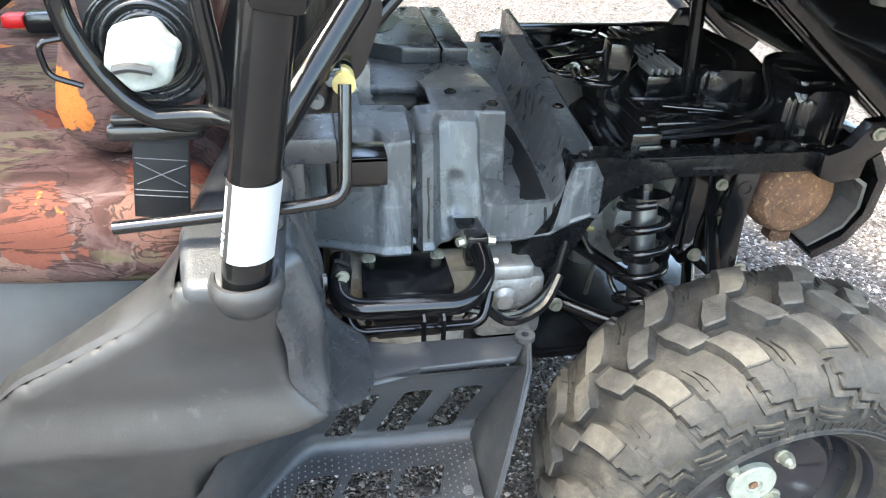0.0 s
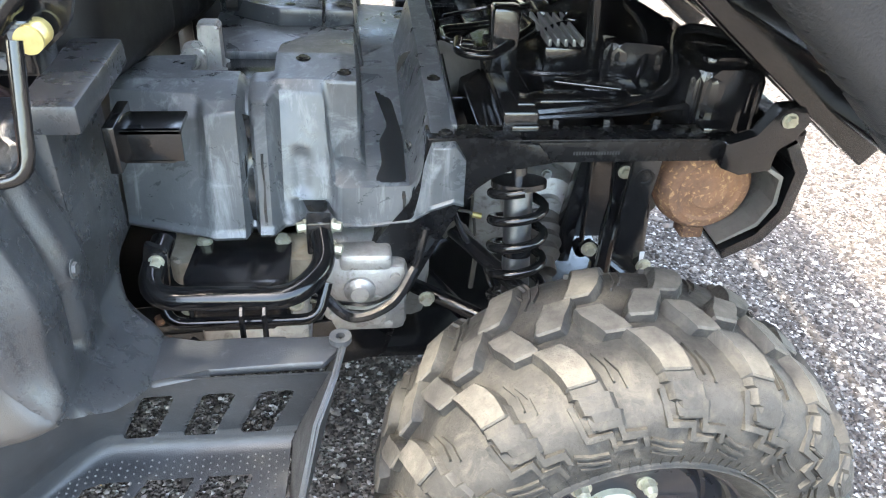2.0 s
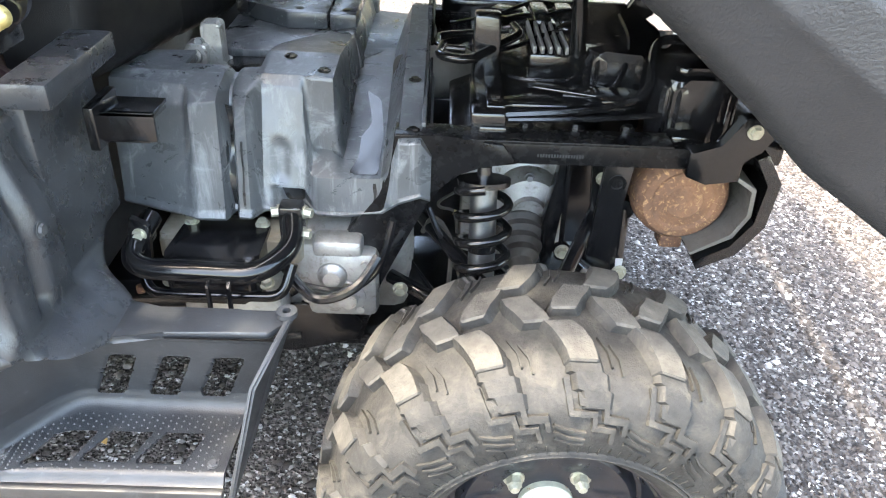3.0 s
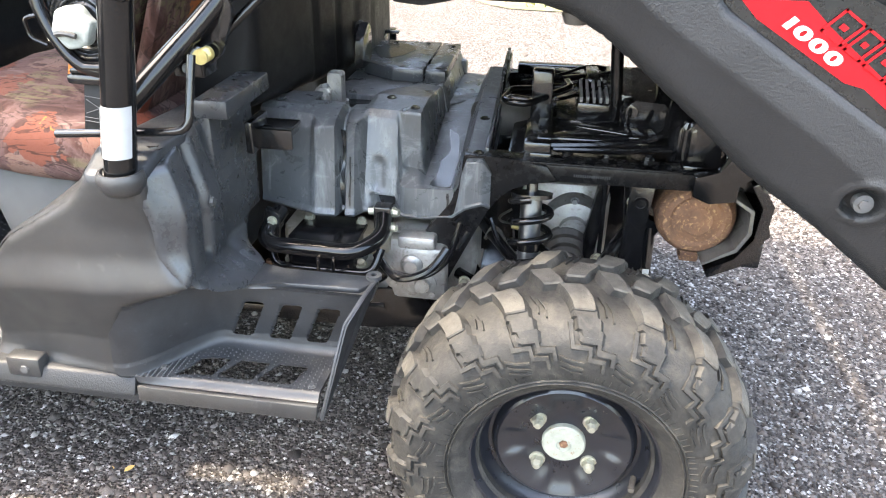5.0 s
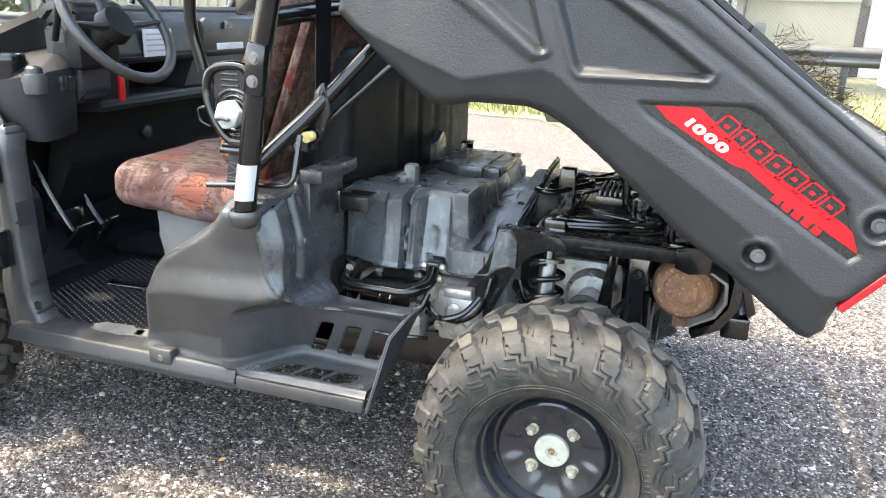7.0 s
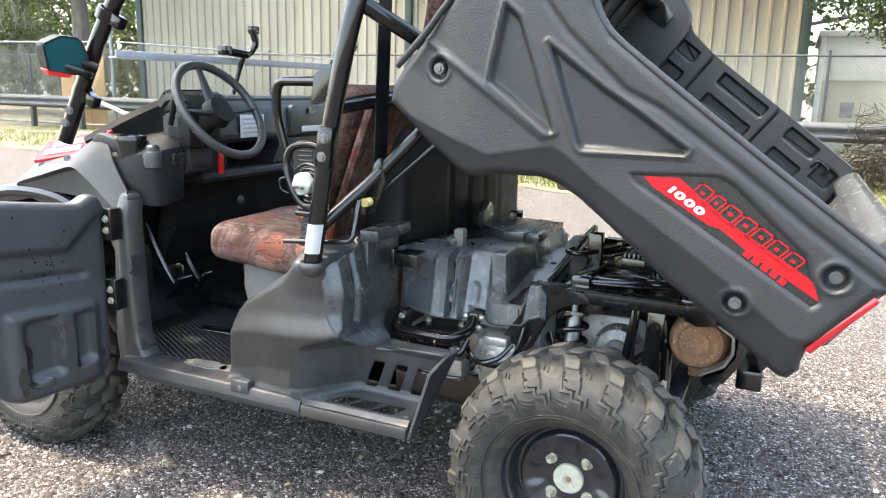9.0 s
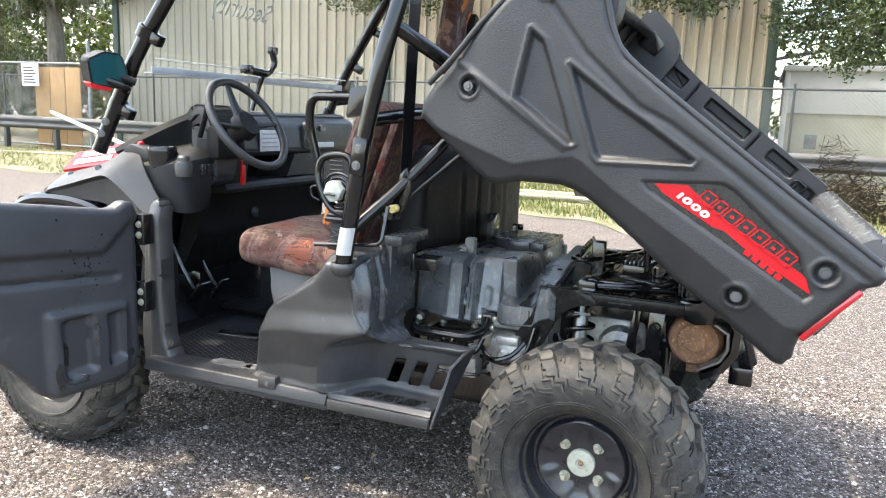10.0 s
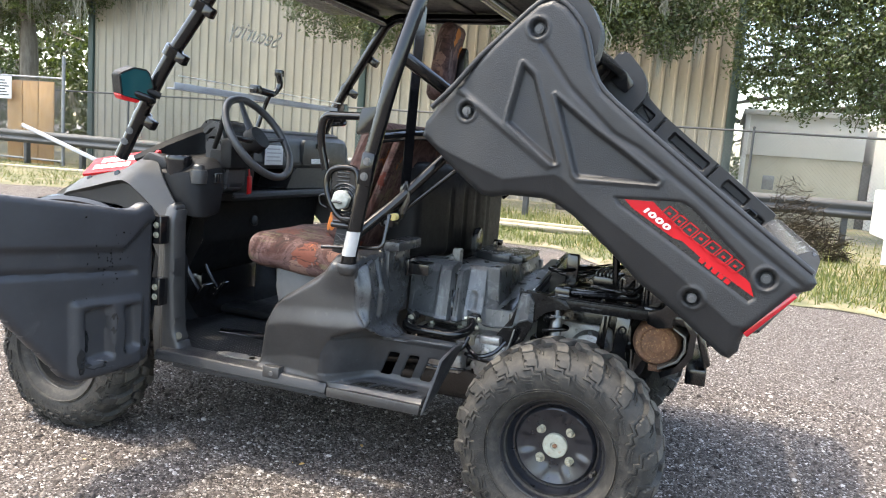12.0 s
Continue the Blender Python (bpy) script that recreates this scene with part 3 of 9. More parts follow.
def bar(bm, o, u, v, n, s0, s1, t0, t1, h=0.001):
    """A flat bar on a plane at o with axes u, v and normal n."""
    o, u, v, n = Vector(o), Vector(u), Vector(v), Vector(n)
    q = [o + u * s + v * t for s, t in ((s0, t0), (s1, t0), (s1, t1), (s0, t1))]
    a, b = [bm.verts.new(p) for p in q], [bm.verts.new(p + n * h) for p in q]
    bm.faces.new(a[::-1]), bm.faces.new(b)
    for i in range(4):
        bm.faces.new((a[i], a[(i + 1) % 4], b[(i + 1) % 4], b[i]))

def strips(bm, rows, sub=4, thick=0.008):
    """A sheet through rows of points, sharp along the rows and smooth along their length."""
    fine = [spline([Vector(p) for p in r], sub) for r in rows]
    top = [[bm.verts.new(p) for p in r] for r in fine]
    low = [[bm.verts.new(p + Vector((0, thick, -thick * 0.4))) for p in r] for r in fine]
    for (a, b), (c, d) in zip(zip(top, top[1:]), zip(low, low[1:])):
        for i in range(len(a) - 1):
            bm.faces.new((a[i], a[i + 1], b[i + 1], b[i]))
            bm.faces.new((c[i + 1], c[i], d[i], d[i + 1]))
    for a, c in ((top[0], low[0]), (top[-1], low[-1])):
        for i in range(len(a) - 1):
            bm.faces.new((a[i], a[i + 1], c[i + 1], c[i]))


# ---- the setting ----
def ground_sheet():
    bm = bmesh.new()
    xs = [-400, -120, -40, -18] + [-12 + 1.5 * i for i in range(17)] + [18, 40, 120, 400]
    ys = [-400, -100, -30, -10] + [-5 + 1.0 * i for i in range(18)] + [20, 40, 120, 400]
    g = [[bm.verts.new((x, y, 0.0)) for y in ys] for x in xs]
    for i in range(len(xs) - 1):
        for j in range(len(ys) - 1):
            bm.faces.new((g[i][j], g[i + 1][j], g[i + 1][j + 1], g[i][j + 1]))
    return tagged(part("ground", bm, "gravel"), "grey crushed stone yard, damp and rough", "ground", kind="structure")


ground_sheet()


def verge():
    """The grass strip along the fence, with a ragged front edge."""
    rng = np.random.default_rng(5)
    edge_x, edge_y = (-60, -14, -10, -5, -2.7, -1.6, -0.5, 0.6, 1.2, 20), (9.0, 7.2, 6.9, 6.9, 6.8, 6.9, 5.8, 4.8, 4.5, 4.7)

    def edge(x):
        return np.interp(x, edge_x, edge_y) + 0.22 * np.sin(x * 1.7) + 0.15 * np.sin(x * 4.1 + 1)

    front = [(x, float(edge(x))) for x in np.concatenate([[-60, -40, -25], np.arange(-18, 12.1, 0.25)])]
    bm = bmesh.new()
    lo = [bm.verts.new((x, y, 0.008)) for x, y in front]
    hi = [bm.verts.new((x, 40.0, 0.008)) for x, y in front]
    for i in range(len(front) - 1):
        bm.faces.new((lo[i], lo[i + 1], hi[i + 1], hi[i]))
    tagged(part("grass_verge", bm, "soil"), "patchy green and straw-coloured grass strip along the fence", "grass", kind="structure")
    # blades, thickest near the yard's edge
    n = 34000
    x = np.where(rng.random(n) < 0.2, rng.uniform(-18, -6, n), rng.uniform(-6.0, 6.0, n))
    y = edge(x) + 0.15 + rng.gamma(1.5, 1.9, n)
    x, y = x[y < 15], y[y < 15]
    n = len(x)
    clump = 0.5 + 0.5 * np.sin(1.9 * x + 0.7 * np.sin(1.3 * y)) * np.sin(1.4 * y + 1.1 * np.sin(0.8 * x))
    h = rng.uniform(0.03, 0.12, n) * (0.5 + 1.1 * clump) * (1 + 1.2 * (rng.random(n) < 0.06))
    a, lean = rng.uniform(0, 2 * math.pi, n), rng.uniform(0.0, 0.12, n)
    w = rng.uniform(0.005, 0.011, n)
    co = np.zeros((n, 3, 3))
    co[:, 0] = np.stack([x - w * np.cos(a), y - w * np.sin(a), np.zeros(n)], -1)
    co[:, 1] = np.stack([x + w * np.cos(a), y + w * np.sin(a), np.zeros(n)], -1)
    co[:, 2] = np.stack([x + lean * np.sin(a), y + lean * np.cos(a), h], -1)
    me = bpy.data.meshes.new("grass")
    me.from_pydata(co.reshape(-1, 3).tolist(), [], np.arange(3 * n).reshape(-1, 3).tolist())
    me.materials.append(M["grass"])
    tagged(new("grass", me), "long green and yellowed grass blades beside the fence", "grass", kind="stuff")


verge()


def gravel_stones():
    """Loose stones pressed into the yard, thickest where the vehicle stands."""
    rng = np.random.default_rng(11)
    n = 155000
    near = rng.random(n) < 0.8
    x = np.where(near, rng.uniform(-2.9, 1.9, n), rng.uniform(-5.0, 3.6, n))
    y = np.where(near, rng.uniform(-1.55, 1.5, n), rng.uniform(-2.6, 4.3, n))
    r = rng.gamma(3.0, 0.0012, n) + 0.0018
    base = np.array([[1, 0, 0], [-1, 0, 0], [0, 1, 0], [0, -1, 0], [0, 0, 1], [0.7, 0.7, 0.55], [-0.7, 0.6, 0.5], [0.1, -0.75, 0.6]], float)
    faces = [(4, 0, 5), (4, 5, 2), (4, 2, 6), (4, 6, 1), (4, 1, 7), (4, 7, 0), (7, 1, 3), (7, 3, 0), (5, 0, 2), (6, 2, 1)]
    q = base[None] * rng.uniform(0.65, 1.25, (n, 8, 1))
    q[:, :, 2] *= rng.uniform(0.45, 0.95, (n, 1))
    a = rng.uniform(0, 2 * math.pi, n)
    c, s = np.cos(a)[:, None], np.sin(a)[:, None]
    X = q[:, :, 0] * c - q[:, :, 1] * s
    Y = q[:, :, 0] * s + q[:, :, 1] * c
    co = np.stack([X * r[:, None] + x[:, None], Y * r[:, None] + y[:, None], q[:, :, 2] * r[:, None] + rng.uniform(-0.003, 0.0005, n)[:, None]], -1)
    fi = (np.array(faces)[None] + 8 * np.arange(n)[:, None, None]).reshape(-1, 3)
    me = bpy.data.meshes.new("gravel")
    me.vertices.add(8 * n)
    me.vertices.foreach_set("co", co.reshape(-1))
    me.loops.add(fi.size)
    me.loops.foreach_set("vertex_index", fi.reshape(-1).astype(np.int32))
    me.polygons.add(len(fi))
    me.polygons.foreach_set("loop_start", (3 * np.arange(len(fi))).astype(np.int32))
    me.update(calc_edges=True)
    me.validate()
    me.materials.append(M["stone"])
    tagged(new("gravel", me), "loose angular grey and white gravel stones", "gravel", kind="stuff")


gravel_stones()


def fallen_leaf():
    rng = random.Random(4)
    made = None
    for x, y, s in ((-0.819, -0.336, 1.0), (-0.934, -0.60, 1.4), (-0.97, -0.60, 0.9), (-1.2, -0.33, 0.6), (-1.62, -0.95, 0.9)):
        if made is None:
            bm = bmesh.new()
            pts = [(0, -0.022), (0.007, -0.012), (0.012, 0), (0.009, 0.012), (0, 0.024), (-0.008, 0.011), (-0.011, -0.002), (-0.006, -0.013)]
            lo = [bm.verts.new((px, py, 0.008 + 25 * px * px)) for px, py in pts]
            hi = [bm.verts.new((px, py, 0.009 + 25 * px * px)) for px, py in pts]
            bm.faces.new(lo[::-1]), bm.faces.new(hi)
            for i in range(8):
                bm.faces.new((lo[i], lo[(i + 1) % 8], hi[(i + 1) % 8], hi[i]))
            made = tagged(part("fallen_leaf", bm, "dry_leaf"), "dry yellow-brown leaf lying on the gravel", "leaf", "leaves on the gravel")
            made.matrix_basis = pose(x, y, 0, 0, 0, 40) @ Matrix.Diagonal((0.62, 0.62, 0.62, 1))
        else:
            copy_thing(made, pose(x, y, 0, rng.uniform(-10, 10), rng.uniform(-10, 10), rng.uniform(0, 360)) @ Matrix.Diagonal((0.65 * s, 0.65 * s, 0.65 * s, 1)))


fallen_leaf()


def warehouse():
    """Beige ribbed metal shed behind the fence."""
    root = empty_thing("warehouse", "beige ribbed metal warehouse with dark green trim", "building")
    y0, x0, x1, top = 16.5, -19.2, 0.45, 9.0

    def sheet(name, xa, xb):
        bm = bmesh.new()
        prof, x = [], xa
        while x < xb - 1e-6:
            prof += [(x, 0.0), (x + 0.115, 0.0), (x + 0.14, -0.035), (x + 0.19, -0.035), (x + 0.215, 0.0)]
            x += 0.305
        prof.append((xb, 0.0))
        prof = [p for p in prof if p[0] <= xb]
        a = [bm.verts.new((px, y0 + py, 0.0)) for px, py in prof]
        b = [bm.verts.new((px, y0 + py, top)) for px, py in prof]
        c = [bm.verts.new((px, y0 + py + 0.05, top)) for px, py in prof]
        d = [bm.verts.new((px, y0 + py + 0.05, 0)) for px, py in prof]
        for i in range(len(prof) - 1):
            for p, q in ((a, b), (b, c), (c, d), (d, a)):
                bm.faces.new((p[i], p[i + 1], q[i + 1], q[i]))
        return part(name, bm, "siding", root, angle=20)

    step = (x1 - x0) / 2
    for i in range(2):
        sheet("wall_panel", x0 + i * step + 0.06, x0 + (i + 1) * step - 0.06)
    for i in range(3):
        bm = bmesh.new()
        x = x0 + i * step
        box(bm, (x - 0.10, y0 - 0.09, 0), (x + 0.10, y0 + 0.06, top), 0.01)
        part("downpipe" if i == 1 else "corner_trim", bm, "green_trim", root)
    bm = bmesh.new()
    box(bm, (x0 - 0.3, y0 - 0.4, top), (x1 + 0.3, y0 + 16, top + 0.25), 0.03)
    part("roof", bm, "green_trim", root)
    bm = bmesh.new()
    box(bm, (x1 - 0.06, y0 + 0.1, 0), (x1, y0 + 16, top), 0.0)
    part("end_wall", bm, "siding", root)


warehouse()


def pale_building():
    root = empty_thing("pale_building", "low white building with cream stucco base", "building")
    # The black box at the right paints the dark gap between two walls.
    for name, lo, hi, mat in (("stucco_base", (0.90, 18.0, 0), (3.60, 23.0, 1.66), "stucco"), ("upper_wall", (0.85, 17.95, 1.66), (3.60, 23.0, 2.66), "white_wall"), ("roof_edge", (0.75, 17.86, 2.66), (3.66, 23.1, 2.80), "white_wall"),
                              ("corner_trim", (0.80, 17.9, 0), (0.92, 18.02, 2.66), "white_wall"), ("vent", (1.38, 17.96, 0.80), (1.66, 18.02, 1.16), "galv"), ("gap_shade", (3.60, 17.97, 0.0), (3.80, 18.4, 1.60), "black_post"),
                              ("end_wall", (3.80, 17.9, 0), (12.0, 23.0, 2.6), "white_wall")):
        bm = bmesh.new()
        box(bm, lo, hi, 0.015)
        part(name, bm, mat, root)


pale_building()

# fence line: a plan line behind the guard rail
FENCE = [(-24.0, 13.4), (-15.6, 12.7), (-0.2, 12.5), (9.0, 12.4)]


def along(line, s):
    for (ax, ay), (bx, by) in zip(line, line[1:]):
        d = math.hypot(bx - ax, by - ay)
        if s <= d:
            return Vector((ax + (bx - ax) * s / d, ay + (by - ay) * s / d, 0))
        s -= d
    return Vector((*line[-1], 0))


def chain_fence():
    root = empty_thing("chain_link_fence", "chain link fence with dark posts and top rail", "fence")
    length = sum(math.dist(a, b) for a, b in zip(FENCE, FENCE[1:]))
    top = 1.97
    s = 0.9
    while s < length:
        p = along(FENCE, s)
        bm = bmesh.new()
        cyl(bm, p, p + Vector((0, 0, top + 0.06)), 0.024, n=10)
        lathe(bm, [(0.03, 0), (0.03, 0.02), (0.0, 0.045)], p + Vector((0, 0, top + 0.06)), "z", 10)
        part("post", bm, "black_post", root)
        s += 3.0
    bm = bmesh.new()
    tube(bm, [Vector((x, y, top)) for x, y in FENCE], 0.021, 8)
    part("top_rail", bm, "black_post", root)
    verts, faces = [], []
    pitch = 0.075

    def wire(a, b):
        k = len(verts)
        d = (b - a).normalized()
        u = d.cross(Vector((0, 1, 0))).normalized() * 0.0022
        for p in (a, b):
            verts.extend([p + u, p - u * 0.5 + Vector((0, 0.002, 0)), p - u * 0.5 - Vector((0, 0.002, 0))])
        for i in range(3):
            faces.append((k + i, k + (i + 1) % 3, k + 3 + (i + 1) % 3, k + 3 + i))
    s = -top
    while s < length:
        for sign in (1, -1):
            a, b = (s, s + top) if sign > 0 else (s + top, s)
            za, zb = 0.03, top
            if a < 0:
                za, a = za + (top - za) * (-a / top), 0.0
            if b < 0:
                zb, b = zb - (zb - 0.03) * (-b / top), 0.0
            wire(along(FENCE, a) + Vector((0, 0, za)), along(FENCE, b) + Vector((0, 0, zb)))
        s += pitch
    me = bpy.data.meshes.new("wire_mesh")
    me.from_pydata([tuple(v) for v in verts], [], faces)
    me.materials.append(M["galv"])
    ob = new("wire_mesh", me)
    ob.parent = root
    tagged(ob, kind="stuff")


chain_fence()


def tall_gate():
    """The higher fence panel with plywood behind it."""
    root = empty_thing("tall_fence_panel", "tall galvanised chain link gate panel", "fence")
    ys = 12.0
    for x in (-21.2, -15.6):
        bm = bmesh.new()
        cyl(bm, (x, ys, 0), (x, ys, 2.35 if x < -16 else 2.80), 0.045, n=12)
        part("post", bm, "galv", root)
    bm = bmesh.new()
    tube(bm, [(-21.2, ys, 2.27), (-15.6, ys, 2.23)], 0.028, 8)
    tube(bm, [(-21.2, ys, 0.12), (-15.6, ys, 0.12)], 0.028, 8)
    part("rail", bm, "galv", root)
    verts, faces = [], []
    x = -21.2 - 2.2 + 0.06
    while x < -15.6:
        for sg in (1, -1):
            a, b = (Vector((x, ys, 0.1)), Vector((x + 2.2, ys, 2.25))) if sg > 0 else (Vector((x + 2.2, ys, 0.1)), Vector((x, ys, 2.25)))
            if max(a.x, b.x) < -21.15 or min(a.x, b.x) > -15.65:
                continue
            for p, q in ((a, b), (b, a)):
                if p.x < -21.2:
                    t = (-21.2 - p.x) / (q.x - p.x)
                    p[:] = p.lerp(q, t)
                elif p.x > -15.6:
                    t = (-15.6 - p.x) / (q.x - p.x)
                    p[:] = p.lerp(q, t)
            k = len(verts)
            u = (b - a).normalized().cross(Vector((0, 1, 0))) * 0.0028
            for p in (a, b):
                verts.extend([p + u, p - u * 0.5 + Vector((0, 0.003, 0)), p - u * 0.5 - Vector((0, 0.003, 0))])
            faces.extend([(k + i, k + (i + 1) % 3, k + 3 + (i + 1) % 3, k + 3 + i) for i in range(3)])
        x += 0.075
    me = bpy.data.meshes.new("wire_mesh")
    me.from_pydata([tuple(v) for v in verts], [], faces)
    me.materials.append(M["galv"])
    ob = new("wire_mesh", me)
    ob.parent = root
    tagged(ob, kind="stuff")
    board = empty_thing("plywood_board", "upright brown plywood sheets leaning behind the fence", "board")
    for x in (-17.68, -17.13, -16.58):
        bm = bmesh.new()
        box(bm, (x, ys + 0.12, 0.0), (x + 0.52, ys + 0.15, 2.14), 0.004)
        part("panel", bm, "wood", board)
    sign = empty_thing("notice_sign", "white notice sign with dark print on the fence", "sign")
    bm = bmesh.new()
    box(bm, (-17.95, ys - 0.06, 1.64), (-17.33, ys - 0.045, 2.22), 0.004)
    part("plate", bm, "white", sign)
    for i in range(6):
        bm = bmesh.new()
        box(bm, (-17.88, ys - 0.064, 1.72 + 0.075 * i), (-17.42 - 0.06 * (i % 3), ys - 0.061, 1.755 + 0.075 * i), 0.0)
        part("print_bar", bm, "print_black", sign)


tall_gate()


def guard_rail():
    root = empty_thing("guard_rail", "weathered galvanised steel guard rail on posts", "guard rail")
    line = [(-34.0, 12.1), (-15.0, 11.6), (9.0, 11.75)]
    prof = [(0.0, 0.54), (-0.045, 0.57), (-0.075, 0.60), (-0.075, 0.64), (-0.02, 0.68), (-0.02, 0.71), (-0.075, 0.75), (-0.075, 0.79), (-0.045, 0.83), (0.0, 0.86)]
    for (ax, ay), (bx, by) in zip(line, line[1:]):
        n = 1 if bx < 0 else 3
        for k in range(n):
            p, q = Vector((ax, ay, 0)).lerp(Vector((bx, by, 0)), k / n), Vector((ax, ay, 0)).lerp(Vector((bx, by, 0)), (k + 1) / n)
            bm = bmesh.new()
            a = [bm.verts.new(p + Vector((0, y, z))) for y, z in prof]
            b = [bm.verts.new(q + Vector((0, y, z))) for y, z in prof]
            a2 = [bm.verts.new(p + Vector((0, y + 0.006, z))) for y, z in prof]
            b2 = [bm.verts.new(q + Vector((0, y + 0.006, z))) for y, z in prof]
            for i in range(len(prof) - 1):
                bm.faces.new((a[i], a[i + 1], b[i + 1], b[i]))
                bm.faces.new((a2[i + 1], a2[i], b2[i], b2[i + 1]))
            part("beam", bm, "rail_steel", root, angle=60)
    s, total = 0.4, sum(math.dist(a, b) for a, b in zip(line, line[1:]))
    while s < total:
        p = along(line, s)
        bm = bmesh.new()
        box(bm, (p.x - 0.05, p.y + 0.01, 0), (p.x + 0.05, p.y + 0.14, 0.84), 0.006)
        part("post", bm, "rail_steel", root)
        s += 1.9


guard_rail()


def lumber():
    rng = random.Random(8)
    for x, y, z, a, ln in ((-2.6, 8.9, 0.03, 4, 2.9), (-2.5, 9.15, 0.03, 2, 2.7), (-2.7, 9.0, 0.075, -3, 2.8), (-2.4, 8.85, 0.075, 5, 2.3), (-2.6, 9.05, 0.12, 1, 2.6), (-15.0, 10.4, 0.03, 12, 3.0), (-14.6, 10.7, 0.03, 20, 2.6)):
        bm = bmesh.new()
        box(bm, (-ln / 2, -0.07, -0.02), (ln / 2, 0.07, 0.02), 0.004)
        ob = tagged(part("plank", bm, "plank"), "weathered grey timber plank stacked on the grass", "plank", "planks by the fence")
        ob.matrix_basis = pose(x, y, z, rng.uniform(-3, 3), 0, a)
    bm = bmesh.new()
    box(bm, (-1.45, -0.03, -0.045), (1.35, 0.03, 0.045), 0.006)
    ob = tagged(part("white_post", bm, "clear_edge"), "fallen weathered white post leaning on the guard rail", "post")
    ob.matrix_basis = pose(-14.9, 11.3, 0.62, 0, 15, -4)


lumber()


def brush_pile(x, y, r, h, seed):
    rng = np.random.default_rng(seed)
    n = 1300
    t, e = rng.uniform(0, 2 * math.pi, n), rng.uniform(0, 1, n) ** 0.5
    c = np.stack([x + r * e * np.cos(t), y + r * e * np.sin(t), h * (1 - e ** 2) * rng.random(n)], -1)
    d = rng.normal(0, 1, (n, 3))
    d[:, 2] *= 0.5
    d /= np.linalg.norm(d, axis=1)[:, None]
    ln = rng.uniform(0.05, 0.22, n)[:, None]
    w = np.cross(d, [0.3, 0.5, 0.8]) * 0.008
    co = np.stack([c - d * ln + w, c - d * ln - w, c + d * ln - w * 0.3, c + d * ln + w * 0.3], 1)
    co[:, :, 2] = np.maximum(co[:, :, 2], 0.005)
    me = bpy.data.meshes.new("brush_pile")
    me.from_pydata(co.reshape(-1, 3).tolist(), [], np.arange(4 * n).reshape(-1, 4).tolist())
    me.materials.append(M["brush"])
    tagged(new("brush_pile", me), "heap of dark dry cut twigs on the grass", "brush pile", "brush piles", "stuff")


brush_pile(1.75, 9.5, 0.55, 0.85, 1)
brush_pile(1.55, 11.2, 0.55, 1.2, 2)


def oak(name, foot, height, blobs, leaves, moss, seed, trunk_r=0.2, leaf=0.075):
    """blobs: (x, y, z, radius) round which the leaves hang."""
    rng = np.random.default_rng(seed)
    root = empty_thing("oak_tree", "live oak with small dark leaves and grey hanging moss", "tree", "oaks behind the fence")
    bm = bmesh.new()
    f = Vector(foot)
    path = spline([f, f + Vector((0.1, 0.1, height * 0.4)), f + Vector((-0.15, 0.05, height * 0.75)), f + Vector((0, 0, height))], 6)
    tube(bm, path, [trunk_r * (1 - 0.65 * i / (len(path) - 1)) for i in range(len(path))], 12)
    part("trunk", bm, "bark", root)
    bm = bmesh.new()
    for x, y, z, r in blobs:
        c = Vector((x, y, z))
        s = path[int(len(path) * rng.uniform(0.45, 0.95))]
        mid = s.lerp(c, 0.5) + Vector((0, 0, 0.35))
        limb = spline([s, mid, c], 7)
        tube(bm, limb, [max(trunk_r * 0.38 * (1 - 0.85 * i / (len(limb) - 1)), 0.012) for i in range(len(limb))], 7)
        for _ in range(5):
            e = c + Vector(rng.normal(0, r * 0.5, 3))
            tube(bm, spline([c.lerp(s, 0.2), c.lerp(e, 0.4) + Vector((0, 0, 0.06)), e], 4), [0.014 - 0.001 * i for i in range(9)], 5)
    part("limb_work", bm, "bark", root)
    vol = np.array([b[3] ** 2 for b in blobs])
    pick = rng.choice(len(blobs), leaves // 9, p=vol / vol.sum())
    c = np.array([b[:3] for b in blobs])[pick]
    r = np.array([b[3] for b in blobs])[pick]
    d = rng.normal(0, 1, (len(pick), 3))
    d /= np.linalg.norm(d, axis=1)[:, None]
    c = c + d * (r * rng.random(len(pick)) ** 0.45)[:, None] * np.array([1, 1, 0.8])
    c = np.repeat(c, 9, 0) + rng.normal(0, 0.085, (len(c) * 9, 3))
    n = len(c)
    u = rng.normal(0, 1, (n, 3))
    u /= np.linalg.norm(u, axis=1)[:, None]
    v = np.cross(u, rng.normal(0, 1, (n, 3)))
    v /= np.linalg.norm(v, axis=1)[:, None]
    s = leaf * rng.uniform(0.6, 1.2, n)[:, None]
    co = np.stack([c - u * s * 0.5, c + v * s * 0.22, c + u * s * 0.5, c - v * s * 0.22], 1)
    me = bpy.data.meshes.new("crown")
    me.from_pydata(co.reshape(-1, 3).tolist(), [], np.arange(4 * n).reshape(-1, 4).tolist())
    me.materials.append(M["oak_leaf"])
    ob = new("crown", me)
    ob.parent = root
    if moss:
        k = rng.choice(len(blobs), moss)
        b = np.array(blobs)[k]
        top = b[:, :3] + rng.normal(0, 1, (moss, 3)) * b[:, 3:4] * np.array([0.55, 0.55, 0.25])
        ln = rng.uniform(0.3, 1.1, moss)
        co, fa = [], []
        for p, q in zip(top, ln):
            for _ in range(12):
                o = p + rng.normal(0, 0.05, 3)
                sway = rng.normal(0, 0.07, 2)
                w = rng.uniform(0.005, 0.014)
                i = len(co)
                L = q * rng.uniform(0.5, 1)
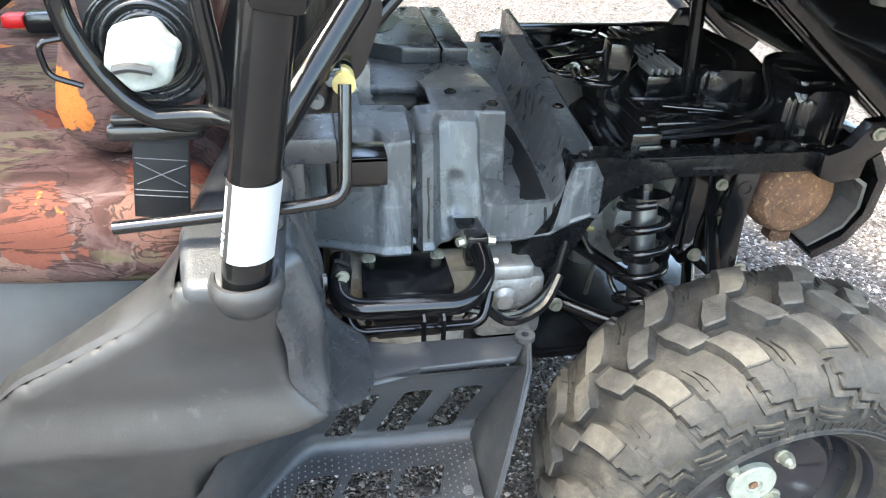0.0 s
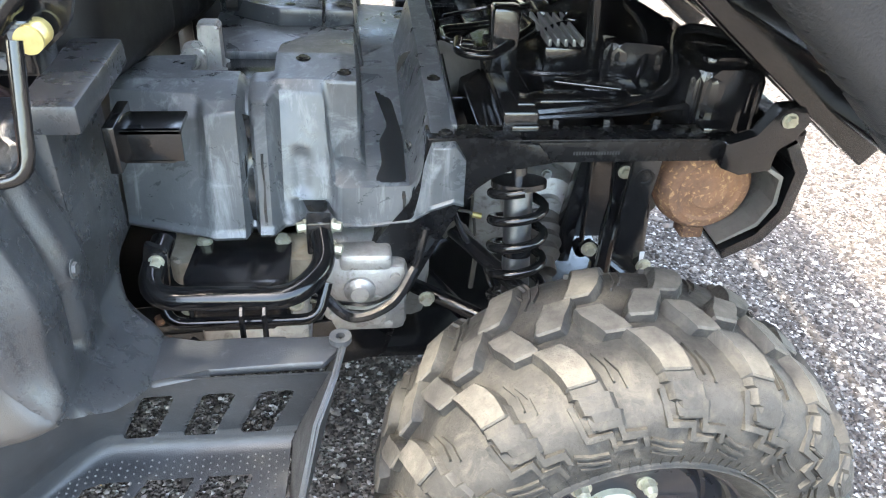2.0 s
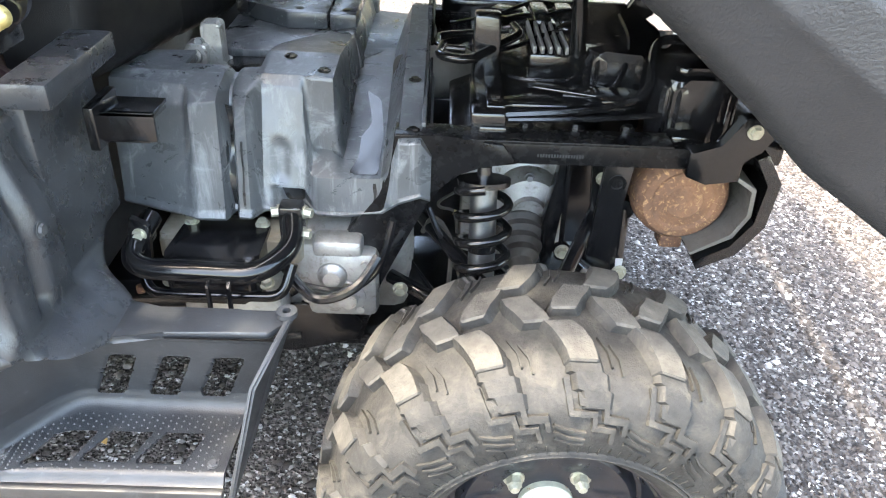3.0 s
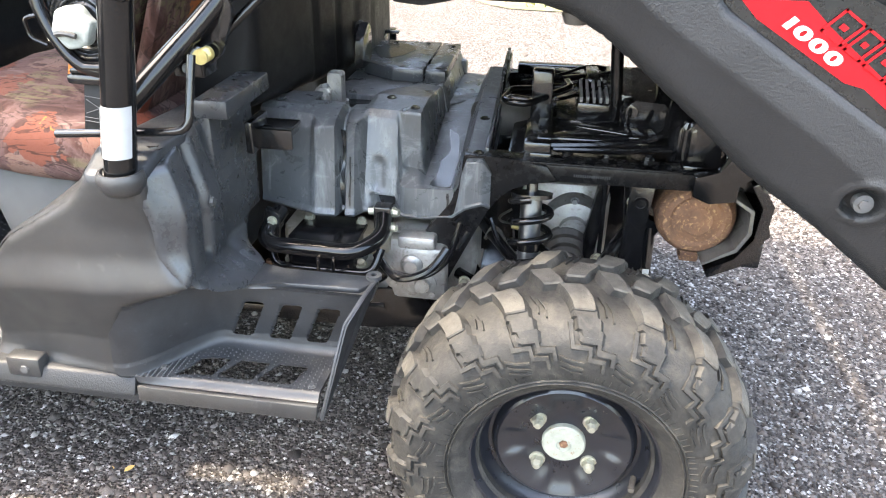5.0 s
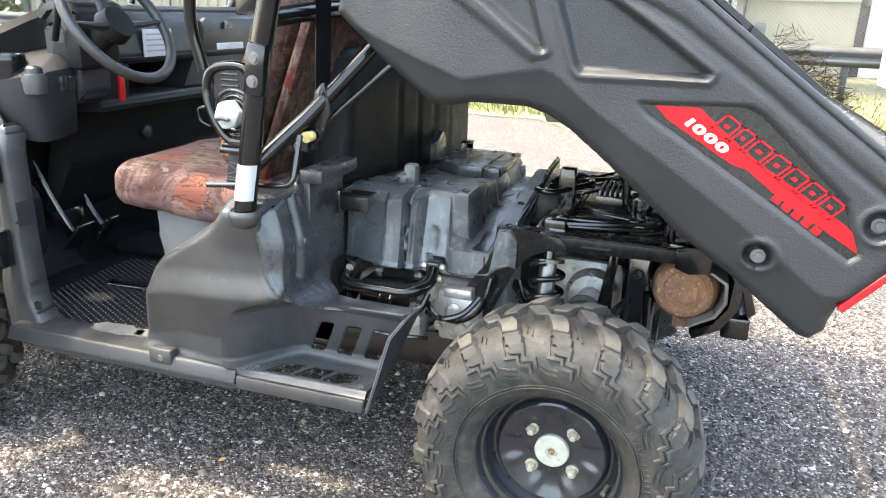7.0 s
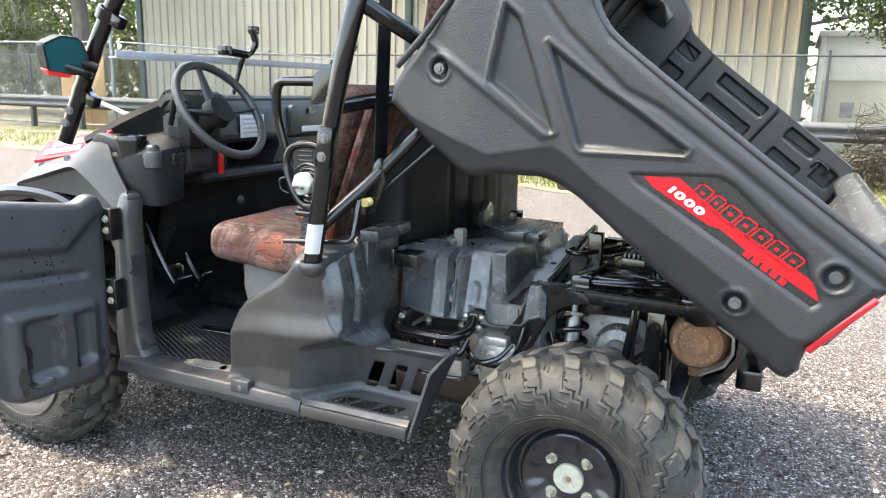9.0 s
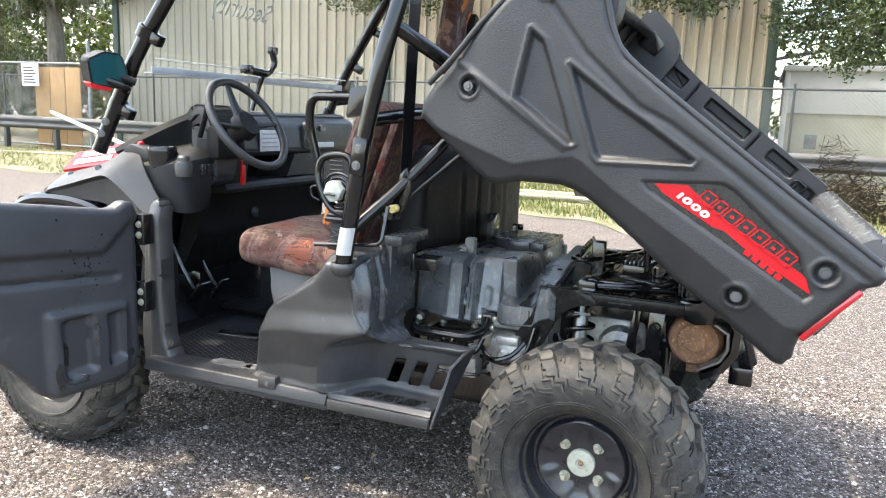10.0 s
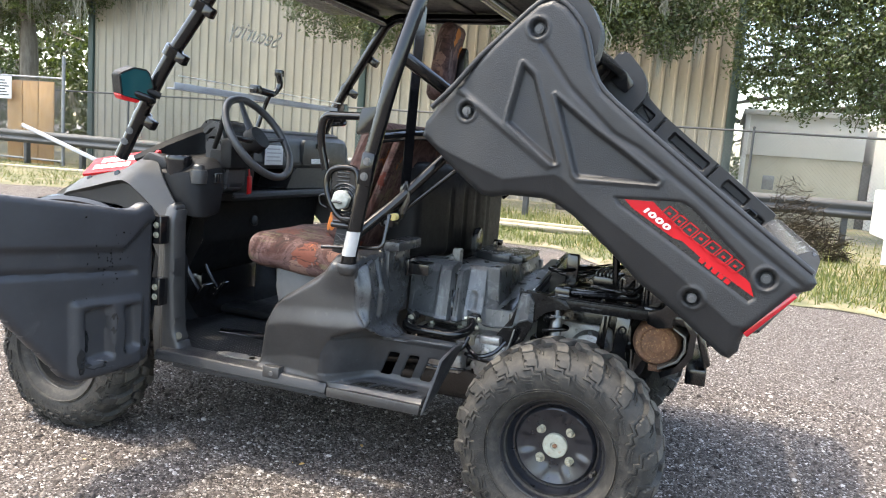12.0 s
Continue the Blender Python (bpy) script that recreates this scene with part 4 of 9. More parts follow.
                co += [(o[0] - w, o[1], o[2]), (o[0] + w, o[1], o[2]), (o[0] + w + sway[0], o[1] + sway[1], o[2] - L * 0.5), (o[0] - w + sway[0], o[1] + sway[1], o[2] - L * 0.5), (o[0] + sway[0] * 0.6, o[1], o[2] - L)]
                fa += [(i, i + 1, i + 2, i + 3), (i + 3, i + 2, i + 4)]
        me = bpy.data.meshes.new("moss")
        me.from_pydata([tuple(map(float, q)) for q in co], [], fa)
        me.materials.append(M["moss"])
        ob = new("moss", me)
        ob.parent = root
        tagged(ob, "grey hanging moss", kind="stuff")


oak("oak", (-6.4, 14.6, 0), 7.5, [(-1.62, 13.8, 4.5, 1.14), (-0.8, 13.7, 5.41, 1.22), (-2.52, 14.0, 5.12, 1.21), (-0.41, 13.9, 4.18, 0.68), (-2.95, 14.2, 6.34, 1.51), (-4.61, 14.2, 6.51, 1.51), (-6.76, 14.0, 5.03, 1.37), (-7.71, 13.8, 4.28, 1.14),
                                  (-8.92, 13.9, 4.75, 1.37), (-6.14, 14.1, 6.09, 1.52), (-10.14, 14.0, 5.54, 1.37), (-4.0, 14.2, 4.99, 0.9), (-1.03, 13.7, 3.81, 0.53), (-2.08, 13.7, 4.05, 0.61), (-4.3, 14.0, 4.2, 0.8)], 72000, 40, 21, 0.2, 0.11)
oak("oak", (5.06, 15.0, 0), 8.0, [(1.24, 13.9, 4.46, 1.28), (2.13, 13.6, 3.39, 1.06), (3.18, 13.7, 3.99, 1.36), (1.99, 14.0, 5.51, 1.5), (3.94, 13.8, 5.19, 1.66), (5.24, 14.0, 4.26, 1.49), (0.85, 14.0, 3.27, 0.67), (2.88, 13.5, 2.7, 0.68), (4.35, 13.8, 2.92, 0.9),
                                  (6.56, 14.2, 5.44, 1.93), (1.39, 14.1, 5.97, 1.5), (3.18, 14.1, 6.4, 1.8), (4.96, 14.2, 6.67, 1.94), (0.94, 13.8, 4.93, 0.91), (1.68, 13.5, 2.71, 0.53), (3.79, 13.4, 2.46, 0.61)], 105000, 0, 22, 0.24, 0.10)
# The last three leaf clusters hang out of view, added to shade the ground.
oak("oak", (-21.8, 16.2, 0), 8.0, [(-20.8, 16.3, 5.51, 1.71), (-19.07, 16.0, 5.81, 1.72), (-23.06, 16.2, 5.08, 1.87), (-17.6, 15.8, 6.43, 1.57), (-24.86, 16.4, 5.57, 2.17), (-20.19, 16.4, 7.53, 2.33), (-26.7, 17.0, 2.82, 2.14), (-29.53, 17.5, 3.63, 2.73),
                                   (-23.69, 17.6, 2.21, 1.5), (-19.97, 13.2, 9.1, 2.07), (-16.93, 12.6, 9.31, 2.11), (-22.65, 11.8, 9.77, 2.36)], 95000, 1300, 23, 0.35, 0.14)

# a far belt of trees that closes the view behind the buildings
oak("oak", (6.0, 30.0, 0), 7.0, [(x, 30.0 + 1.5 * math.sin(x), z, 2.6) for x in range(-6, 28, 3) for z in (2.0, 4.8, 7.8)], 26000, 0, 24, 0.3, 0.34)
oak("oak", (-36.0, 24.0, 0), 7.0, [(x, 24.0 + 1.5 * math.sin(x), z, 2.8) for x in range(-56, -22, 3) for z in (1.8, 4.6)], 42000, 60, 25, 0.3, 0.34)


def trailer():
    """The white framed trailer end at the yard's side."""
    root = empty_thing("utility_trailer", "white steel framed trailer parked by the fence", "trailer")
    x, y = 2.26, 7.0
    for dx, name in ((0.0, "upright"), (0.28, "upright")):
        bm = bmesh.new()
        box(bm, (x + dx, y, 0.25), (x + dx + 0.06, y + 0.06, 1.35), 0.008, Matrix.Translation((0, 0, 0)))
        part(name, bm, "white_wall", root)
    for z in (0.35, 0.7, 1.05, 1.3):
        bm = bmesh.new()
        box(bm, (x + 0.06, y + 0.01, z), (x + 0.28, y + 0.05, z + 0.05), 0.006)
        part("rung", bm, "white_wall", root)
    bm = bmesh.new()
    box(bm, (x + 0.1, y + 0.2, 0.5), (x + 2.5, y + 1.6, 1.1), 0.02)
    part("body", bm, "white_wall", root)
    bm = bmesh.new()
    lathe(bm, [(0.0, 0.0), (0.3, 0.0), (0.3, 0.18), (0.0, 0.18)], (x + 1.1, y, 0.3), "y", 24)
    part("wheel", bm, "rubber", root)


trailer()

# ---- the vehicle: x to its rear, y to its right, rear axle at x = 0 ----
car = empty_thing("utility_vehicle", "black side-by-side utility vehicle, cargo bed tipped up, one door open", "utility vehicle")
AXLE = -1.925


# -- wheels --
def carcass(half):
    """Half profile of the tyre: (radius, across)."""
    k = half / 0.14
    return [(0.161, 0.096 * k), (0.170, 0.112 * k), (0.184, 0.126 * k), (0.205, 0.135 * k), (0.236, 0.140 * k), (0.262, 0.136 * k), (0.286, 0.123 * k), (0.302, 0.098 * k), (0.310, 0.06 * k), (0.313, 0.0)]


def tyre_mesh(half, seed, pitches=18):
    rng = random.Random(seed)
    bm = bmesh.new()
    prof = carcass(half)
    full = prof + [(r, -w) for r, w in prof[-2::-1]]
    inner = [(0.150, -0.08), (0.150, 0.08)]
    lathe(bm, full + inner, (0, 0, 0), "y", 72, True)

    def surf(w):
        """Radius and outward normal at w across, running on down the sidewall past the shoulder."""
        pts = prof[::-1]
        s, sign = abs(w), 1 if w >= 0 else -1
        acc = 0.0
        for (r0, w0), (r1, w1) in zip(pts, pts[1:]):
            d = math.hypot(r1 - r0, w1 - w0)
            if s <= acc + d:
                t = (s - acc) / d
                nr, nw = (w1 - w0) / d, -(r1 - r0) / d
                return r0 + (r1 - r0) * t, sign * (w0 + (w1 - w0) * t), nr, sign * nw
            acc += d
        return pts[-1][0], sign * pts[-1][1], 0, sign

    def at(theta, s, c, h):
        r, w, nr, nw = surf(s)
        ang = theta + c / 0.32
        return bm.verts.new(((r + nr * h) * math.cos(ang), w + nw * h, (r + nr * h) * math.sin(ang)))

    def lug(theta, stations, worn):
        """stations: (arc across, shift round, half width, height)."""
        rings = [[at(theta, s, c + a * 0.86, hh) for a, hh in ((-hw * 1.30, -0.003), (-hw, h * 0.85), (-hw * 0.90, h), (hw * 0.90, h), (hw, h * 0.85), (hw * 1.30, -0.003))] for s, c, hw, h in stations]
        for a, b in zip(rings, rings[1:]):
            for i in range(5):
                f = bm.faces.new((a[i], a[i + 1], b[i + 1], b[i]))
                f.material_index = 1 if worn and i == 2 else 0
            bm.faces.new((a[5], a[0], b[0], b[5]))
        bm.faces.new(rings[0][::-1])
        bm.faces.new(rings[-1])

    def rib(theta, path, w, h):
        """A raised line with mitred corners along (arc across, shift round)."""
        rings = []
        for i, p in enumerate(path):
            p = Vector(p)
            d0 = (p - Vector(path[i - 1])).normalized() if i else None
            d1 = (Vector(path[i + 1]) - p).normalized() if i + 1 < len(path) else None
            d0, d1 = d0 or d1, d1 or d0
            n0, n1 = Vector((-d0.y, d0.x)), Vector((-d1.y, d1.x))
            m = (n0 + n1).normalized()
            m = m * (w / 2 / max(0.5, m.dot(n1)))
            rings.append([at(theta, p.x + m.x * f, p.y + m.y * f, hh) for f, hh in ((-1.25, -0.002), (-0.9, h), (0.9, h), (1.25, -0.002))])
        for a, b in zip(rings, rings[1:]):
            for i in range(4):
                bm.faces.new((a[i], a[(i + 1) % 4], b[(i + 1) % 4], b[i]))
        bm.faces.new(rings[0][::-1])
        bm.faces.new(rings[-1])

    k = half / 0.14
    for side in (1, -1):
        for i in range(pitches):
            th = 2 * math.pi * (i + (0.5 if side < 0 else 0)) / pitches
            j = rng.uniform(-0.002, 0.002)

            def run(rows):
                return [(side * r[0] * k, -r[1] + j, *r[2:]) for r in rows]

            # block beside the centre line, then the arm out to the shoulder
            lug(th, run(((-0.014, -0.020, 0.017, 0.012), (-0.011, -0.020, 0.0205, 0.0145), (0.004, -0.014, 0.0225, 0.015), (0.020, -0.004, 0.0225, 0.015), (0.034, 0.002, 0.021, 0.0145), (0.037, 0.002, 0.018, 0.012))), True)
            lug(th, run(((0.034, 0.026, 0.018, 0.012), (0.037, 0.028, 0.0215, 0.0145), (0.052, 0.038, 0.0235, 0.015), (0.068, 0.046, 0.0235, 0.015), (0.082, 0.050, 0.022, 0.0145), (0.094, 0.052, 0.0215, 0.0135), (0.096, 0.052, 0.019, 0.011))), True)
            lug(th, run(((0.080, 0.053, 0.022, 0.0095), (0.104, 0.055, 0.0235, 0.0105), (0.106, 0.060, 0.0235, 0.0102), (0.124, 0.062, 0.023, 0.0085), (0.126, 0.068, 0.022, 0.0078), (0.142, 0.070, 0.020, 0.0058), (0.144, 0.070, 0.019, 0.004))), False)
            # nested stepped outlines on the sidewall
            for a, c in ((0.0, 0.0), (-0.013, 0.014)):
                rib(th, run(((0.110 + a, 0.030 + c), (0.149 + a, 0.036 + c), (0.150 + a, 0.068 + c), (0.166 + a, 0.070 + c), (0.167 + a, 0.098 + c), (0.184 + a, 0.101 + c))), 0.0078, 0.0062)
            # thin curved lines between the arms and low on the wall
            for a, b, c in ((0.052, 0.096, 0.075), (0.062, 0.104, 0.088)):
                rib(th, run(((a, c), ((a + b) / 2, c + 0.011), (b, c + 0.014))), 0.0024, 0.0042)
            for a in (0.0, 0.010, 0.020):
                rib(th, run(((0.164 + a, 0.012), (0.172 + a, 0.034), (0.175 + a, 0.060))), 0.0034, 0.0036)
        for i in range(pitches * 6):
            th = 2 * math.pi * i / (pitches * 6)
            rib(th, ((side * 0.200 * k, 0.0), (side * 0.214 * k, 0.0)), 0.0016, 0.0018)
    for w in (0.136 * k, -0.136 * k):
        sg = 1 if w > 0 else -1
        for r in (0.204, 0.198):
            lathe(bm, [(r - 0.0025, w * 0.985), (r, w * 0.99 + 0.0035 * sg), (r + 0.0025, w * 0.985)], (0, 0, 0), "y", 60)
    return bm


def rim_mesh(half):
    bm = bmesh.new()
    lip = -half * 0.82 + 0.013
    prof = [(0.160, 0.030), (0.170, 0.012), (0.176, 0.008), (0.1775, 0.002), (0.175, -0.002), (0.171, -0.001), (0.167, 0.006), (0.163, 0.018), (0.160, 0.034), (0.154, 0.050), (0.144, 0.060), (0.137, 0.061),
            (0.133, 0.055), (0.130, 0.047), (0.125, 0.044), (0.117, 0.046), (0.108, 0.049), (0.098, 0.052), (0.088, 0.055), (0.078, 0.059), (0.066, 0.062), (0.052, 0.062), (0.042, 0.062), (0.0, 0.062)]
    lathe(bm, [(r * 0.945, lip + d) for r, d in prof], (0, 0, 0), "y", 96)
    # pressed hollows between the nuts, with a ridge on either hand
    for v in bm.verts:
        r = math.hypot(v.co.x, v.co.z)
        if 0.06 < r < 0.122:
            a = math.atan2(v.co.z, v.co.x) - 0.25
            f = max(0.0, 1 - abs(r - 0.092) / 0.030)
            f = f * f * (3 - 2 * f)
            v.co.y += f * (0.005 * min(1.0, max(0.0, 3 * math.cos(4 * a) - 1)) - 0.003 * max(0.0, math.cos(8 * a + math.pi)) ** 2)
    back = half * 0.82
    lathe(bm, [(0.130, lip + 0.06), (0.132, back - 0.04), (0.150, back - 0.02), (0.162, back - 0.016), (0.158, back - 0.024), (0.142, back - 0.05), (0.136, lip + 0.06)], (0, 0, 0), "y", 40)
    return bm


def wheel(x, side, half, spin, label):
    y = side * (0.795 - half)
    turn = Matrix.Translation((x, y, 0.315)) @ Matrix.Rotation(0 if side < 0 else math.pi, 4, "Z") @ Matrix.Rotation(spin, 4, "Y")
    face = -half * 0.82 + 0.075
    w = part("wheel", rim_mesh(half), "rim", car, label)
    w.matrix_basis = turn
    ty = part("tyre", tyre_mesh(half, 3), "rubber", w, "worn dusty off-road tyre with chunky lugs", 30)
    ty.data.materials.append(M["lug_top"])
    bm = bmesh.new()
    lathe(bm, [(0.039, face), (0.039, face - 0.010), (0.0365, face - 0.013), (0.014, face - 0.0145), (0.0125, face - 0.010), (0.0, face - 0.010)], (0, 0, 0), "y", 36)
    hub_cap = part("hub_cap", bm, "cap", w, "pale greenish hub cap with rusty centre")
    bm = bmesh.new()
    lathe(bm, [(0.008, face - 0.009), (0.008, face - 0.013), (0.006, face - 0.014), (0.0, face - 0.014)], (0, 0, 0), "y", 6)
    part("cap_centre", bm, "rust", hub_cap, "rusty centre of the hub cap")
    for i in range(4):
        a = math.pi / 4 + i * math.pi / 2 + 0.25
        bm = bmesh.new()
        p = Vector((0.0660 * math.cos(a), face, 0.0660 * math.sin(a)))
        cyl(bm, p, p + Vector((0, -0.004, 0)), 0.0155, 0.0150, 16)
        cyl(bm, p + Vector((0, -0.004, 0)), p + Vector((0, -0.016, 0)), 0.0115, 0.0110, 6)
        cyl(bm, p + Vector((0, -0.016, 0)), p + Vector((0, -0.024, 0)), 0.0095, 0.006, 12)
        part("lug_nut", bm, "zinc", w)
    bm = bmesh.new()
    p = Vector((0.139, face - 0.014, -0.03))
    cyl(bm, p, p + Vector((-0.006, -0.026, 0)), 0.006, 0.005, 10)
    cyl(bm, p + Vector((-0.006, -0.026, 0)), p + Vector((-0.0072, -0.034, 0)), 0.0062, 0.0055, 10)
    part("valve_stem", bm, "boot", w)
    return w


for wx, wh in ((0.012, 0.14), (AXLE, 0.118)):
    for sd in (-1, 1):
        wheel(wx, sd, wh, 0.2, "black steel wheel with deep dish")

# -- cargo bed, tipped --
BED = [(-0.497, 1.238), (-0.490, 1.280), (-0.455, 1.325), (-0.385, 1.395), (-0.314, 1.479), (-0.234, 1.557), (-0.150, 1.635), (-0.105, 1.650), (-0.061, 1.628), (-0.012, 1.572), (0.008, 1.520), (0.026, 1.458),
       (0.064, 1.396), (0.201, 1.288), (0.435, 1.112), (0.655, 0.952), (0.668, 0.926), (0.655, 0.905), (0.621, 0.894), (0.508, 0.765), (0.500, 0.730), (0.499, 0.706), (0.478, 0.680), (0.455, 0.684), (0.323, 0.785), (0.213, 0.858),
       (0.133, 0.930), (0.053, 0.996), (0.0, 1.037), (-0.046, 1.064), (-0.089, 1.078), (-0.194, 1.080), (-0.246, 1.068), (-0.286, 1.070), (-0.399, 1.152)]
TRI_A = [(-0.176, 1.463), (-0.140, 1.433), (-0.051, 1.186), (-0.062, 1.182), (-0.209, 1.293), (-0.206, 1.320)]
TRI_B = [(-0.073, 1.378), (0.051, 1.286), (0.130, 1.236), (0.240, 1.160), (0.235, 1.150), (0.014, 1.149), (0.004, 1.160)]
BADGE = [(0.115, 1.107), (0.309, 1.114), (0.339, 1.099), (0.488, 0.965), (0.526, 0.866), (0.506, 0.848), (0.135, 1.080)]
BOLTS = [(-0.140, 1.564), (-0.342, 1.320), (0.361, 0.844), (0.543, 0.923)]
SWOOSH = [(-0.52, 1.245), (-0.38, 1.190), (-0.207, 1.128), (-0.150, 1.140), (-0.055, 1.156), (-0.031, 1.146), (0.050, 1.083), (0.262, 0.946), (0.343, 0.889), (0.47, 0.790)]
NOSE = [(-0.44, 1.43), (-0.273, 1.315), (-0.075, 1.176)]
RAIL = [(-0.125, 1.520), (-0.035, 1.404), (0.10, 1.280), (0.18, 1.240), (0.343, 1.126), (0.488, 1.014), (0.63, 0.915)]

def bed_side(U, V, D):
    y = np.full(U.shape, -0.782)
    e = np.clip(1 + D / 0.022, 0, 1)
    y = y + 0.022 * 0.7 * e * e
    # below the long swoosh the wall leans in
    sx, sz = [p[0] for p in SWOOSH], [p[1] for p in SWOOSH]
    under = np.interp(U, sx, sz) - V
    y = y + 0.42 * np.clip(under, 0, 0.16) * smooth(under / 0.012)
    # the nose ahead of the first triangle leans in as well
    g = line_gap(U, V, NOSE)
    y = y - 0.006 * smooth(1 - g / 0.016)
    y = y + 0.05 * smooth((-0.24 - U) / 0.28)
    y = y + recess(U, V, TRI_A, 0.016, 0.009) + recess(U, V, TRI_B, 0.016, 0.009)
    y = y - 0.005 * smooth(1 - np.abs(distances(TRI_A, U, V)[0] - 0.006) / 0.008) - 0.005 * smooth(1 - np.abs(distances(TRI_B, U, V)[0] - 0.006) / 0.008)
    y = y + recess(U, V, BADGE, 0.010, 0.010)
    g = line_gap(U, V, RAIL)
    y = y + 0.007 * smooth(1 - g / 0.012)
    for bx, bz in BOLTS:
        d = np.hypot(U - bx, V - bz)
        y = y + 0.020 * smooth((0.026 - d) / 0.007) - 0.004 * smooth(1 - np.abs(d - 0.032) / 0.008)
    return U, y, V


bed_rot = math.radians(37.5)
BX, BZ = Vector((math.cos(bed_rot), 0, -math.sin(bed_rot))), Vector((math.sin(bed_rot), 0, math.cos(bed_rot)))
BED_O = Vector((0.3125, 0, 0.852))          # over the hinge
bedm = Matrix(((BX.x, 0, BZ.x, BED_O.x), (0, 1, 0, 0), (BX.z, 0, BZ.z, BED_O.z), (0, 0, 0, 1)))

bm = bmesh.new()
box(bm, (-0.86, -0.69, 0.03), (0.175, 0.69, 0.055), 0.004, bedm)
bed = part("cargo_bed", bm, "dark_void", car, "tipped black plastic cargo bed")
for i in range(9):
    bm = bmesh.new()
    box(bm, (-0.84, -0.62 + 0.145 * i, 0.055), (0.165, -0.55 + 0.145 * i, 0.068), 0.005, bedm)
    part("floor_rib", bm, "dark_void", bed)
for y in (-0.36, -0.30, 0.30, 0.36):
    bm = bmesh.new()
    box(bm, (-0.76, y - 0.014, -0.058), (0.22, y + 0.014, 0.03), 0.004, bedm)
    part("bed_bearer", bm, "frame", bed)
for x in (-0.70, -0.4, -0.15, 0.10):
    bm = bmesh.new()
    box(bm, (x - 0.02, -0.68, -0.034), (x + 0.02, 0.68, 0.03), 0.004, bedm)
    part("bed_cross_bar", bm, "frame", bed)

RIM = BED[2:16]
for side in (-1, 1):
    b2 = relief(BED, bed_side, 0.0047, (0, 0.035, 0))
    part("side_panel", b2 if side < 0 else mirrored(b2), "bed_plastic", bed, "grained black moulded bed side", 50)
    bm = bmesh.new()
    tube(bm, spline([Vector((x, side * 0.768, z)) for x, z in RIM], 3), 0.0085, 10)
    part("rolled_rim", bm, "bed_plastic", bed)
    for bx, bz in BOLTS:
        bm = bmesh.new()
        cyl(bm, (bx, side * 0.770, bz), (bx, side * 0.757, bz), 0.013, 0.013, 16)
        cyl(bm, (bx, side * 0.774, bz), (bx, side * 0.765, bz), 0.007, 0.008, 6)
        part("bolt", bm, "stamp", bed)
    bm = bmesh.new()
    m = Matrix.Translation((0.566, side * 0.755, 0.824)) @ Matrix.Rotation(-math.atan2(0.129, 0.113), 4, "Y")
    box(bm, (-0.085, -0.020, -0.006), (0.085, 0.020, 0.010), 0.004, m)
    part("tail_lamp", bm, "tail_red", bed, "slim red tail lamp along the bed's rear edge")
    # inner wall with pockets under its top edge
    flip = (lambda b: b) if side > 0 else mirrored
    pockets = [rounded_poly([(c - h, m - 0.027), (c + h, m - 0.027), (c + h, m + 0.027), (c - h, m + 0.027)], 0.014) for c, h in ((-0.580, 0.046), (-0.312, 0.108), (-0.032, 0.068)) for m in (0.293, 0.198)]
    pockets.append(rounded_poly([(0.068, 0.215), (0.150, 0.215), (0.150, 0.290), (0.068, 0.290)], 0.014))

    def liner(U, V, D):
        y = 0.706 - 0.02 * np.clip(0.33 - V, 0, 0.3)
        for p in pockets:
            y = y + recess(U, V, p, 0.034, 0.008)
        for g in (-0.490, -0.172):
            y = y + 0.014 * smooth(1 - np.abs(U - g) / 0.006)
        z = V + 0.0 * U
        return bedm[0][0] * U + bedm[0][2] * z + bedm[0][3], y, bedm[2][0] * U + bedm[2][2] * z + bedm[2][3]

    top = [(0.18, 0.30), (0.155, 0.338), (-0.50, 0.342), (-0.61, 0.356), (-0.66, 0.39)] if side > 0 else [(0.18, 0.262), (-0.66, 0.262)]
    b3 = relief([(-0.66, 0.06), (0.18, 0.06)] + top, liner, 0.0052, (0, 0.012, 0))
    part("bed_liner", flip(b3), "bed_plastic", bed, "inner bed wall with moulded pockets", 50)
    if side > 0:
        bm = bmesh.new()
        box(bm, (-0.60, 0.712, 0.318), (0.165, 0.770, 0.340), 0.008, bedm)
        part("bed_rail", bm, "bed_plastic", bed)
    bm = bmesh.new()
    prism(bm, rounded_poly([(-0.85, 0.06), (-0.62, 0.06), (-0.62, 0.34), (-0.66, 0.40), (-0.72, 0.43), (-0.82, 0.447), (-0.85, 0.43)], 0.02), "y", 0.655, 0.745, 0.012)
    bmesh.ops.transform(bm, matrix=bedm, verts=bm.verts)
    part("corner_block", flip(bm), "bed_plastic", bed)
    bm = bmesh.new()
    prism(bm, rounded_poly([(-0.80, 0.30), (-0.70, 0.30), (-0.70, 0.36), (-0.78, 0.38)], 0.012), "y", 0.648, 0.656, 0.002)
    bmesh.ops.transform(bm, matrix=bedm, verts=bm.verts)
    part("tie_pocket", flip(bm), "dark_void", bed)

bm = bmesh.new()
box(bm, (-0.86, -0.68, 0.05), (-0.825, 0.68, 0.36), 0.008, bedm)
for i in range(7):
    box(bm, (-0.825, -0.60 + 0.19 * i, 0.07), (-0.812, -0.53 + 0.19 * i, 0.33), 0.005, bedm)
part("headboard", bm, "bed_plastic", bed)
bm = bmesh.new()
box(bm, (-0.825, -0.655, 0.335), (-0.775, 0.655, 0.375), 0.006, bedm)
part("cross_channel", bm, "dark_void", bed, "dark riveted steel cross channel")
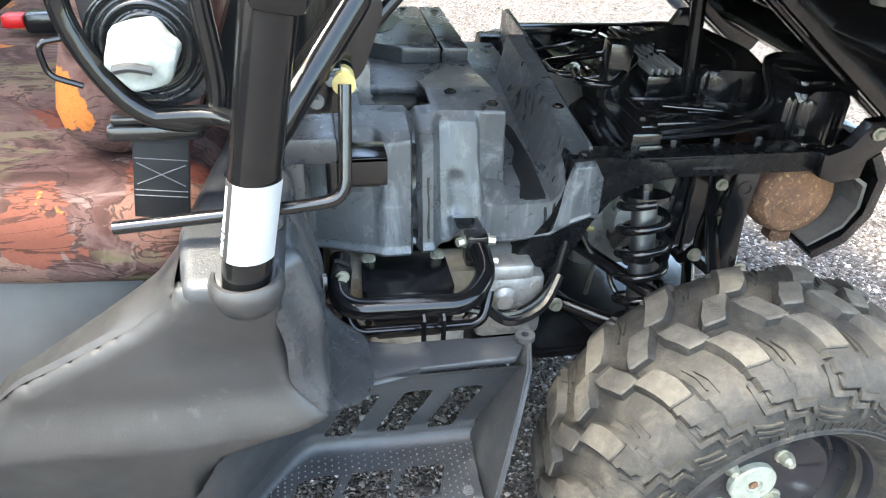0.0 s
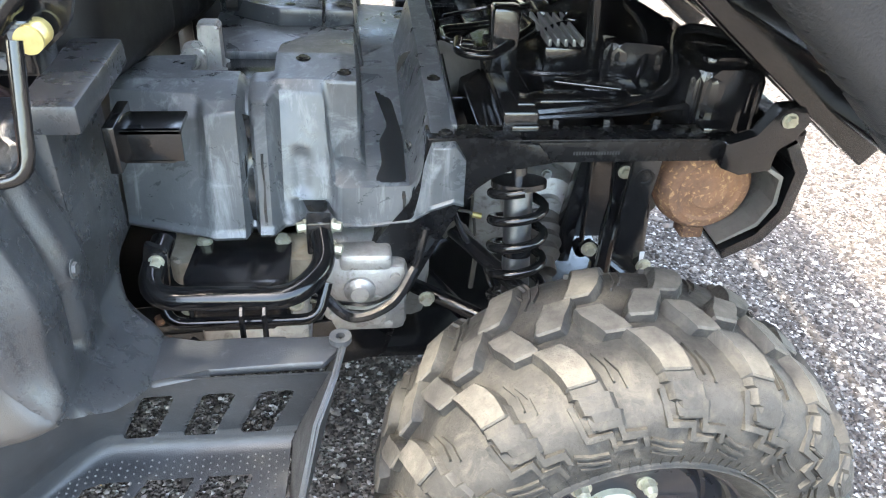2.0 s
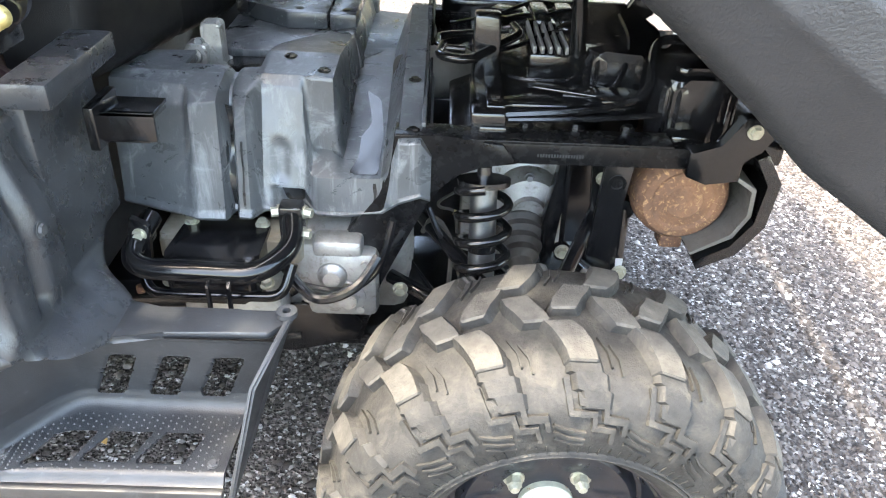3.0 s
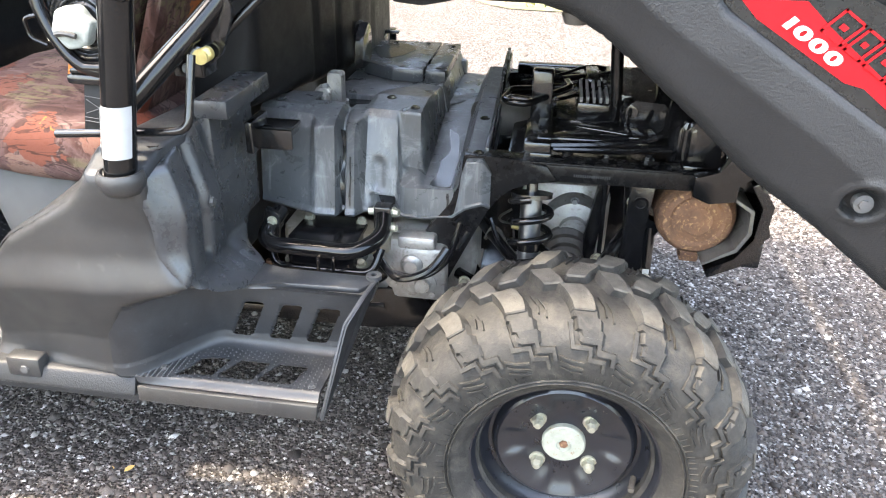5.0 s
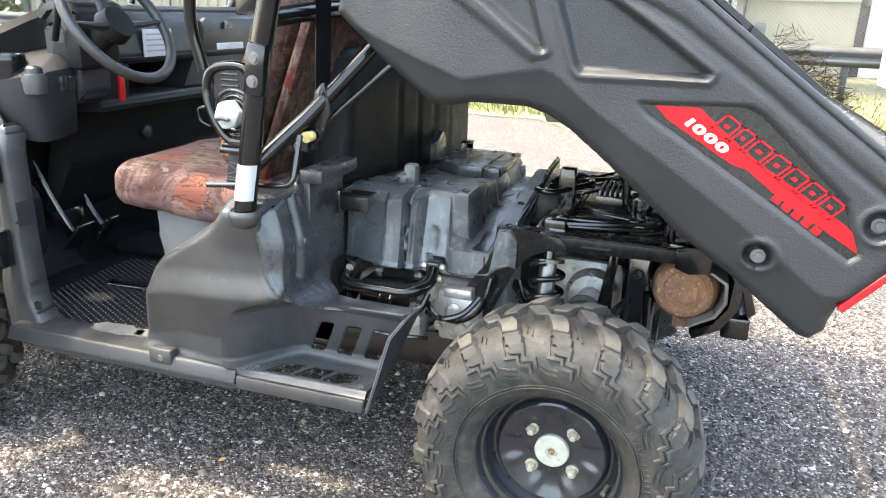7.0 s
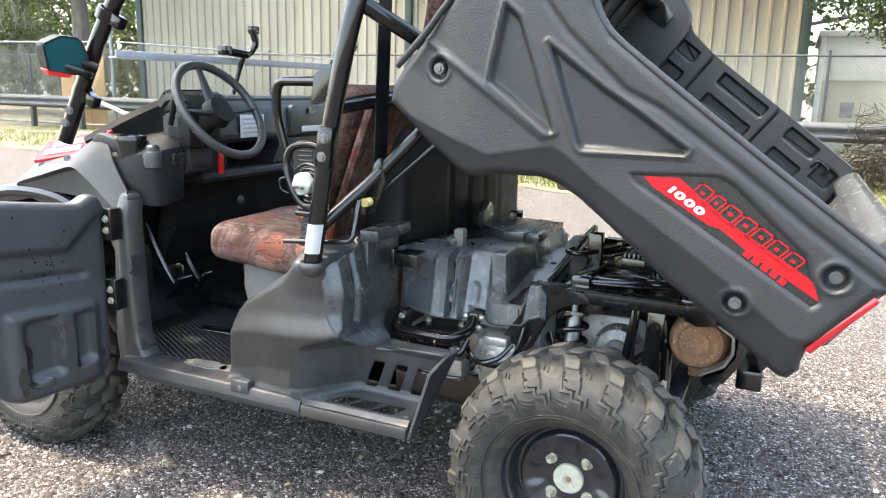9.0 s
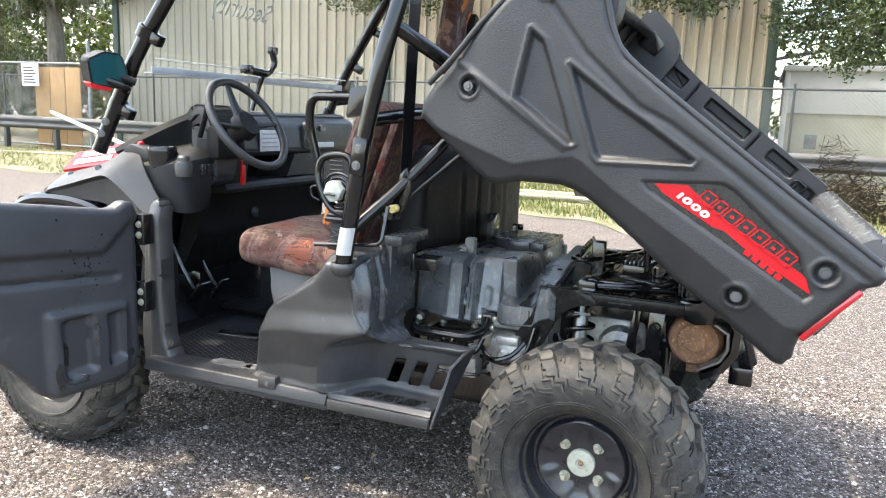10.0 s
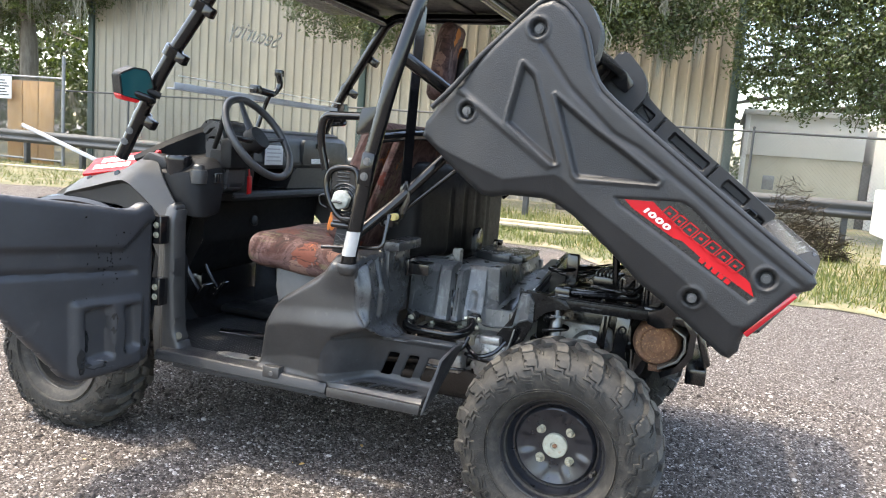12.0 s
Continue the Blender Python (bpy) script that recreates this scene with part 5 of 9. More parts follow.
for i in range(5):
    bm = bmesh.new()
    nut(bm, bedm @ Vector((-0.775, -0.63 + 0.03 * i, 0.36)), BX, 0.003, 0.003)
    part("rivet", bm, "galv", bed)
bm = bmesh.new()
prism(bm, rounded_poly([(0.155, 0.250), (0.160, 0.305), (0.182, 0.334), (0.206, 0.326), (0.236, 0.272), (0.240, 0.06), (0.200, 0.06), (0.195, 0.24)], 0.016, 6), "y", -0.712, 0.712, 0.012)
bmesh.ops.transform(bm, matrix=bedm, verts=bm.verts)
part("tailgate", bm, "smoke", bed, "grey-black rounded tailgate with a glossy top", 40)
bm = bmesh.new()
tube(bm, bends([bedm @ Vector(p) for p in ((0.055, 0.700, 0.25), (0.055, 0.700, 0.285), (0.105, 0.700, 0.285), (0.105, 0.700, 0.25))], 0.012), 0.006, 8)
part("tailgate_latch", bm, "tube_paint", bed)
# rubber stop under the bed edge
bm = bmesh.new()
lathe(bm, [(0.0, 0), (0.016, 0), (0.02, 0.012), (0.016, 0.03), (0.0, 0.03)], (-0.040, -0.70, 1.048), "z", 14)
part("rubber_stop", bm, "boot", bed)

# badge on each flank: dark film, red slash, number and unreadable lettering as bars
for side in (-1, 1):
    yb = -0.7735
    inner = [(0.128, 1.101), (0.300, 1.107), (0.332, 1.092), (0.480, 0.960), (0.519, 0.867), (0.505, 0.857), (0.146, 1.084)]
    slash = [(0.152, 1.100), (0.229, 1.101), (0.262, 1.072), (0.334, 1.016), (0.494, 0.916), (0.515, 0.896), (0.519, 0.869), (0.496, 0.883), (0.381, 0.953), (0.318, 1.000), (0.293, 1.006), (0.174, 1.078)]
    for name, poly, h, mat in (("badge_film", inner, 0.0, "decal_black"), ("badge_slash", slash, 0.0012, "decal_red")):
        bm = bmesh.new()
        prism(bm, [(u, v) for u, v in poly], "y", yb - h - 0.0012, yb - h + 0.004)
        part(name, bm if side < 0 else mirrored(bm), mat, bed)
    ux, uz = Vector((math.cos(radians(34)), 0, -math.sin(radians(34)))), Vector((math.sin(radians(34)), 0, math.cos(radians(34))))
    if side < 0:
        m = Matrix(((ux.x, uz.x, 0, 0.241), (0, 0, -1, yb - 0.004), (ux.z, uz.z, 0, 1.056), (0, 0, 0, 1)))
        for i, c in enumerate("1000"):
            bm = lettering(c, 0.033, 0.0012, 0.0014)
            bmesh.ops.translate(bm, vec=(0.0196 * (i - 1.5) + (0.0035 if c == "1" else 0), 0, 0), verts=bm.verts)
            bmesh.ops.transform(bm, matrix=m @ Matrix(((1.28, 0.16, 0, 0), (0, 0.66, 0, 0), (0, 0, 1, 0), (0, 0, 0, 1))), verts=bm.verts)
            part("badge_digit", bm, "white", bed, "white digit on the red slash")
    # outlined bars where the lettering stands
    for i in range(7):
        bm = bmesh.new()
        o = Vector((0.262, yb - 0.003, 1.082)) + ux * (0.0382 * i - (0.006 if i > 1 else 0))
        w, h = (0.034, 0.036) if i != 1 else (0.027, 0.036)
        t = 0.0034
        sl = uz + 0.18 * ux
        for s0, s1, t0, t1 in ((0, w, h / 2 - t, h / 2), (0, w, -h / 2, -h / 2 + t), (0, t, -h / 2, h / 2), (w - t, w, -h / 2, h / 2), (w * 0.36, w * 0.64, -t, t)):
            bar(bm, o, ux, sl, (0, -1, 0), s0, s1, t0, t1, 0.0012)
        part("badge_bar", bm if side < 0 else mirrored(bm), "decal_red", bed)
    for i in range(5):
        bm = bmesh.new()
        o = Vector((0.369, yb - 0.0016, 0.956)) + Vector((0.0178, 0, -0.0121)) * i
        bar(bm, o, ux, uz, (0, -1, 0), 0, 0.0155, -0.0065, 0.0065, 0.0012)
        part("badge_bar", bm if side < 0 else mirrored(bm), "decal_red", bed)

# -- main frame under the bed --
for side in (-1, 1):
    bm = bmesh.new()
    box(bm, (-0.20, side * 0.335 - 0.022, 0.677), (0.255, side * 0.335 + 0.022, 0.712), 0.0025)
    box(bm, (-0.15, side * 0.335 - 0.026, 0.712), (0.20, side * 0.335 + 0.026, 0.717), 0.001)
    part("frame_rail", bm, "rail_paint", car, "black painted steel frame rail")
    bm = bmesh.new()
    prism(bm, [(-0.225, 0.722), (-0.145, 0.721), (-0.06, 0.7105), (-0.035, 0.678), (-0.089, 0.674), (-0.125, 0.660), (-0.150, 0.640), (-0.173, 0.603), (-0.211, 0.522), (-0.247, 0.444), (-0.285, 0.31), (-0.42, 0.31), (-0.38, 0.412), (-0.317, 0.519), (-0.282, 0.572), (-0.247, 0.614), (-0.231, 0.654)], "y", side * 0.338 - 0.0235, side * 0.338 + 0.0235, 0.003)
    part("frame_gusset", bm, "rail_paint", car)
    bm = bmesh.new()
    prism(bm, [(0.222, 0.715), (0.268, 0.724), (0.292, 0.772), (0.330, 0.776), (0.346, 0.748), (0.328, 0.716), (0.302, 0.704), (0.306, 0.668), (0.255, 0.660), (0.222, 0.673)], "y", side * 0.362 - 0.012, side * 0.362 + 0.012, 0.003)
    part("hinge_bracket", bm, "frame", car)
    nuts("hinge_bolt", [(0.309, side * 0.375, 0.752)], (0, side, 0), 0.009, 0.010, "zinc", car)
    nuts("rail_bolt", [(0.252, side * 0.358, 0.690)], (0, side, 0), 0.006, 0.006, "frame", car)
    # Thin black strips on the plate, painting the shade of its slots.
    for px, pz, ln in ((-0.222, 0.53, 0.05), (-0.285, 0.405, 0.05)):
        bm = bmesh.new()
        m = Matrix.Translation((px, side * 0.3620, pz)) @ Matrix.Rotation(radians(-62), 4, "Y")
        box(bm, (-ln / 2, -0.001, -0.005), (ln / 2, 0.001, 0.005), 0.0008, m)
        part("slot_shade", bm, "wet", car)
    # upright plates behind the wheel
    bm = bmesh.new()
    prism(bm, [(0.105, 0.665), (0.155, 0.665), (0.185, 0.44), (0.125, 0.44)], "y", side * 0.235 - 0.01, side * 0.235 + 0.01, 0.003)
    prism(bm, [(0.035, 0.50), (0.06, 0.665), (0.085, 0.665), (0.065, 0.50), (0.06, 0.41), (0.04, 0.41)], "y", side * 0.225 - 0.012, side * 0.225 + 0.012, 0.003)
    part("upright_plate", bm, "frame", car)
    # lower A-arm and links
    bm = bmesh.new()
    tube(bm, [(-0.22, side * 0.20, 0.39), (-0.06, side * 0.50, 0.37)], 0.014, 10)
    tube(bm, [(0.13, side * 0.20, 0.39), (-0.02, side * 0.50, 0.37)], 0.014, 10)
    tube(bm, [(-0.20, side * 0.22, 0.52), (-0.05, side * 0.48, 0.49)], 0.013, 10)
    tube(bm, [(0.125, side * 0.24, 0.53), (0.02, side * 0.48, 0.49)], 0.013, 10)
    part("suspension_arm", bm, "frame", car)
    bm = bmesh.new()
    box(bm, (-0.07, side * 0.50 - 0.03, 0.30), (0.03, side * 0.50 + 0.03, 0.52), 0.015)
    cyl(bm, (0, side * 0.46, 0.325), (0, side * 0.66, 0.325), 0.045, n=16)
    part("hub_carrier", bm, "alloy", car)
    # damper with coil spring
    a, b = Vector((-0.085, side * 0.355, 0.670)), Vector((-0.080, side * 0.42, 0.40))
    bm = bmesh.new()
    cyl(bm, a.lerp(b, 0.10), a.lerp(b, 0.92), 0.0215, 0.022, 24)
    shock = part("damper", bm, "damper_metal", car, "bright metal damper tube")
    bm = bmesh.new()
    d = b - a
    u, w = frame_of(d)
    path = [a + d * (0.10 + 0.80 * t / 96) + 0.0400 * (math.cos(t * 2 * math.pi / 18.3) * u + math.sin(t * 2 * math.pi / 18.3) * w) for t in range(97)]
    tube(bm, path, 0.0078, 10)
    part("coil_spring", bm, "tube_paint", shock, "black coil spring")
    bm = bmesh.new()
    cyl(bm, a.lerp(b, 0.07), a.lerp(b, 0.10), 0.042, n=24)
    cyl(bm, a, a.lerp(b, 0.08), 0.012, n=10)
    part("spring_seat", bm, "frame", shock)
    bm = bmesh.new()
    cyl(bm, a.lerp(b, 0.90), a.lerp(b, 0.935), 0.045, n=24)
    part("spring_seat", bm, "frame", shock)
    bm = bmesh.new()
    cyl(bm, a.lerp(b, 0.42), a.lerp(b, 0.50), 0.0224, n=24)
    part("damper_label", bm, "dark_void", shock)
    # flat trailing link, round post with its paper tag, breather wire with a yellow clip
    bm = bmesh.new()
    lk = [Vector((0.163, side * 0.225, 0.655)), Vector((0.130, side * 0.232, 0.545)), Vector((0.118, side * 0.238, 0.470)), Vector((0.122, side * 0.238, 0.430))]
    tube(bm, spline(lk, 5), 0.021, 8, False, 0.35)
    link = part("trailing_link", bm, "frame", car, "black flat steel suspension link")
    bm = bmesh.new()
    cyl(bm, (0.168, side * 0.25, 0.548), (0.170, side * 0.265, 0.415), 0.0165, n=18)
    cyl(bm, (0.168, side * 0.235, 0.548), (0.168, side * 0.265, 0.548), 0.020, n=18)
    post = part("link_post", bm, "frame", link)
    bm = bmesh.new()
    bar(bm, (0.172, side * 0.2815, 0.425), (1, 0, 0), (0, 0, 1), (0, side, 0), -0.006, 0.008, 0.0, 0.034, 0.0008)
    part("paper_tag", bm, "white", post)
    bm = bmesh.new()
    tube(bm, spline([(-0.128, side * 0.235, 0.555), (-0.152, side * 0.232, 0.535), (-0.150, side * 0.230, 0.522), (-0.125, side * 0.228, 0.512), (-0.118, side * 0.232, 0.47)], 6), 0.0028, 8)
    wire_loop = part("breather_wire", bm, "boot", car, "thin breather wire with a yellow clip")
    bm = bmesh.new()
    cyl(bm, (-0.126, side * 0.230, 0.512), (-0.110, side * 0.230, 0.508), 0.0055, n=10)
    part("wire_clip", bm, "brass", wire_loop)
    # rubber boot of the half shaft
    bm = bmesh.new()
    p, q = Vector((0.0, side * 0.165, 0.475)), Vector((0.0, side * 0.30, 0.42))
    prof = [(0.050, 0.0), (0.054, 0.012), (0.047, 0.02), (0.052, 0.034), (0.043, 0.042), (0.047, 0.056), (0.038, 0.064), (0.041, 0.078), (0.032, 0.086), (0.034, 0.10), (0.022, 0.11), (0.022, 0.135)]
    lathe(bm, prof, (0, 0, 0), "z", 24)
    z = (q - p).normalized()
    bmesh.ops.transform(bm, matrix=Matrix.Translation(p) @ z.to_track_quat("Z", "Y").to_matrix().to_4x4(), verts=bm.verts)
    cyl(bm, q, (0.0, side * 0.50, 0.335), 0.012, n=10)
    part("drive_shaft_boot", bm, "boot", car, "ribbed brown-black rubber drive boot")
    # thin link rod
    bm = bmesh.new()
    cyl(bm, (0.068, side * 0.24, 0.65), (0.072, side * 0.25, 0.455), 0.005, n=8)
    lathe(bm, [(0.0, -0.012), (0.013, -0.012), (0.013, 0.012), (0.0, 0.012)], (0.072, side * 0.25, 0.45), "y", 14)
    part("sway_link", bm, "frame", car)
    nuts("arm_bolt", [(px, side * 0.246, pz) for px, pz in ((0.150, 0.462), (0.145, 0.52), (0.128, 0.60))], (0, side, 0), 0.009, 0.010, "zinc", car)

bm = bmesh.new()
for x, z in ((-0.12, 0.69), (-0.075, 0.705), (0.225, 0.70)):
    box(bm, (x - 0.022, -0.33, z - 0.02), (x + 0.022, 0.33, z + 0.02), 0.005)
part("cross_member", bm, "frame", car)
bm = bmesh.new()
box(bm, (-0.110, -0.325, 0.70), (-0.055, -0.16, 0.745), 0.006)
box(bm, (-0.105, -0.17, 0.72), (-0.06, -0.13, 0.85), 0.006)
part("bracket_post", bm, "frame", car)
# stamped rail mark
bm = bmesh.new()
for i in range(17):
    bar(bm, (-0.006 + 0.0043 * i, -0.3571, 0.690), (1, 0, 0), (0, 0, 1), (0, -1, 0), 0, 0.0026, 0, 0.0055, 0.0003)
part("stamped_bar", bm, "step_plastic", car)
# lower frame below the engine
for side in (-1, 1):
    bm = bmesh.new()
    tube(bm, bends([(-0.36, side * 0.345, 0.47), (-0.42, side * 0.36, 0.42), (-0.75, side * 0.36, 0.40), (-1.5, side * 0.34, 0.36)], 0.05), 0.024, 10)
    part("lower_rail", bm, "frame", car)
    bm = bmesh.new()
    prism(bm, [(-0.66, 0.40), (-0.42, 0.40), (-0.33, 0.41), (-0.28, 0.37), (-0.29, 0.33), (-0.40, 0.30), (-0.66, 0.30)], "y", side * 0.372 - 0.004, side * 0.372 + 0.004, 0.002)
    part("skid_plate", bm, "frame", car)
bm = bmesh.new()
box(bm, (-1.75, -0.32, 0.27), (0.20, 0.32, 0.295), 0.006)
part("belly_pan", bm, "dark_void", car)

# -- engine and gearcase --
bm = bmesh.new()
box(bm, (-0.62, -0.28, 0.32), (-0.20, 0.25, 0.60), 0.03)
box(bm, (-0.60, -0.36, 0.34), (-0.26, -0.27, 0.545), 0.03)
box(bm, (-0.12, -0.16, 0.36), (0.10, 0.16, 0.60), 0.04)
lathe(bm, [(0.0, 0), (0.014, 0), (0.017, 0.006), (0.024, 0.010), (0.026, 0.022), (0.040, 0.026), (0.046, 0.06)], (-0.325, -0.405, 0.478), "y", 28)
box(bm, (-0.395, -0.385, 0.44), (-0.285, -0.34, 0.535), 0.018)
box(bm, (-0.355, -0.395, 0.515), (-0.275, -0.35, 0.545), 0.008)
lathe(bm, [(0.0, 0), (0.016, 0), (0.018, 0.008), (0.030, 0.012), (0.030, 0.04)], (-0.300, -0.405, 0.435), "y", 20)
box(bm, (-0.56, -0.44, 0.40), (-0.40, -0.36, 0.47), 0.012)
box(bm, (-0.37, -0.39, 0.39), (-0.25, -0.34, 0.52), 0.015)
for px, pz, r in ((-0.30, 0.455, 0.022), (-0.365, 0.43, 0.016), (-0.27, 0.50, 0.016), (-0.28, 0.41, 0.014), (-0.44, 0.40, 0.014), (-0.52, 0.40, 0.014)):
    lathe(bm, [(0.0, -0.03), (r * 0.5, -0.03), (r * 0.55, -0.022), (r, -0.02), (r, 0.05)], (px, -0.365, pz), "y", 14)
engine = part("engine", bm, "alloy", car, "grimy cast alloy engine and gear case")
bm = bmesh.new()
prism(bm, rounded_poly([(-0.572, -0.472), (-0.425, -0.472), (-0.425, -0.340), (-0.562, -0.330)], 0.025), "z", 0.475, 0.553, 0.008)
part("engine_cover_plate", bm, "dark_void", engine, "black dusty cover plate")
nuts("cover_bolt", [(-0.553, -0.359, 0.553), (-0.438, -0.361, 0.553), (-0.568, -0.45, 0.50), (-0.418, -0.45, 0.50)], (0, -0.3, 1), 0.009, 0.011, "zinc", engine)
bm = bmesh.new()
prism(bm, rounded_poly([(-0.60, -0.40), (-0.37, -0.40), (-0.37, -0.29), (-0.60, -0.29)], 0.02), "z", 0.50, 0.545, 0.01)
part("gasket_plate", bm, "gasket", engine)
bm = bmesh.new()
tube(bm, spline([(-0.39, -0.44, 0.525), (-0.34, -0.47, 0.49), (-0.28, -0.46, 0.505), (-0.245, -0.43, 0.545)], 8), 0.008, 8)
tube(bm, spline([(-0.40, -0.40, 0.47), (-0.31, -0.41, 0.46), (-0.25, -0.40, 0.50), (-0.225, -0.385, 0.585)], 8), 0.007, 8)
tube(bm, spline([(-0.57, -0.46, 0.45), (-0.50, -0.50, 0.435), (-0.36, -0.50, 0.44)], 8), 0.006, 8)
part("engine_hose", bm, "dark_void", engine)
# tubular guard in front of the engine
bm = bmesh.new()
tube(bm, bends([(-0.600, -0.400, 0.585), (-0.612, -0.500, 0.558), (-0.415, -0.505, 0.556), (-0.372, -0.45, 0.570), (-0.382, -0.395, 0.600)], 0.055, 8), 0.0165, 14)
tube(bm, bends([(-0.600, -0.46, 0.55), (-0.590, -0.49, 0.505), (-0.385, -0.49, 0.505), (-0.372, -0.465, 0.55)], 0.03), 0.0085, 10)
for x in (-0.485, -0.455):
    tube(bm, [(x, -0.515, 0.552), (x, -0.525, 0.545), (x, -0.525, 0.500)], 0.004, 6)
guard = part("engine_guard", bm, "tube_paint", car, "glossy black tubular engine guard")
bm = bmesh.new()
box(bm, (-0.400, -0.412, 0.560), (-0.364, -0.380, 0.615), 0.004)
part("guard_bracket", bm, "frame", guard)
bm = bmesh.new()
prism(bm, rounded_poly([(-0.628, 0.535), (-0.590, 0.535), (-0.585, 0.600), (-0.612, 0.615)], 0.006), "y", -0.452, -0.442, 0.002)
box(bm, (-0.622, -0.45, 0.560), (-0.590, -0.415, 0.568), 0.001)
part("guard_bracket", bm, "frame", guard)
nuts("guard_bolt", [(-0.600, -0.452, 0.585), (-0.612, -0.452, 0.555)], (0, -1, 0), 0.008, 0.010, "zinc", guard)
for z in (0.580, 0.600):
    bm = bmesh.new()
    lathe(bm, [(0.006, -0.001), (0.009, -0.001), (0.009, 0.002), (0.006, 0.002)], (-0.382, -0.4135, z), "y", 12)
    part("guard_hole", bm, "dark_void", guard)
nuts("guard_bolt", [(-0.363, -0.395, 0.600), (-0.363, -0.420, 0.577)], (1, -0.3, 0), 0.008, 0.014, "zinc", guard)
nuts("guard_bolt", [(-0.400, -0.395, 0.600)], (-1, -0.3, 0), 0.008, 0.014, "zinc", guard)
# small coloured fittings
bm = bmesh.new()
cyl(bm, (-0.152, -0.28, 0.52), (-0.135, -0.30, 0.50), 0.008, n=8)
tube(bm, spline([(-0.18, -0.28, 0.50), (-0.165, -0.285, 0.53), (-0.15, -0.28, 0.52), (-0.13, -0.30, 0.49), (-0.13, -0.29, 0.40)], 6), 0.0045, 7)
part("brake_pipe", bm, "boot", car, "dark brake pipe with its fitting")
for p in ((-0.603, -0.48, 0.50), (-0.595, -0.49, 0.47)):
    bm = bmesh.new()
    lathe(bm, [(0.0, 0), (0.007, 0), (0.007, 0.010), (0.0, 0.012)], p, "z", 10)
    part("red_plug", bm, "rust", car)

# -- silencer --
bm = bmesh.new()
lathe(bm, [(0.0, -0.006), (0.030, -0.006), (0.036, -0.001), (0.050, 0.0), (0.056, -0.005), (0.068, -0.003), (0.076, 0.006), (0.080, 0.018), (0.0805, 0.03), (0.083, 0.034), (0.083, 0.040), (0.0805, 0.044), (0.0805, 0.42), (0.05, 0.45), (0.0, 0.45)], (0, 0, 0), "y", 48)
bmesh.ops.transform(bm, matrix=Matrix.Translation((0.256, -0.300, 0.592)), verts=bm.verts)
can = part("silencer", bm, "rust", car, "rusty round exhaust silencer end")
bm = bmesh.new()
box(bm, (0.235, -0.29, 0.490), (0.275, -0.25, 0.520), 0.005)
part("silencer_tab", bm, "rust", can)


def bent_strip(name, line, y0, y1, thick, mat, label=""):
    bm = bmesh.new()
    inner = [Vector((x, 0, z)) for x, z in line]
    outer = []
    for i, p in enumerate(inner):
        d = (inner[min(i + 1, len(inner) - 1)] - inner[max(i - 1, 0)]).normalized()
        outer.append(p + Vector((d.z, 0, -d.x)) * thick)
    prism(bm, [(p.x, p.z) for p in inner] + [(p.x, p.z) for p in outer[::-1]], "y", y0, y1, 0.0015)
    return part(name, bm, mat, can, label)


bent_strip("heat_shield", [(0.310, 0.665), (0.352, 0.640), (0.356, 0.590), (0.335, 0.548), (0.272, 0.512)], -0.345, -0.10, 0.007, "heat_shield", "grey bent heat shield")
bent_strip("shield_bracket", [(0.352, 0.705), (0.385, 0.655), (0.380, 0.575), (0.345, 0.520), (0.285, 0.488)], -0.352, 0.10, 0.020, "frame", "black bent steel bracket")
bm = bmesh.new()
box(bm, (0.22, -0.30, 0.66), (0.40, 0.30, 0.70), 0.006)
prism(bm, [(0.375, 0.64), (0.40, 0.64), (0.44, 0.52), (0.42, 0.50)], "y", -0.20, -0.14, 0.004)
prism(bm, [(0.375, 0.64), (0.40, 0.64), (0.44, 0.52), (0.42, 0.50)], "y", 0.14, 0.20, 0.004)
box(bm, (0.36, -0.20, 0.44), (0.43, 0.20, 0.50), 0.006)
part("hitch", bm, "frame", car)

# -- tray, wiring and boxes between the rails --
bm = bmesh.new()
prism(bm, [(-0.05, -0.27), (0.10, -0.25), (0.20, -0.22), (0.20, 0.25), (-0.05, 0.25)], "z", 0.705, 0.728, 0.006)
box(bm, (-0.05, -0.275, 0.72), (0.14, -0.262, 0.742), 0.004)
part("service_tray", bm, "dark_void", car)
bm = bmesh.new()
box(bm, (-0.005, -0.13, 0.72), (0.07, 0.03, 0.775), 0.005)
unit = part("control_unit", bm, "frame", car, "finned control unit")
for i in range(5):
    bm = bmesh.new()
    box(bm, (0.0 + 0.014 * i, -0.128, 0.775), (0.006 + 0.014 * i, 0.025, 0.788), 0.0015)
    part("fin", bm, "galv", unit)
bm = bmesh.new()
prism(bm, rounded_poly([(0.085, -0.17), (0.20, -0.20), (0.235, -0.05), (0.21, 0.12), (0.10, 0.12)], 0.03), "z", 0.70, 0.80, 0.02)
prism(bm, rounded_poly([(0.200, -0.300), (0.300, -0.300), (0.318, -0.25), (0.310, -0.12), (0.21, -0.12), (0.182, -0.25)], 0.03), "z", 0.68, 0.800, 0.022)
prism(bm, rounded_poly([(0.205, -0.28), (0.290, -0.28), (0.298, -0.17), (0.215, -0.16)], 0.025), "z", 0.795, 0.812, 0.008)
part("air_box", bm, "dark_void", car, "black moulded air box")
bm = bmesh.new()
tube(bm, bends([(-0.155, -0.14, 0.79), (-0.165, -0.20, 0.79), (-0.115, -0.22, 0.79), (-0.02, -0.10, 0.80), (-0.03, -0.05, 0.80)], 0.03), 0.0075, 10)
part("tie_hoop", bm, "tube_paint", car)
bm = bmesh.new()
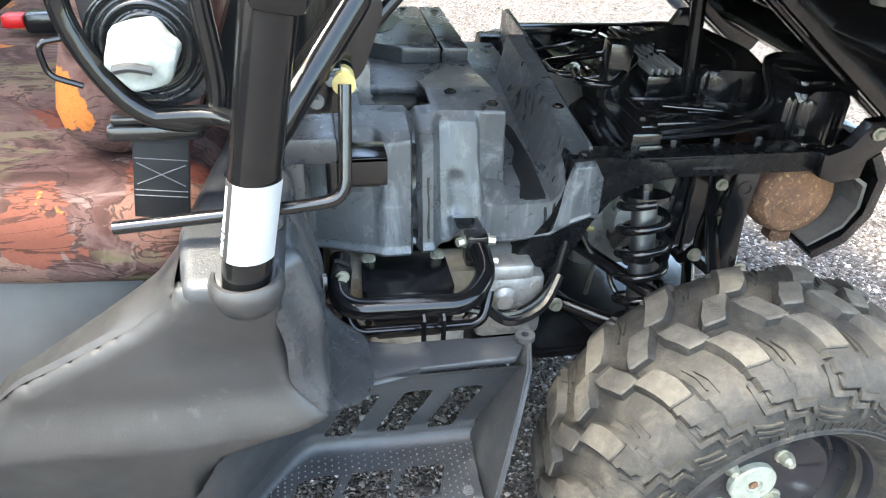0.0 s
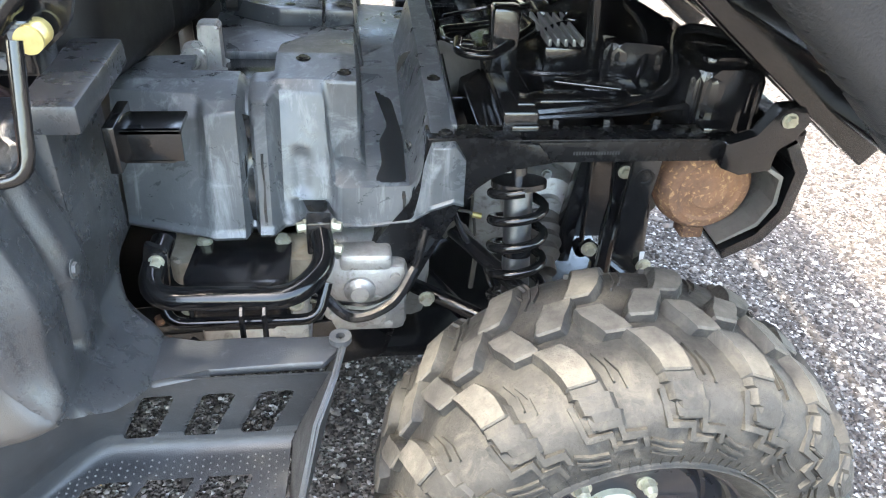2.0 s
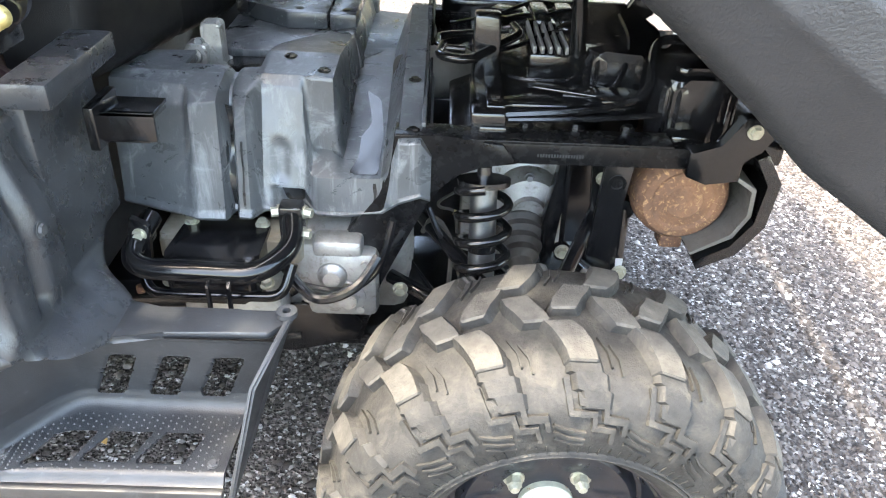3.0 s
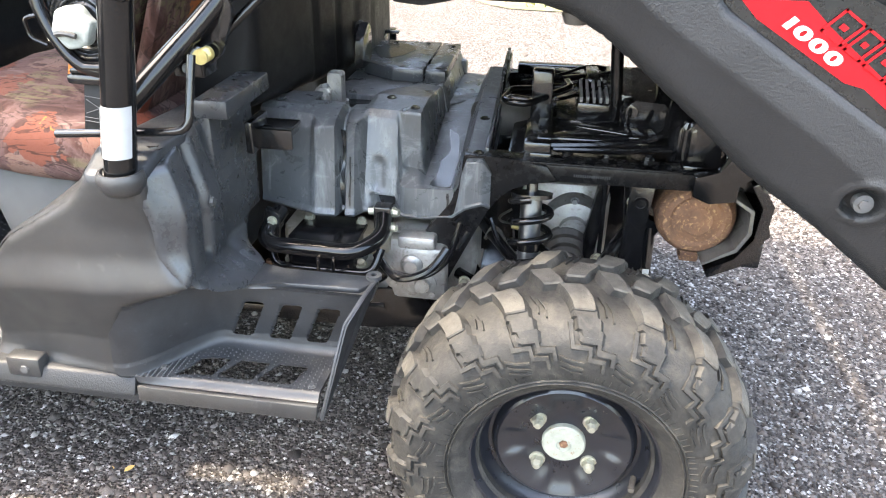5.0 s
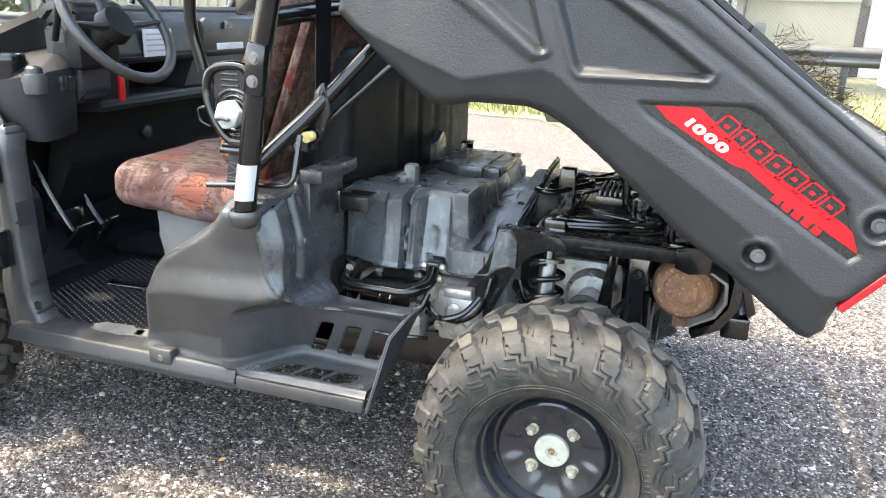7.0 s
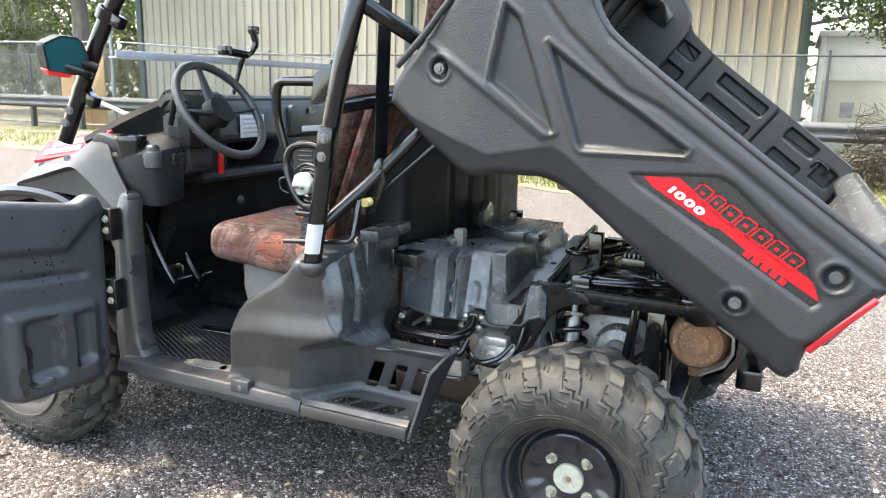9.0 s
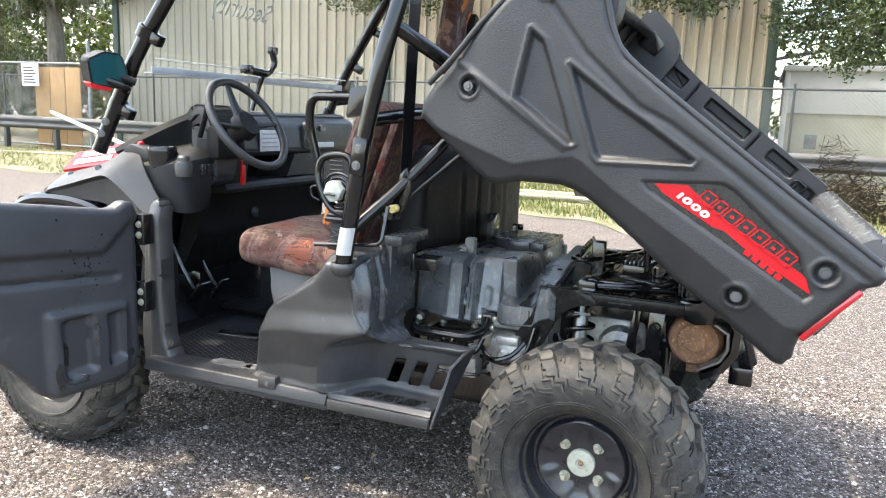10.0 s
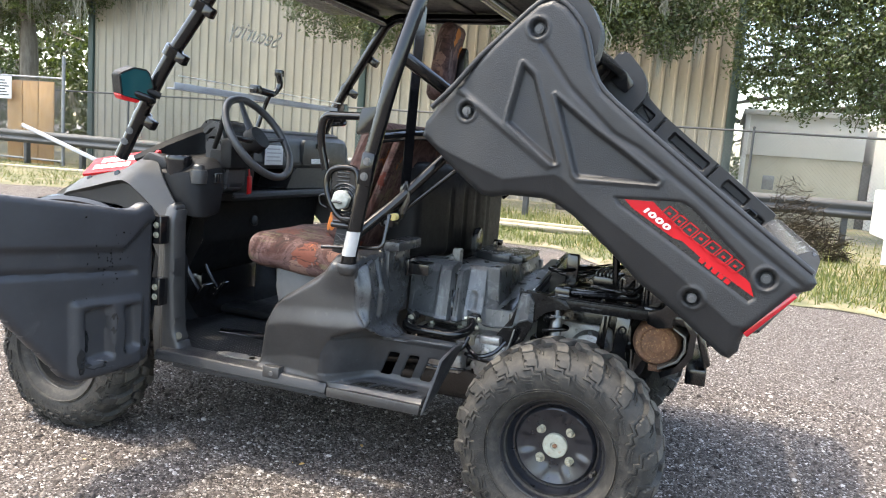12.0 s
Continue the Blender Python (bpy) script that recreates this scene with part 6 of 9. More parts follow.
tube(bm, spline([(-0.07, -0.29, 0.728), (0.05, -0.28, 0.735), (0.13, -0.265, 0.745), (0.175, -0.25, 0.765), (0.20, -0.18, 0.82), (0.28, -0.20, 0.82), (0.36, -0.25, 0.80)], 9), 0.008, 8)
tube(bm, spline([(-0.05, -0.30, 0.725), (0.08, -0.295, 0.73), (0.20, -0.28, 0.735)], 8), 0.005, 7)
tube(bm, spline([(0.05, -0.20, 0.73), (0.12, -0.22, 0.745), (0.16, -0.15, 0.80), (0.17, 0.0, 0.81)], 8), 0.005, 7)
tube(bm, spline([(-0.09, -0.10, 0.73), (0.0, -0.16, 0.74), (0.09, -0.15, 0.75), (0.12, -0.02, 0.80)], 8), 0.005, 7)
tube(bm, spline([(-0.18, 0.02, 0.72), (-0.05, 0.08, 0.76), (0.08, 0.10, 0.77)], 8), 0.010, 8)
part("wiring_harness", bm, "dark_void", car, "black corrugated wiring loom")
bm = bmesh.new()
cyl(bm, (0.083, -0.13, 0.715), (0.052, -0.13, 1.06), 0.0135, n=14)
lathe(bm, [(0.0, 0), (0.03, 0), (0.03, 0.012), (0.0135, 0.02), (0.0, 0.02)], (0.083, -0.13, 0.722), "z", 18)
part("lift_strut", bm, "tube_paint", car, "black gas strut holding the bed up")
bm = bmesh.new()
for p in ((0.10, -0.20, 0.73), (0.115, -0.18, 0.73)):
    lathe(bm, [(0.016, 0), (0.024, 0), (0.024, 0.012), (0.016, 0.012)], p, "z", 18, True)
part("grommet", bm, "dark_void", car)
bm = bmesh.new()
tube(bm, spline([(-0.215, -0.09, 0.70), (-0.165, -0.05, 0.705), (-0.125, 0.0, 0.685), (-0.11, 0.07, 0.64)], 8), 0.052, 20)
part("intake_duct", bm, "heat_shield", car, "pale grey plastic intake duct")

# folded plates, ribs and clips crowded between the rails
bm = bmesh.new()
box(bm, (-0.16, 0.315, 0.70), (0.26, 0.355, 0.745), 0.005)
part("far_rail", bm, "frame", car)
for k, (lo, hi, ang) in enumerate((((-0.045, -0.018, 0), (0.045, 0.018, 0.006), 24), ((-0.06, -0.012, 0), (0.06, 0.012, 0.005), -18), ((-0.03, -0.03, 0), (0.03, 0.03, 0.006), 8), ((-0.07, -0.009, 0), (0.07, 0.009, 0.008), 35), ((-0.05, -0.012, 0), (0.05, 0.012, 0.006), 62), ((-0.035, -0.02, 0), (0.035, 0.02, 0.010), -30))):
    cx, cy, cz = ((-0.02, -0.245, 0.735), (0.055, -0.215, 0.742), (0.125, -0.24, 0.745), (0.02, 0.10, 0.775), (0.085, 0.02, 0.785), (-0.02, 0.17, 0.76))[k]
    bm = bmesh.new()
    box(bm, lo, hi, 0.002, Matrix.Translation((cx, cy, cz)) @ Matrix.Rotation(radians(ang), 4, "Z"))
    part("tray_plate", bm, "frame", car)
for i in range(4):
    bm = bmesh.new()
    x = 0.005 + 0.042 * i
    prism(bm, rounded_poly([(-0.02, 0.735), (0.20, 0.735), (0.215, 0.765), (0.02, 0.785), (-0.025, 0.76)], 0.006), "x", x, x + 0.010, 0.002)
    part("tray_rib", bm, "frame", car)
for i in range(3):
    bm = bmesh.new()
    box(bm, (0.015 + 0.05 * i, 0.02, 0.772), (0.05 + 0.05 * i, 0.15, 0.792), 0.008)
    part("relay_cover", bm, "wet", car)
bm = bmesh.new()
tube(bm, bends([(-0.115, -0.06, 0.755), (-0.165, -0.05, 0.755), (-0.165, 0.02, 0.755), (-0.10, 0.04, 0.755), (-0.03, 0.04, 0.765)], 0.02), 0.007, 10)
part("tie_hoop", bm, "tube_paint", car)
bm = bmesh.new()
box(bm, (-0.085, -0.30, 0.715), (-0.055, 0.02, 0.748), 0.004)
part("bolted_strap", bm, "frame", car)
nuts("strap_bolt", [(-0.07, y, 0.748) for y in (-0.27, -0.12, -0.02)], (0, 0, 1), 0.008, 0.006, "frame", car)
nuts("rail_clip", [(x, -0.30, 0.715) for x in (-0.02, 0.06, 0.14)], (0, 0, 1), 0.009, 0.008, "frame", car)
for y0, z0, sx in ((-0.05, 0.74, 0.0), (0.06, 0.75, 0.03), (0.15, 0.74, -0.02)):
    bm = bmesh.new()
    tube(bm, spline([(-0.12 + sx, y0, z0), (-0.03 + sx, y0 - 0.03, z0 + 0.03), (0.06 + sx, y0 + 0.02, z0 + 0.045), (0.17 + sx, y0 - 0.02, z0 + 0.03)], 8), 0.0042, 7)
    part("cable", bm, "dark_void", car)
# bracing under the rail beside the silencer
for side in (-1, 1):
    bm = bmesh.new()
    prism(bm, [(0.115, 0.668), (0.165, 0.668), (0.150, 0.56), (0.165, 0.43), (0.130, 0.415), (0.105, 0.44)], "y", side * 0.300 - 0.006, side * 0.300 + 0.006, 0.003)
    part("side_plate", bm, "frame", car)
    bm = bmesh.new()
    lathe(bm, [(0.010, -0.001), (0.0155, -0.001), (0.0155, 0.002), (0.010, 0.002)], (0.138, side * 0.3065 - (0.001 if side < 0 else -0.001), 0.622), "y", 20, True)
    part("plate_hole", bm, "frame", car)
    bm = bmesh.new()
    cyl(bm, (0.06, side * 0.30, 0.49), (0.175, side * 0.335, 0.40), 0.014, n=12)
    part("trailing_link", bm, "frame", car)
    bm = bmesh.new()
    tube(bm, bends([(-0.235, side * 0.31, 0.425), (-0.10, side * 0.40, 0.405), (-0.04, side * 0.45, 0.395)], 0.03), 0.013, 10)
    part("lower_link", bm, "tube_paint", car)
    nuts("link_bolt", [(0.062, side * 0.315, 0.492), (0.168, side * 0.31, 0.45), (-0.215, side * 0.355, 0.43)], (0, side, 0), 0.010, 0.012, "zinc", car)

# added dark sheets behind the dampers, standing for shade and hiding the ground
for side in (-1, 1):
    bm = bmesh.new()
    prism(bm, [(-0.25, 0.40), (-0.20, 0.69), (0.20, 0.69), (0.21, 0.50), (0.16, 0.40)], "y", side * 0.135 - 0.004, side * 0.135 + 0.004, 0.002)
    part("dark_backing", bm, "dark_void", car)
    bm = bmesh.new()
    lathe(bm, [(0.0, -0.045), (0.030, -0.045), (0.034, -0.035), (0.062, -0.028), (0.070, -0.015), (0.074, 0.0), (0.074, 0.03), (0.0, 0.03)], (0, 0, 0), "y", 28)
    if side > 0:
        bmesh.ops.transform(bm, matrix=Matrix.Diagonal((1, -1, 1, 1)), verts=bm.verts)
    bmesh.ops.transform(bm, matrix=Matrix.Translation((0.012, side * 0.165, 0.50)), verts=bm.verts)
    part("gear_case_cover", bm, "alloy", car, "ribbed alloy gear case cover")
    nuts("case_bolt", [(0.012 + 0.066 * math.cos(a), side * 0.185, 0.50 + 0.066 * math.sin(a)) for a in (0.5, 1.6, 2.7, 3.8)], (0, side, 0), 0.007, 0.010, "galv", car)
    # brake hose and its clip
    bm = bmesh.new()
    tube(bm, spline([(-0.17, side * 0.30, 0.56), (-0.15, side * 0.32, 0.52), (-0.125, side * 0.345, 0.50), (-0.11, side * 0.37, 0.46), (-0.07, side * 0.44, 0.43)], 8), 0.005, 8)
    part("brake_hose", bm, "dark_void", car)

# -- side panel with the step --
SKIN = [(-1.080, 0.385), (-1.056, 0.470), (-1.033, 0.545), (-1.008, 0.608), (-0.970, 0.650), (-0.912, 0.686), (-0.828, 0.738), (-0.795, 0.768), (-0.778, 0.792), (-0.766, 0.800), (-0.684, 0.800), (-0.675, 0.788),
        (-0.676, 0.757), (-0.674, 0.700), (-0.664, 0.651), (-0.634, 0.602), (-0.660, 0.584), (-0.703, 0.570), (-0.752, 0.546), (-0.784, 0.486), (-0.798, 0.425), (-0.775, 0.372)]


def skin(U, V, D):
    ridge = np.interp(U, [-1.06, -0.92, -0.80, -0.70, -0.634], [0.542, 0.572, 0.580, 0.588, 0.602])
    up = V - ridge
    y0 = -0.772 + 0.030 * smooth((-0.80 - U) / 0.25)
    top = y0 + 0.013 * smooth(up / 0.07) - 0.020 * smooth((up - 0.10) / 0.10) * smooth((U + 0.84) / 0.10)
    y = np.where(up > 0, top, y0 + 0.34 * np.clip(-up, 0, 0.12))
    y = y + (-0.738 - y) * smooth((0.40 - V) / 0.03)
    e = np.clip(1 + D / 0.014, 0, 1)
    return U, y + 0.014 * 0.7 * e * e, V


def rear_wall(U, V, D):
    """U: y, V: z; faces the rear."""
    x = -0.630 - 0.030 * smooth((V - 0.70) / 0.13) + 0.062 * smooth((0.605 - V) / 0.055) * smooth((-0.50 - U) / 0.08)
    x = x - 0.030 * smooth((-0.715 - U) / 0.05) * smooth((V - 0.60) / 0.07)
    x = x - 0.010 * smooth((U + 0.600) / 0.008) * smooth((V - 0.585) / 0.02)
    for g, w, d in ((-0.662, 0.024, 0.015), (-0.735, 0.012, -0.006)):
        x = x - d * smooth(1 - np.abs(U - g + 0.10 * (0.70 - V)) / w) * smooth((V - 0.607) / 0.02) * smooth((0.84 - V) / 0.02)
    e = np.clip(1 + D / 0.010, 0, 1)
    return x - 0.010 * 0.7 * e * e, U, V


def step_y(x):
    return -0.606 - 0.140 * smooth((-0.650 - x) / 0.150)


def step_shell(U, V, D):
    """U: x; V: down the slotted wall and then out over the tread."""
    yb = step_y(U)
    yw, zw = yb - 0.032 * np.clip(1 - V / 0.13, -0.2, 1.3), 0.552 - V
    yf, zf = yb + (-0.740 - yb) * (V - 0.165) / 0.13, 0.387 + 0.0 * V
    t = np.clip((V - 0.140) / 0.05, 0, 1)
    y = np.where(V < 0.165, yw, yf)
    z = np.where(V < 0.165, zw, zf)
    bend = (t > 0) & (t < 1)
    y1 = yb + (-0.740 - yb) * 0.025 / 0.13
    y = np.where(bend, (1 - t) ** 2 * yb + 2 * t * (1 - t) * yb + t * t * y1, y)
    z = np.where(bend, (1 - t) ** 2 * 0.412 + 2 * t * (1 - t) * 0.387 + t * t * 0.387, z)
    y = y - 0.010 * smooth((0.014 - V) / 0.012)
    z = z - 0.014 * smooth((V - 0.282) / 0.012)
    return U, y, z


STEP = [(-0.772, 0.295), (-0.800, 0.215), (-0.812, 0.140), (-0.795, 0.060), (-0.758, 0.000), (-0.705, -0.026), (-0.648, -0.046), (-0.604, -0.014), (-0.575, 0.0), (-0.362, 0.0), (-0.425, 0.165), (-0.430, 0.295)]
SLOTS = [rounded_poly([(a, 0.143), (a + 0.043, 0.143), (b + 0.041, 0.050), (b, 0.050)], 0.008) for a, b in ((-0.643, -0.600), (-0.567, -0.526), (-0.493, -0.453))]
TREAD_SLOTS = [rounded_poly([(-0.680 + 0.076 * k, 0.216), (-0.622 + 0.076 * k, 0.216), (-0.640 + 0.076 * k, 0.270), (-0.708 + 0.076 * k, 0.270)], 0.004) for k in range(3)]


for side in (-1, 1):
    flip = (lambda b: b) if side < 0 else mirrored
    panel = part("side_panel", flip(relief(SKIN, skin, 0.0065, (0, 0.012, 0))), "plastic", car, "satin black moulded body side below the seat", 60)
    part("rear_wall", flip(relief([(-0.762, 0.605), (-0.766, 0.70), (-0.770, 0.795), (-0.70, 0.812), (-0.60, 0.832), (-0.58, 0.850), (-0.37, 0.855), (-0.368, 0.80), (-0.415, 0.62), (-0.50, 0.585), (-0.53, 0.552), (-0.655, 0.550), (-0.715, 0.572)], rear_wall, 0.006, (-0.008, 0, 0))), "dusty_plastic", panel, "dusty black moulded wall", 60)
    part("foot_step", flip(relief(STEP, step_shell, 0.0045, (0, 0.006, -0.006), SLOTS + TREAD_SLOTS)), "step_plastic", panel, "moulded black foot step with slotted back", 60)
    # studs
    bm = bmesh.new()
    for i in range(40):
        for j in range(10):
            x, v = -0.775 + 0.0095 * i, 0.184 + 0.0102 * j + (0.0045 if i % 2 else 0)
            ok = distances(STEP, np.array([[x]]), np.array([[v]]))[0][0, 0] < -0.006
            for s in TREAD_SLOTS:
                ok = ok and distances(s, np.array([[x]]), np.array([[v]]))[0][0, 0] > 0.003
            if ok:
                _, yy, zz = (float(np.asarray(q).reshape(-1)[0]) for q in step_shell(np.array([[x]]), np.array([[v]]), None))
                q = [bm.verts.new((x + a * 0.0017, yy + b * 0.0017, zz)) for a, b in ((1, 0), (0, 1), (-1, 0), (0, -1))]
                t = bm.verts.new((x, yy, zz + 0.0025))
                for k in range(4):
                    bm.faces.new((q[k], q[(k + 1) % 4], t))
    tagged(part("grip_studs", flip(bm), "stamp", panel), kind="stuff")
    # apron under the tread, end fin, ledge and tab
    bm = bmesh.new()
    prism(bm, [(-0.772, 0.338), (-0.432, 0.338), (-0.428, 0.372), (-0.772, 0.372)], "y", -0.750, -0.737, 0.004)
    part("step_apron", flip(bm), "plastic", panel)
    bm = bmesh.new()
    q = [Vector(p) for p in ((-0.350, -0.600, 0.570), (-0.364, -0.660, 0.558), (-0.388, -0.706, 0.524), (-0.427, -0.750, 0.340), (-0.425, -0.604, 0.388), (-0.360, -0.606, 0.540))]
    n1 = (q[1] - q[0]).cross(q[4] - q[0]).normalized() * 0.008
    a, b = [bm.verts.new(p) for p in q], [bm.verts.new(p + n1) for p in q]
    fs = [bm.faces.new(a[::-1]), bm.faces.new(b)] + [bm.faces.new((a[i], a[(i + 1) % 6], b[(i + 1) % 6], b[i])) for i in range(6)]
    bmesh.ops.bevel(bm, geom=list({e for f in fs for e in f.edges}), offset=0.003, segments=2, affect="EDGES")
    part("step_end", flip(bm), "step_plastic", panel)
    bm = bmesh.new()
    prism(bm, [(-0.612, -0.668), (-0.573, -0.652), (-0.51, -0.641), (-0.374, -0.638), (-0.346, -0.600), (-0.36, -0.586), (-0.53, -0.592), (-0.575, -0.572), (-0.600, -0.60)], "z", 0.546, 0.557, 0.004)
    part("step_ledge", flip(bm), "step_plastic", panel)
    bm = relief(rounded_poly([(-0.548, -0.606), (-0.517, -0.566), (-0.422, -0.566), (-0.392, -0.606)], 0.01), lambda U, V, D: (U, V, 0.540 + 0.012 * smooth((-0.585 - V) / 0.02)), 0.004, (0, 0, -0.006),
                [rounded_poly([(x - 0.013, -0.586), (x + 0.013, -0.586), (x + 0.013, -0.575), (x - 0.013, -0.575)], 0.004) for x in (-0.502, -0.435)])
    part("step_tab", flip(bm), "step_plastic", panel)
    bm = bmesh.new()
    lathe(bm, [(0.006, -0.004), (0.014, -0.004), (0.014, 0.004), (0.006, 0.004)], (-0.354, -0.604, 0.566), "z", 18, True)
    part("tab_eye", flip(bm), "step_plastic", panel)
    for p, w, r in (((-0.469, -0.580, 0.540), (0, 0, 1), 0.006), ((-0.632, -0.638, 0.707), (1, 0, 0), 0.008), ((-0.993, -0.745, 0.380), (0, -1, 0), 0.009), ((-0.735, -0.706, 0.387), (0, 0, 1), 0.006), ((-0.448, -0.712, 0.387), (0, 0, 1), 0.006)):
        bm = bmesh.new()
        nut(bm, p, w, r, 0.005)
        part("panel_screw", flip(bm), "stamp", panel)
    # top deck round the pillar and the box cap behind it
    bm = bmesh.new()
    def deck(U, V, D):
        e = np.clip(1 + D / 0.012, 0, 1)
        return U, V, 0.803 + 0.027 * smooth((V + 0.795) / 0.10) - 0.005 * e * e

    part("top_deck", flip(relief(rounded_poly([(-0.768, -0.780), (-0.684, -0.783), (-0.672, -0.770), (-0.668, -0.70), (-0.655, -0.46), (-0.74, -0.46), (-0.775, -0.715)], 0.012), deck, 0.0045, (0, 0, -0.012))), "step_plastic", panel, "", 60)
    bm = bmesh.new()
    lathe(bm, [(0.0275, 0.790), (0.0280, 0.804), (0.0300, 0.8095), (0.0340, 0.8095), (0.0370, 0.804), (0.0375, 0.796), (0.0350, 0.786), (0.0280, 0.774), (0.0150, 0.768)], (-0.7075, -0.770, 0), "z", 40)
    part("pillar_socket", flip(bm), "plastic", panel, "", 60)
    bm = bmesh.new()
    outer = [(x, float(skin(np.array([[x]]), np.array([[z]]), np.array([[0.0]]))[1][0, 0]), z) for x, z in SKIN[3:9]]
    inner = [(-0.985, -0.690, 0.642), (-0.950, -0.692, 0.666), (-0.890, -0.695, 0.708), (-0.812, -0.702, 0.768), (-0.788, -0.706, 0.796), (-0.770, -0.712, 0.822)]
    strips(bm, [outer, [tuple(Vector(a).lerp(Vector(b), 0.12) + Vector((0, 0, 0.005))) for a, b in zip(outer, inner)], [tuple(Vector(a).lerp(Vector(b), 0.9) + Vector((0, 0, 0.003))) for a, b in zip(outer, inner)], inner, [(a, b + 0.004, c - 0.05) for a, b, c in inner]], 4, 0.004)
    part("panel_shelf", flip(bm), "plastic", panel, "", 30)
    bm = bmesh.new()
    box(bm, (-0.668, -0.592, 0.838), (-0.606, -0.385, 0.872), 0.006)
    box(bm, (-0.672, -0.580, 0.60), (-0.645, -0.39, 0.845), 0.006)
    part("box_cap", flip(bm), "dusty_plastic", panel)
    bm = bmesh.new()
    nut(bm, (-0.684, -0.706, 0.8245), (0, 0, 1), 0.011, 0.004)
    part("push_rivet", flip(bm), "dark_void", panel)
    # sill
    bm = bmesh.new()
    prism(bm, [(-0.752, 0.348), (-0.737, 0.383), (-0.645, 0.386), (-0.635, 0.362), (-0.705, 0.330)], "x", -1.50, -0.777, 0.006)
    prism(bm, [(-0.740, 0.328), (-0.740, 0.344), (-0.65, 0.348), (-0.65, 0.328)], "x", -1.42, -0.777, 0.003)
    sill = part("sill", flip(bm), "bed_plastic", car, "black door sill rail")
    bm = bmesh.new()
    box(bm, (-1.030, -0.747, 0.360), (-0.962, -0.715, 0.404), 0.006)
    part("sill_clamp", flip(bm), "plastic", sill)
    # bracket on the wall
    bm = bmesh.new()
    box(bm, (-0.618, -0.50, 0.745), (-0.604, -0.42, 0.805), 0.002)
    bracket = part("wall_bracket", flip(bm), "frame", car, "black folded steel bracket")
    for lo, hi in (((-0.612, -0.482, 0.787), (-0.535, -0.425, 0.793)), ((-0.612, -0.482, 0.752), (-0.535, -0.475, 0.793)), ((-0.612, -0.482, 0.750), (-0.545, -0.45, 0.755))):
        bm = bmesh.new()
        box(bm, lo, hi, 0.001)
        part("bracket_flange", flip(bm), "frame", bracket)

# -- stained moulded cover over the engine --
SHROUD = {   # across: section from the foot of the face, over its lip, back along the top, as (y, z)
    -0.655: ((-0.355, 0.590), (-0.335, 0.752), (-0.322, 0.780), (-0.300, 0.786), (-0.220, 0.788), (-0.120, 0.770)),
    -0.540: ((-0.390, 0.586), (-0.350, 0.749), (-0.330, 0.776), (-0.300, 0.786), (-0.210, 0.788), (-0.120, 0.765)),
    -0.530: ((-0.394, 0.584), (-0.364, 0.757), (-0.346, 0.771), (-0.300, 0.786), (-0.210, 0.788), (-0.120, 0.765)),
    -0.485: ((-0.390, 0.582), (-0.366, 0.765), (-0.348, 0.775), (-0.300, 0.785), (-0.210, 0.786), (-0.120, 0.764)),
    -0.479: ((-0.360, 0.582), (-0.326, 0.748), (-0.316, 0.762), (-0.296, 0.774), (-0.210, 0.776), (-0.120, 0.760)),
    -0.473: ((-0.360, 0.582), (-0.326, 0.746), (-0.316, 0.760), (-0.292, 0.772), (-0.210, 0.776), (-0.120, 0.760)),
    -0.469: ((-0.384, 0.582), (-0.346, 0.748), (-0.328, 0.764), (-0.290, 0.778), (-0.205, 0.784), (-0.110, 0.766)),
    -0.448: ((-0.384, 0.582), (-0.352, 0.752), (-0.328, 0.766), (-0.290, 0.778), (-0.200, 0.786), (-0.110, 0.768)),
    -0.432: ((-0.362, 0.585), (-0.318, 0.720), (-0.300, 0.770), (-0.288, 0.782), (-0.200, 0.788), (-0.100, 0.770)),
    -0.370: ((-0.352, 0.585), (-0.318, 0.700), (-0.303, 0.765), (-0.293, 0.782), (-0.200, 0.788), (-0.030, 0.768)),
    -0.360: ((-0.353, 0.581), (-0.342, 0.637), (-0.308, 0.668), (-0.296, 0.782), (-0.200, 0.788), (-0.020, 0.766)),
    -0.348: ((-0.357, 0.577), (-0.350, 0.637), (-0.301, 0.664), (-0.297, 0.782), (-0.200, 0.788), (-0.020, 0.765)),
    -0.320: ((-0.357, 0.576), (-0.350, 0.637), (-0.300, 0.658), (-0.297, 0.780), (-0.200, 0.785), (-0.020, 0.762)),
    -0.311: ((-0.357, 0.576), (-0.350, 0.637), (-0.300, 0.648), (-0.220, 0.660), (-0.080, 0.690), (0.060, 0.712)),
    -0.246: ((-0.360, 0.585), (-0.352, 0.640), (-0.300, 0.648), (-0.220, 0.662), (-0.080, 0.692), (0.060, 0.714)),
    -0.233: ((-0.366, 0.598), (-0.358, 0.662), (-0.325, 0.686), (-0.240, 0.702), (-0.080, 0.735), (0.080, 0.755)),
    -0.219: ((-0.374, 0.612), (-0.372, 0.710), (-0.350, 0.721), (-0.260, 0.737), (-0.080, 0.768), (0.110, 0.785)),
    -0.184: ((-0.376, 0.626), (-0.375, 0.713), (-0.350, 0.721), (-0.260, 0.737), (-0.080, 0.768), (0.110, 0.785)),
    -0.168: ((-0.370, 0.618), (-0.368, 0.688), (-0.350, 0.690), (-0.260, 0.700), (-0.080, 0.725), (0.110, 0.740)),
}
WAY = (0.0, 0.17, 0.205, 0.30, 0.42, 0.56)       # how far along the section each of its points stands
SX = sorted(SHROUD)


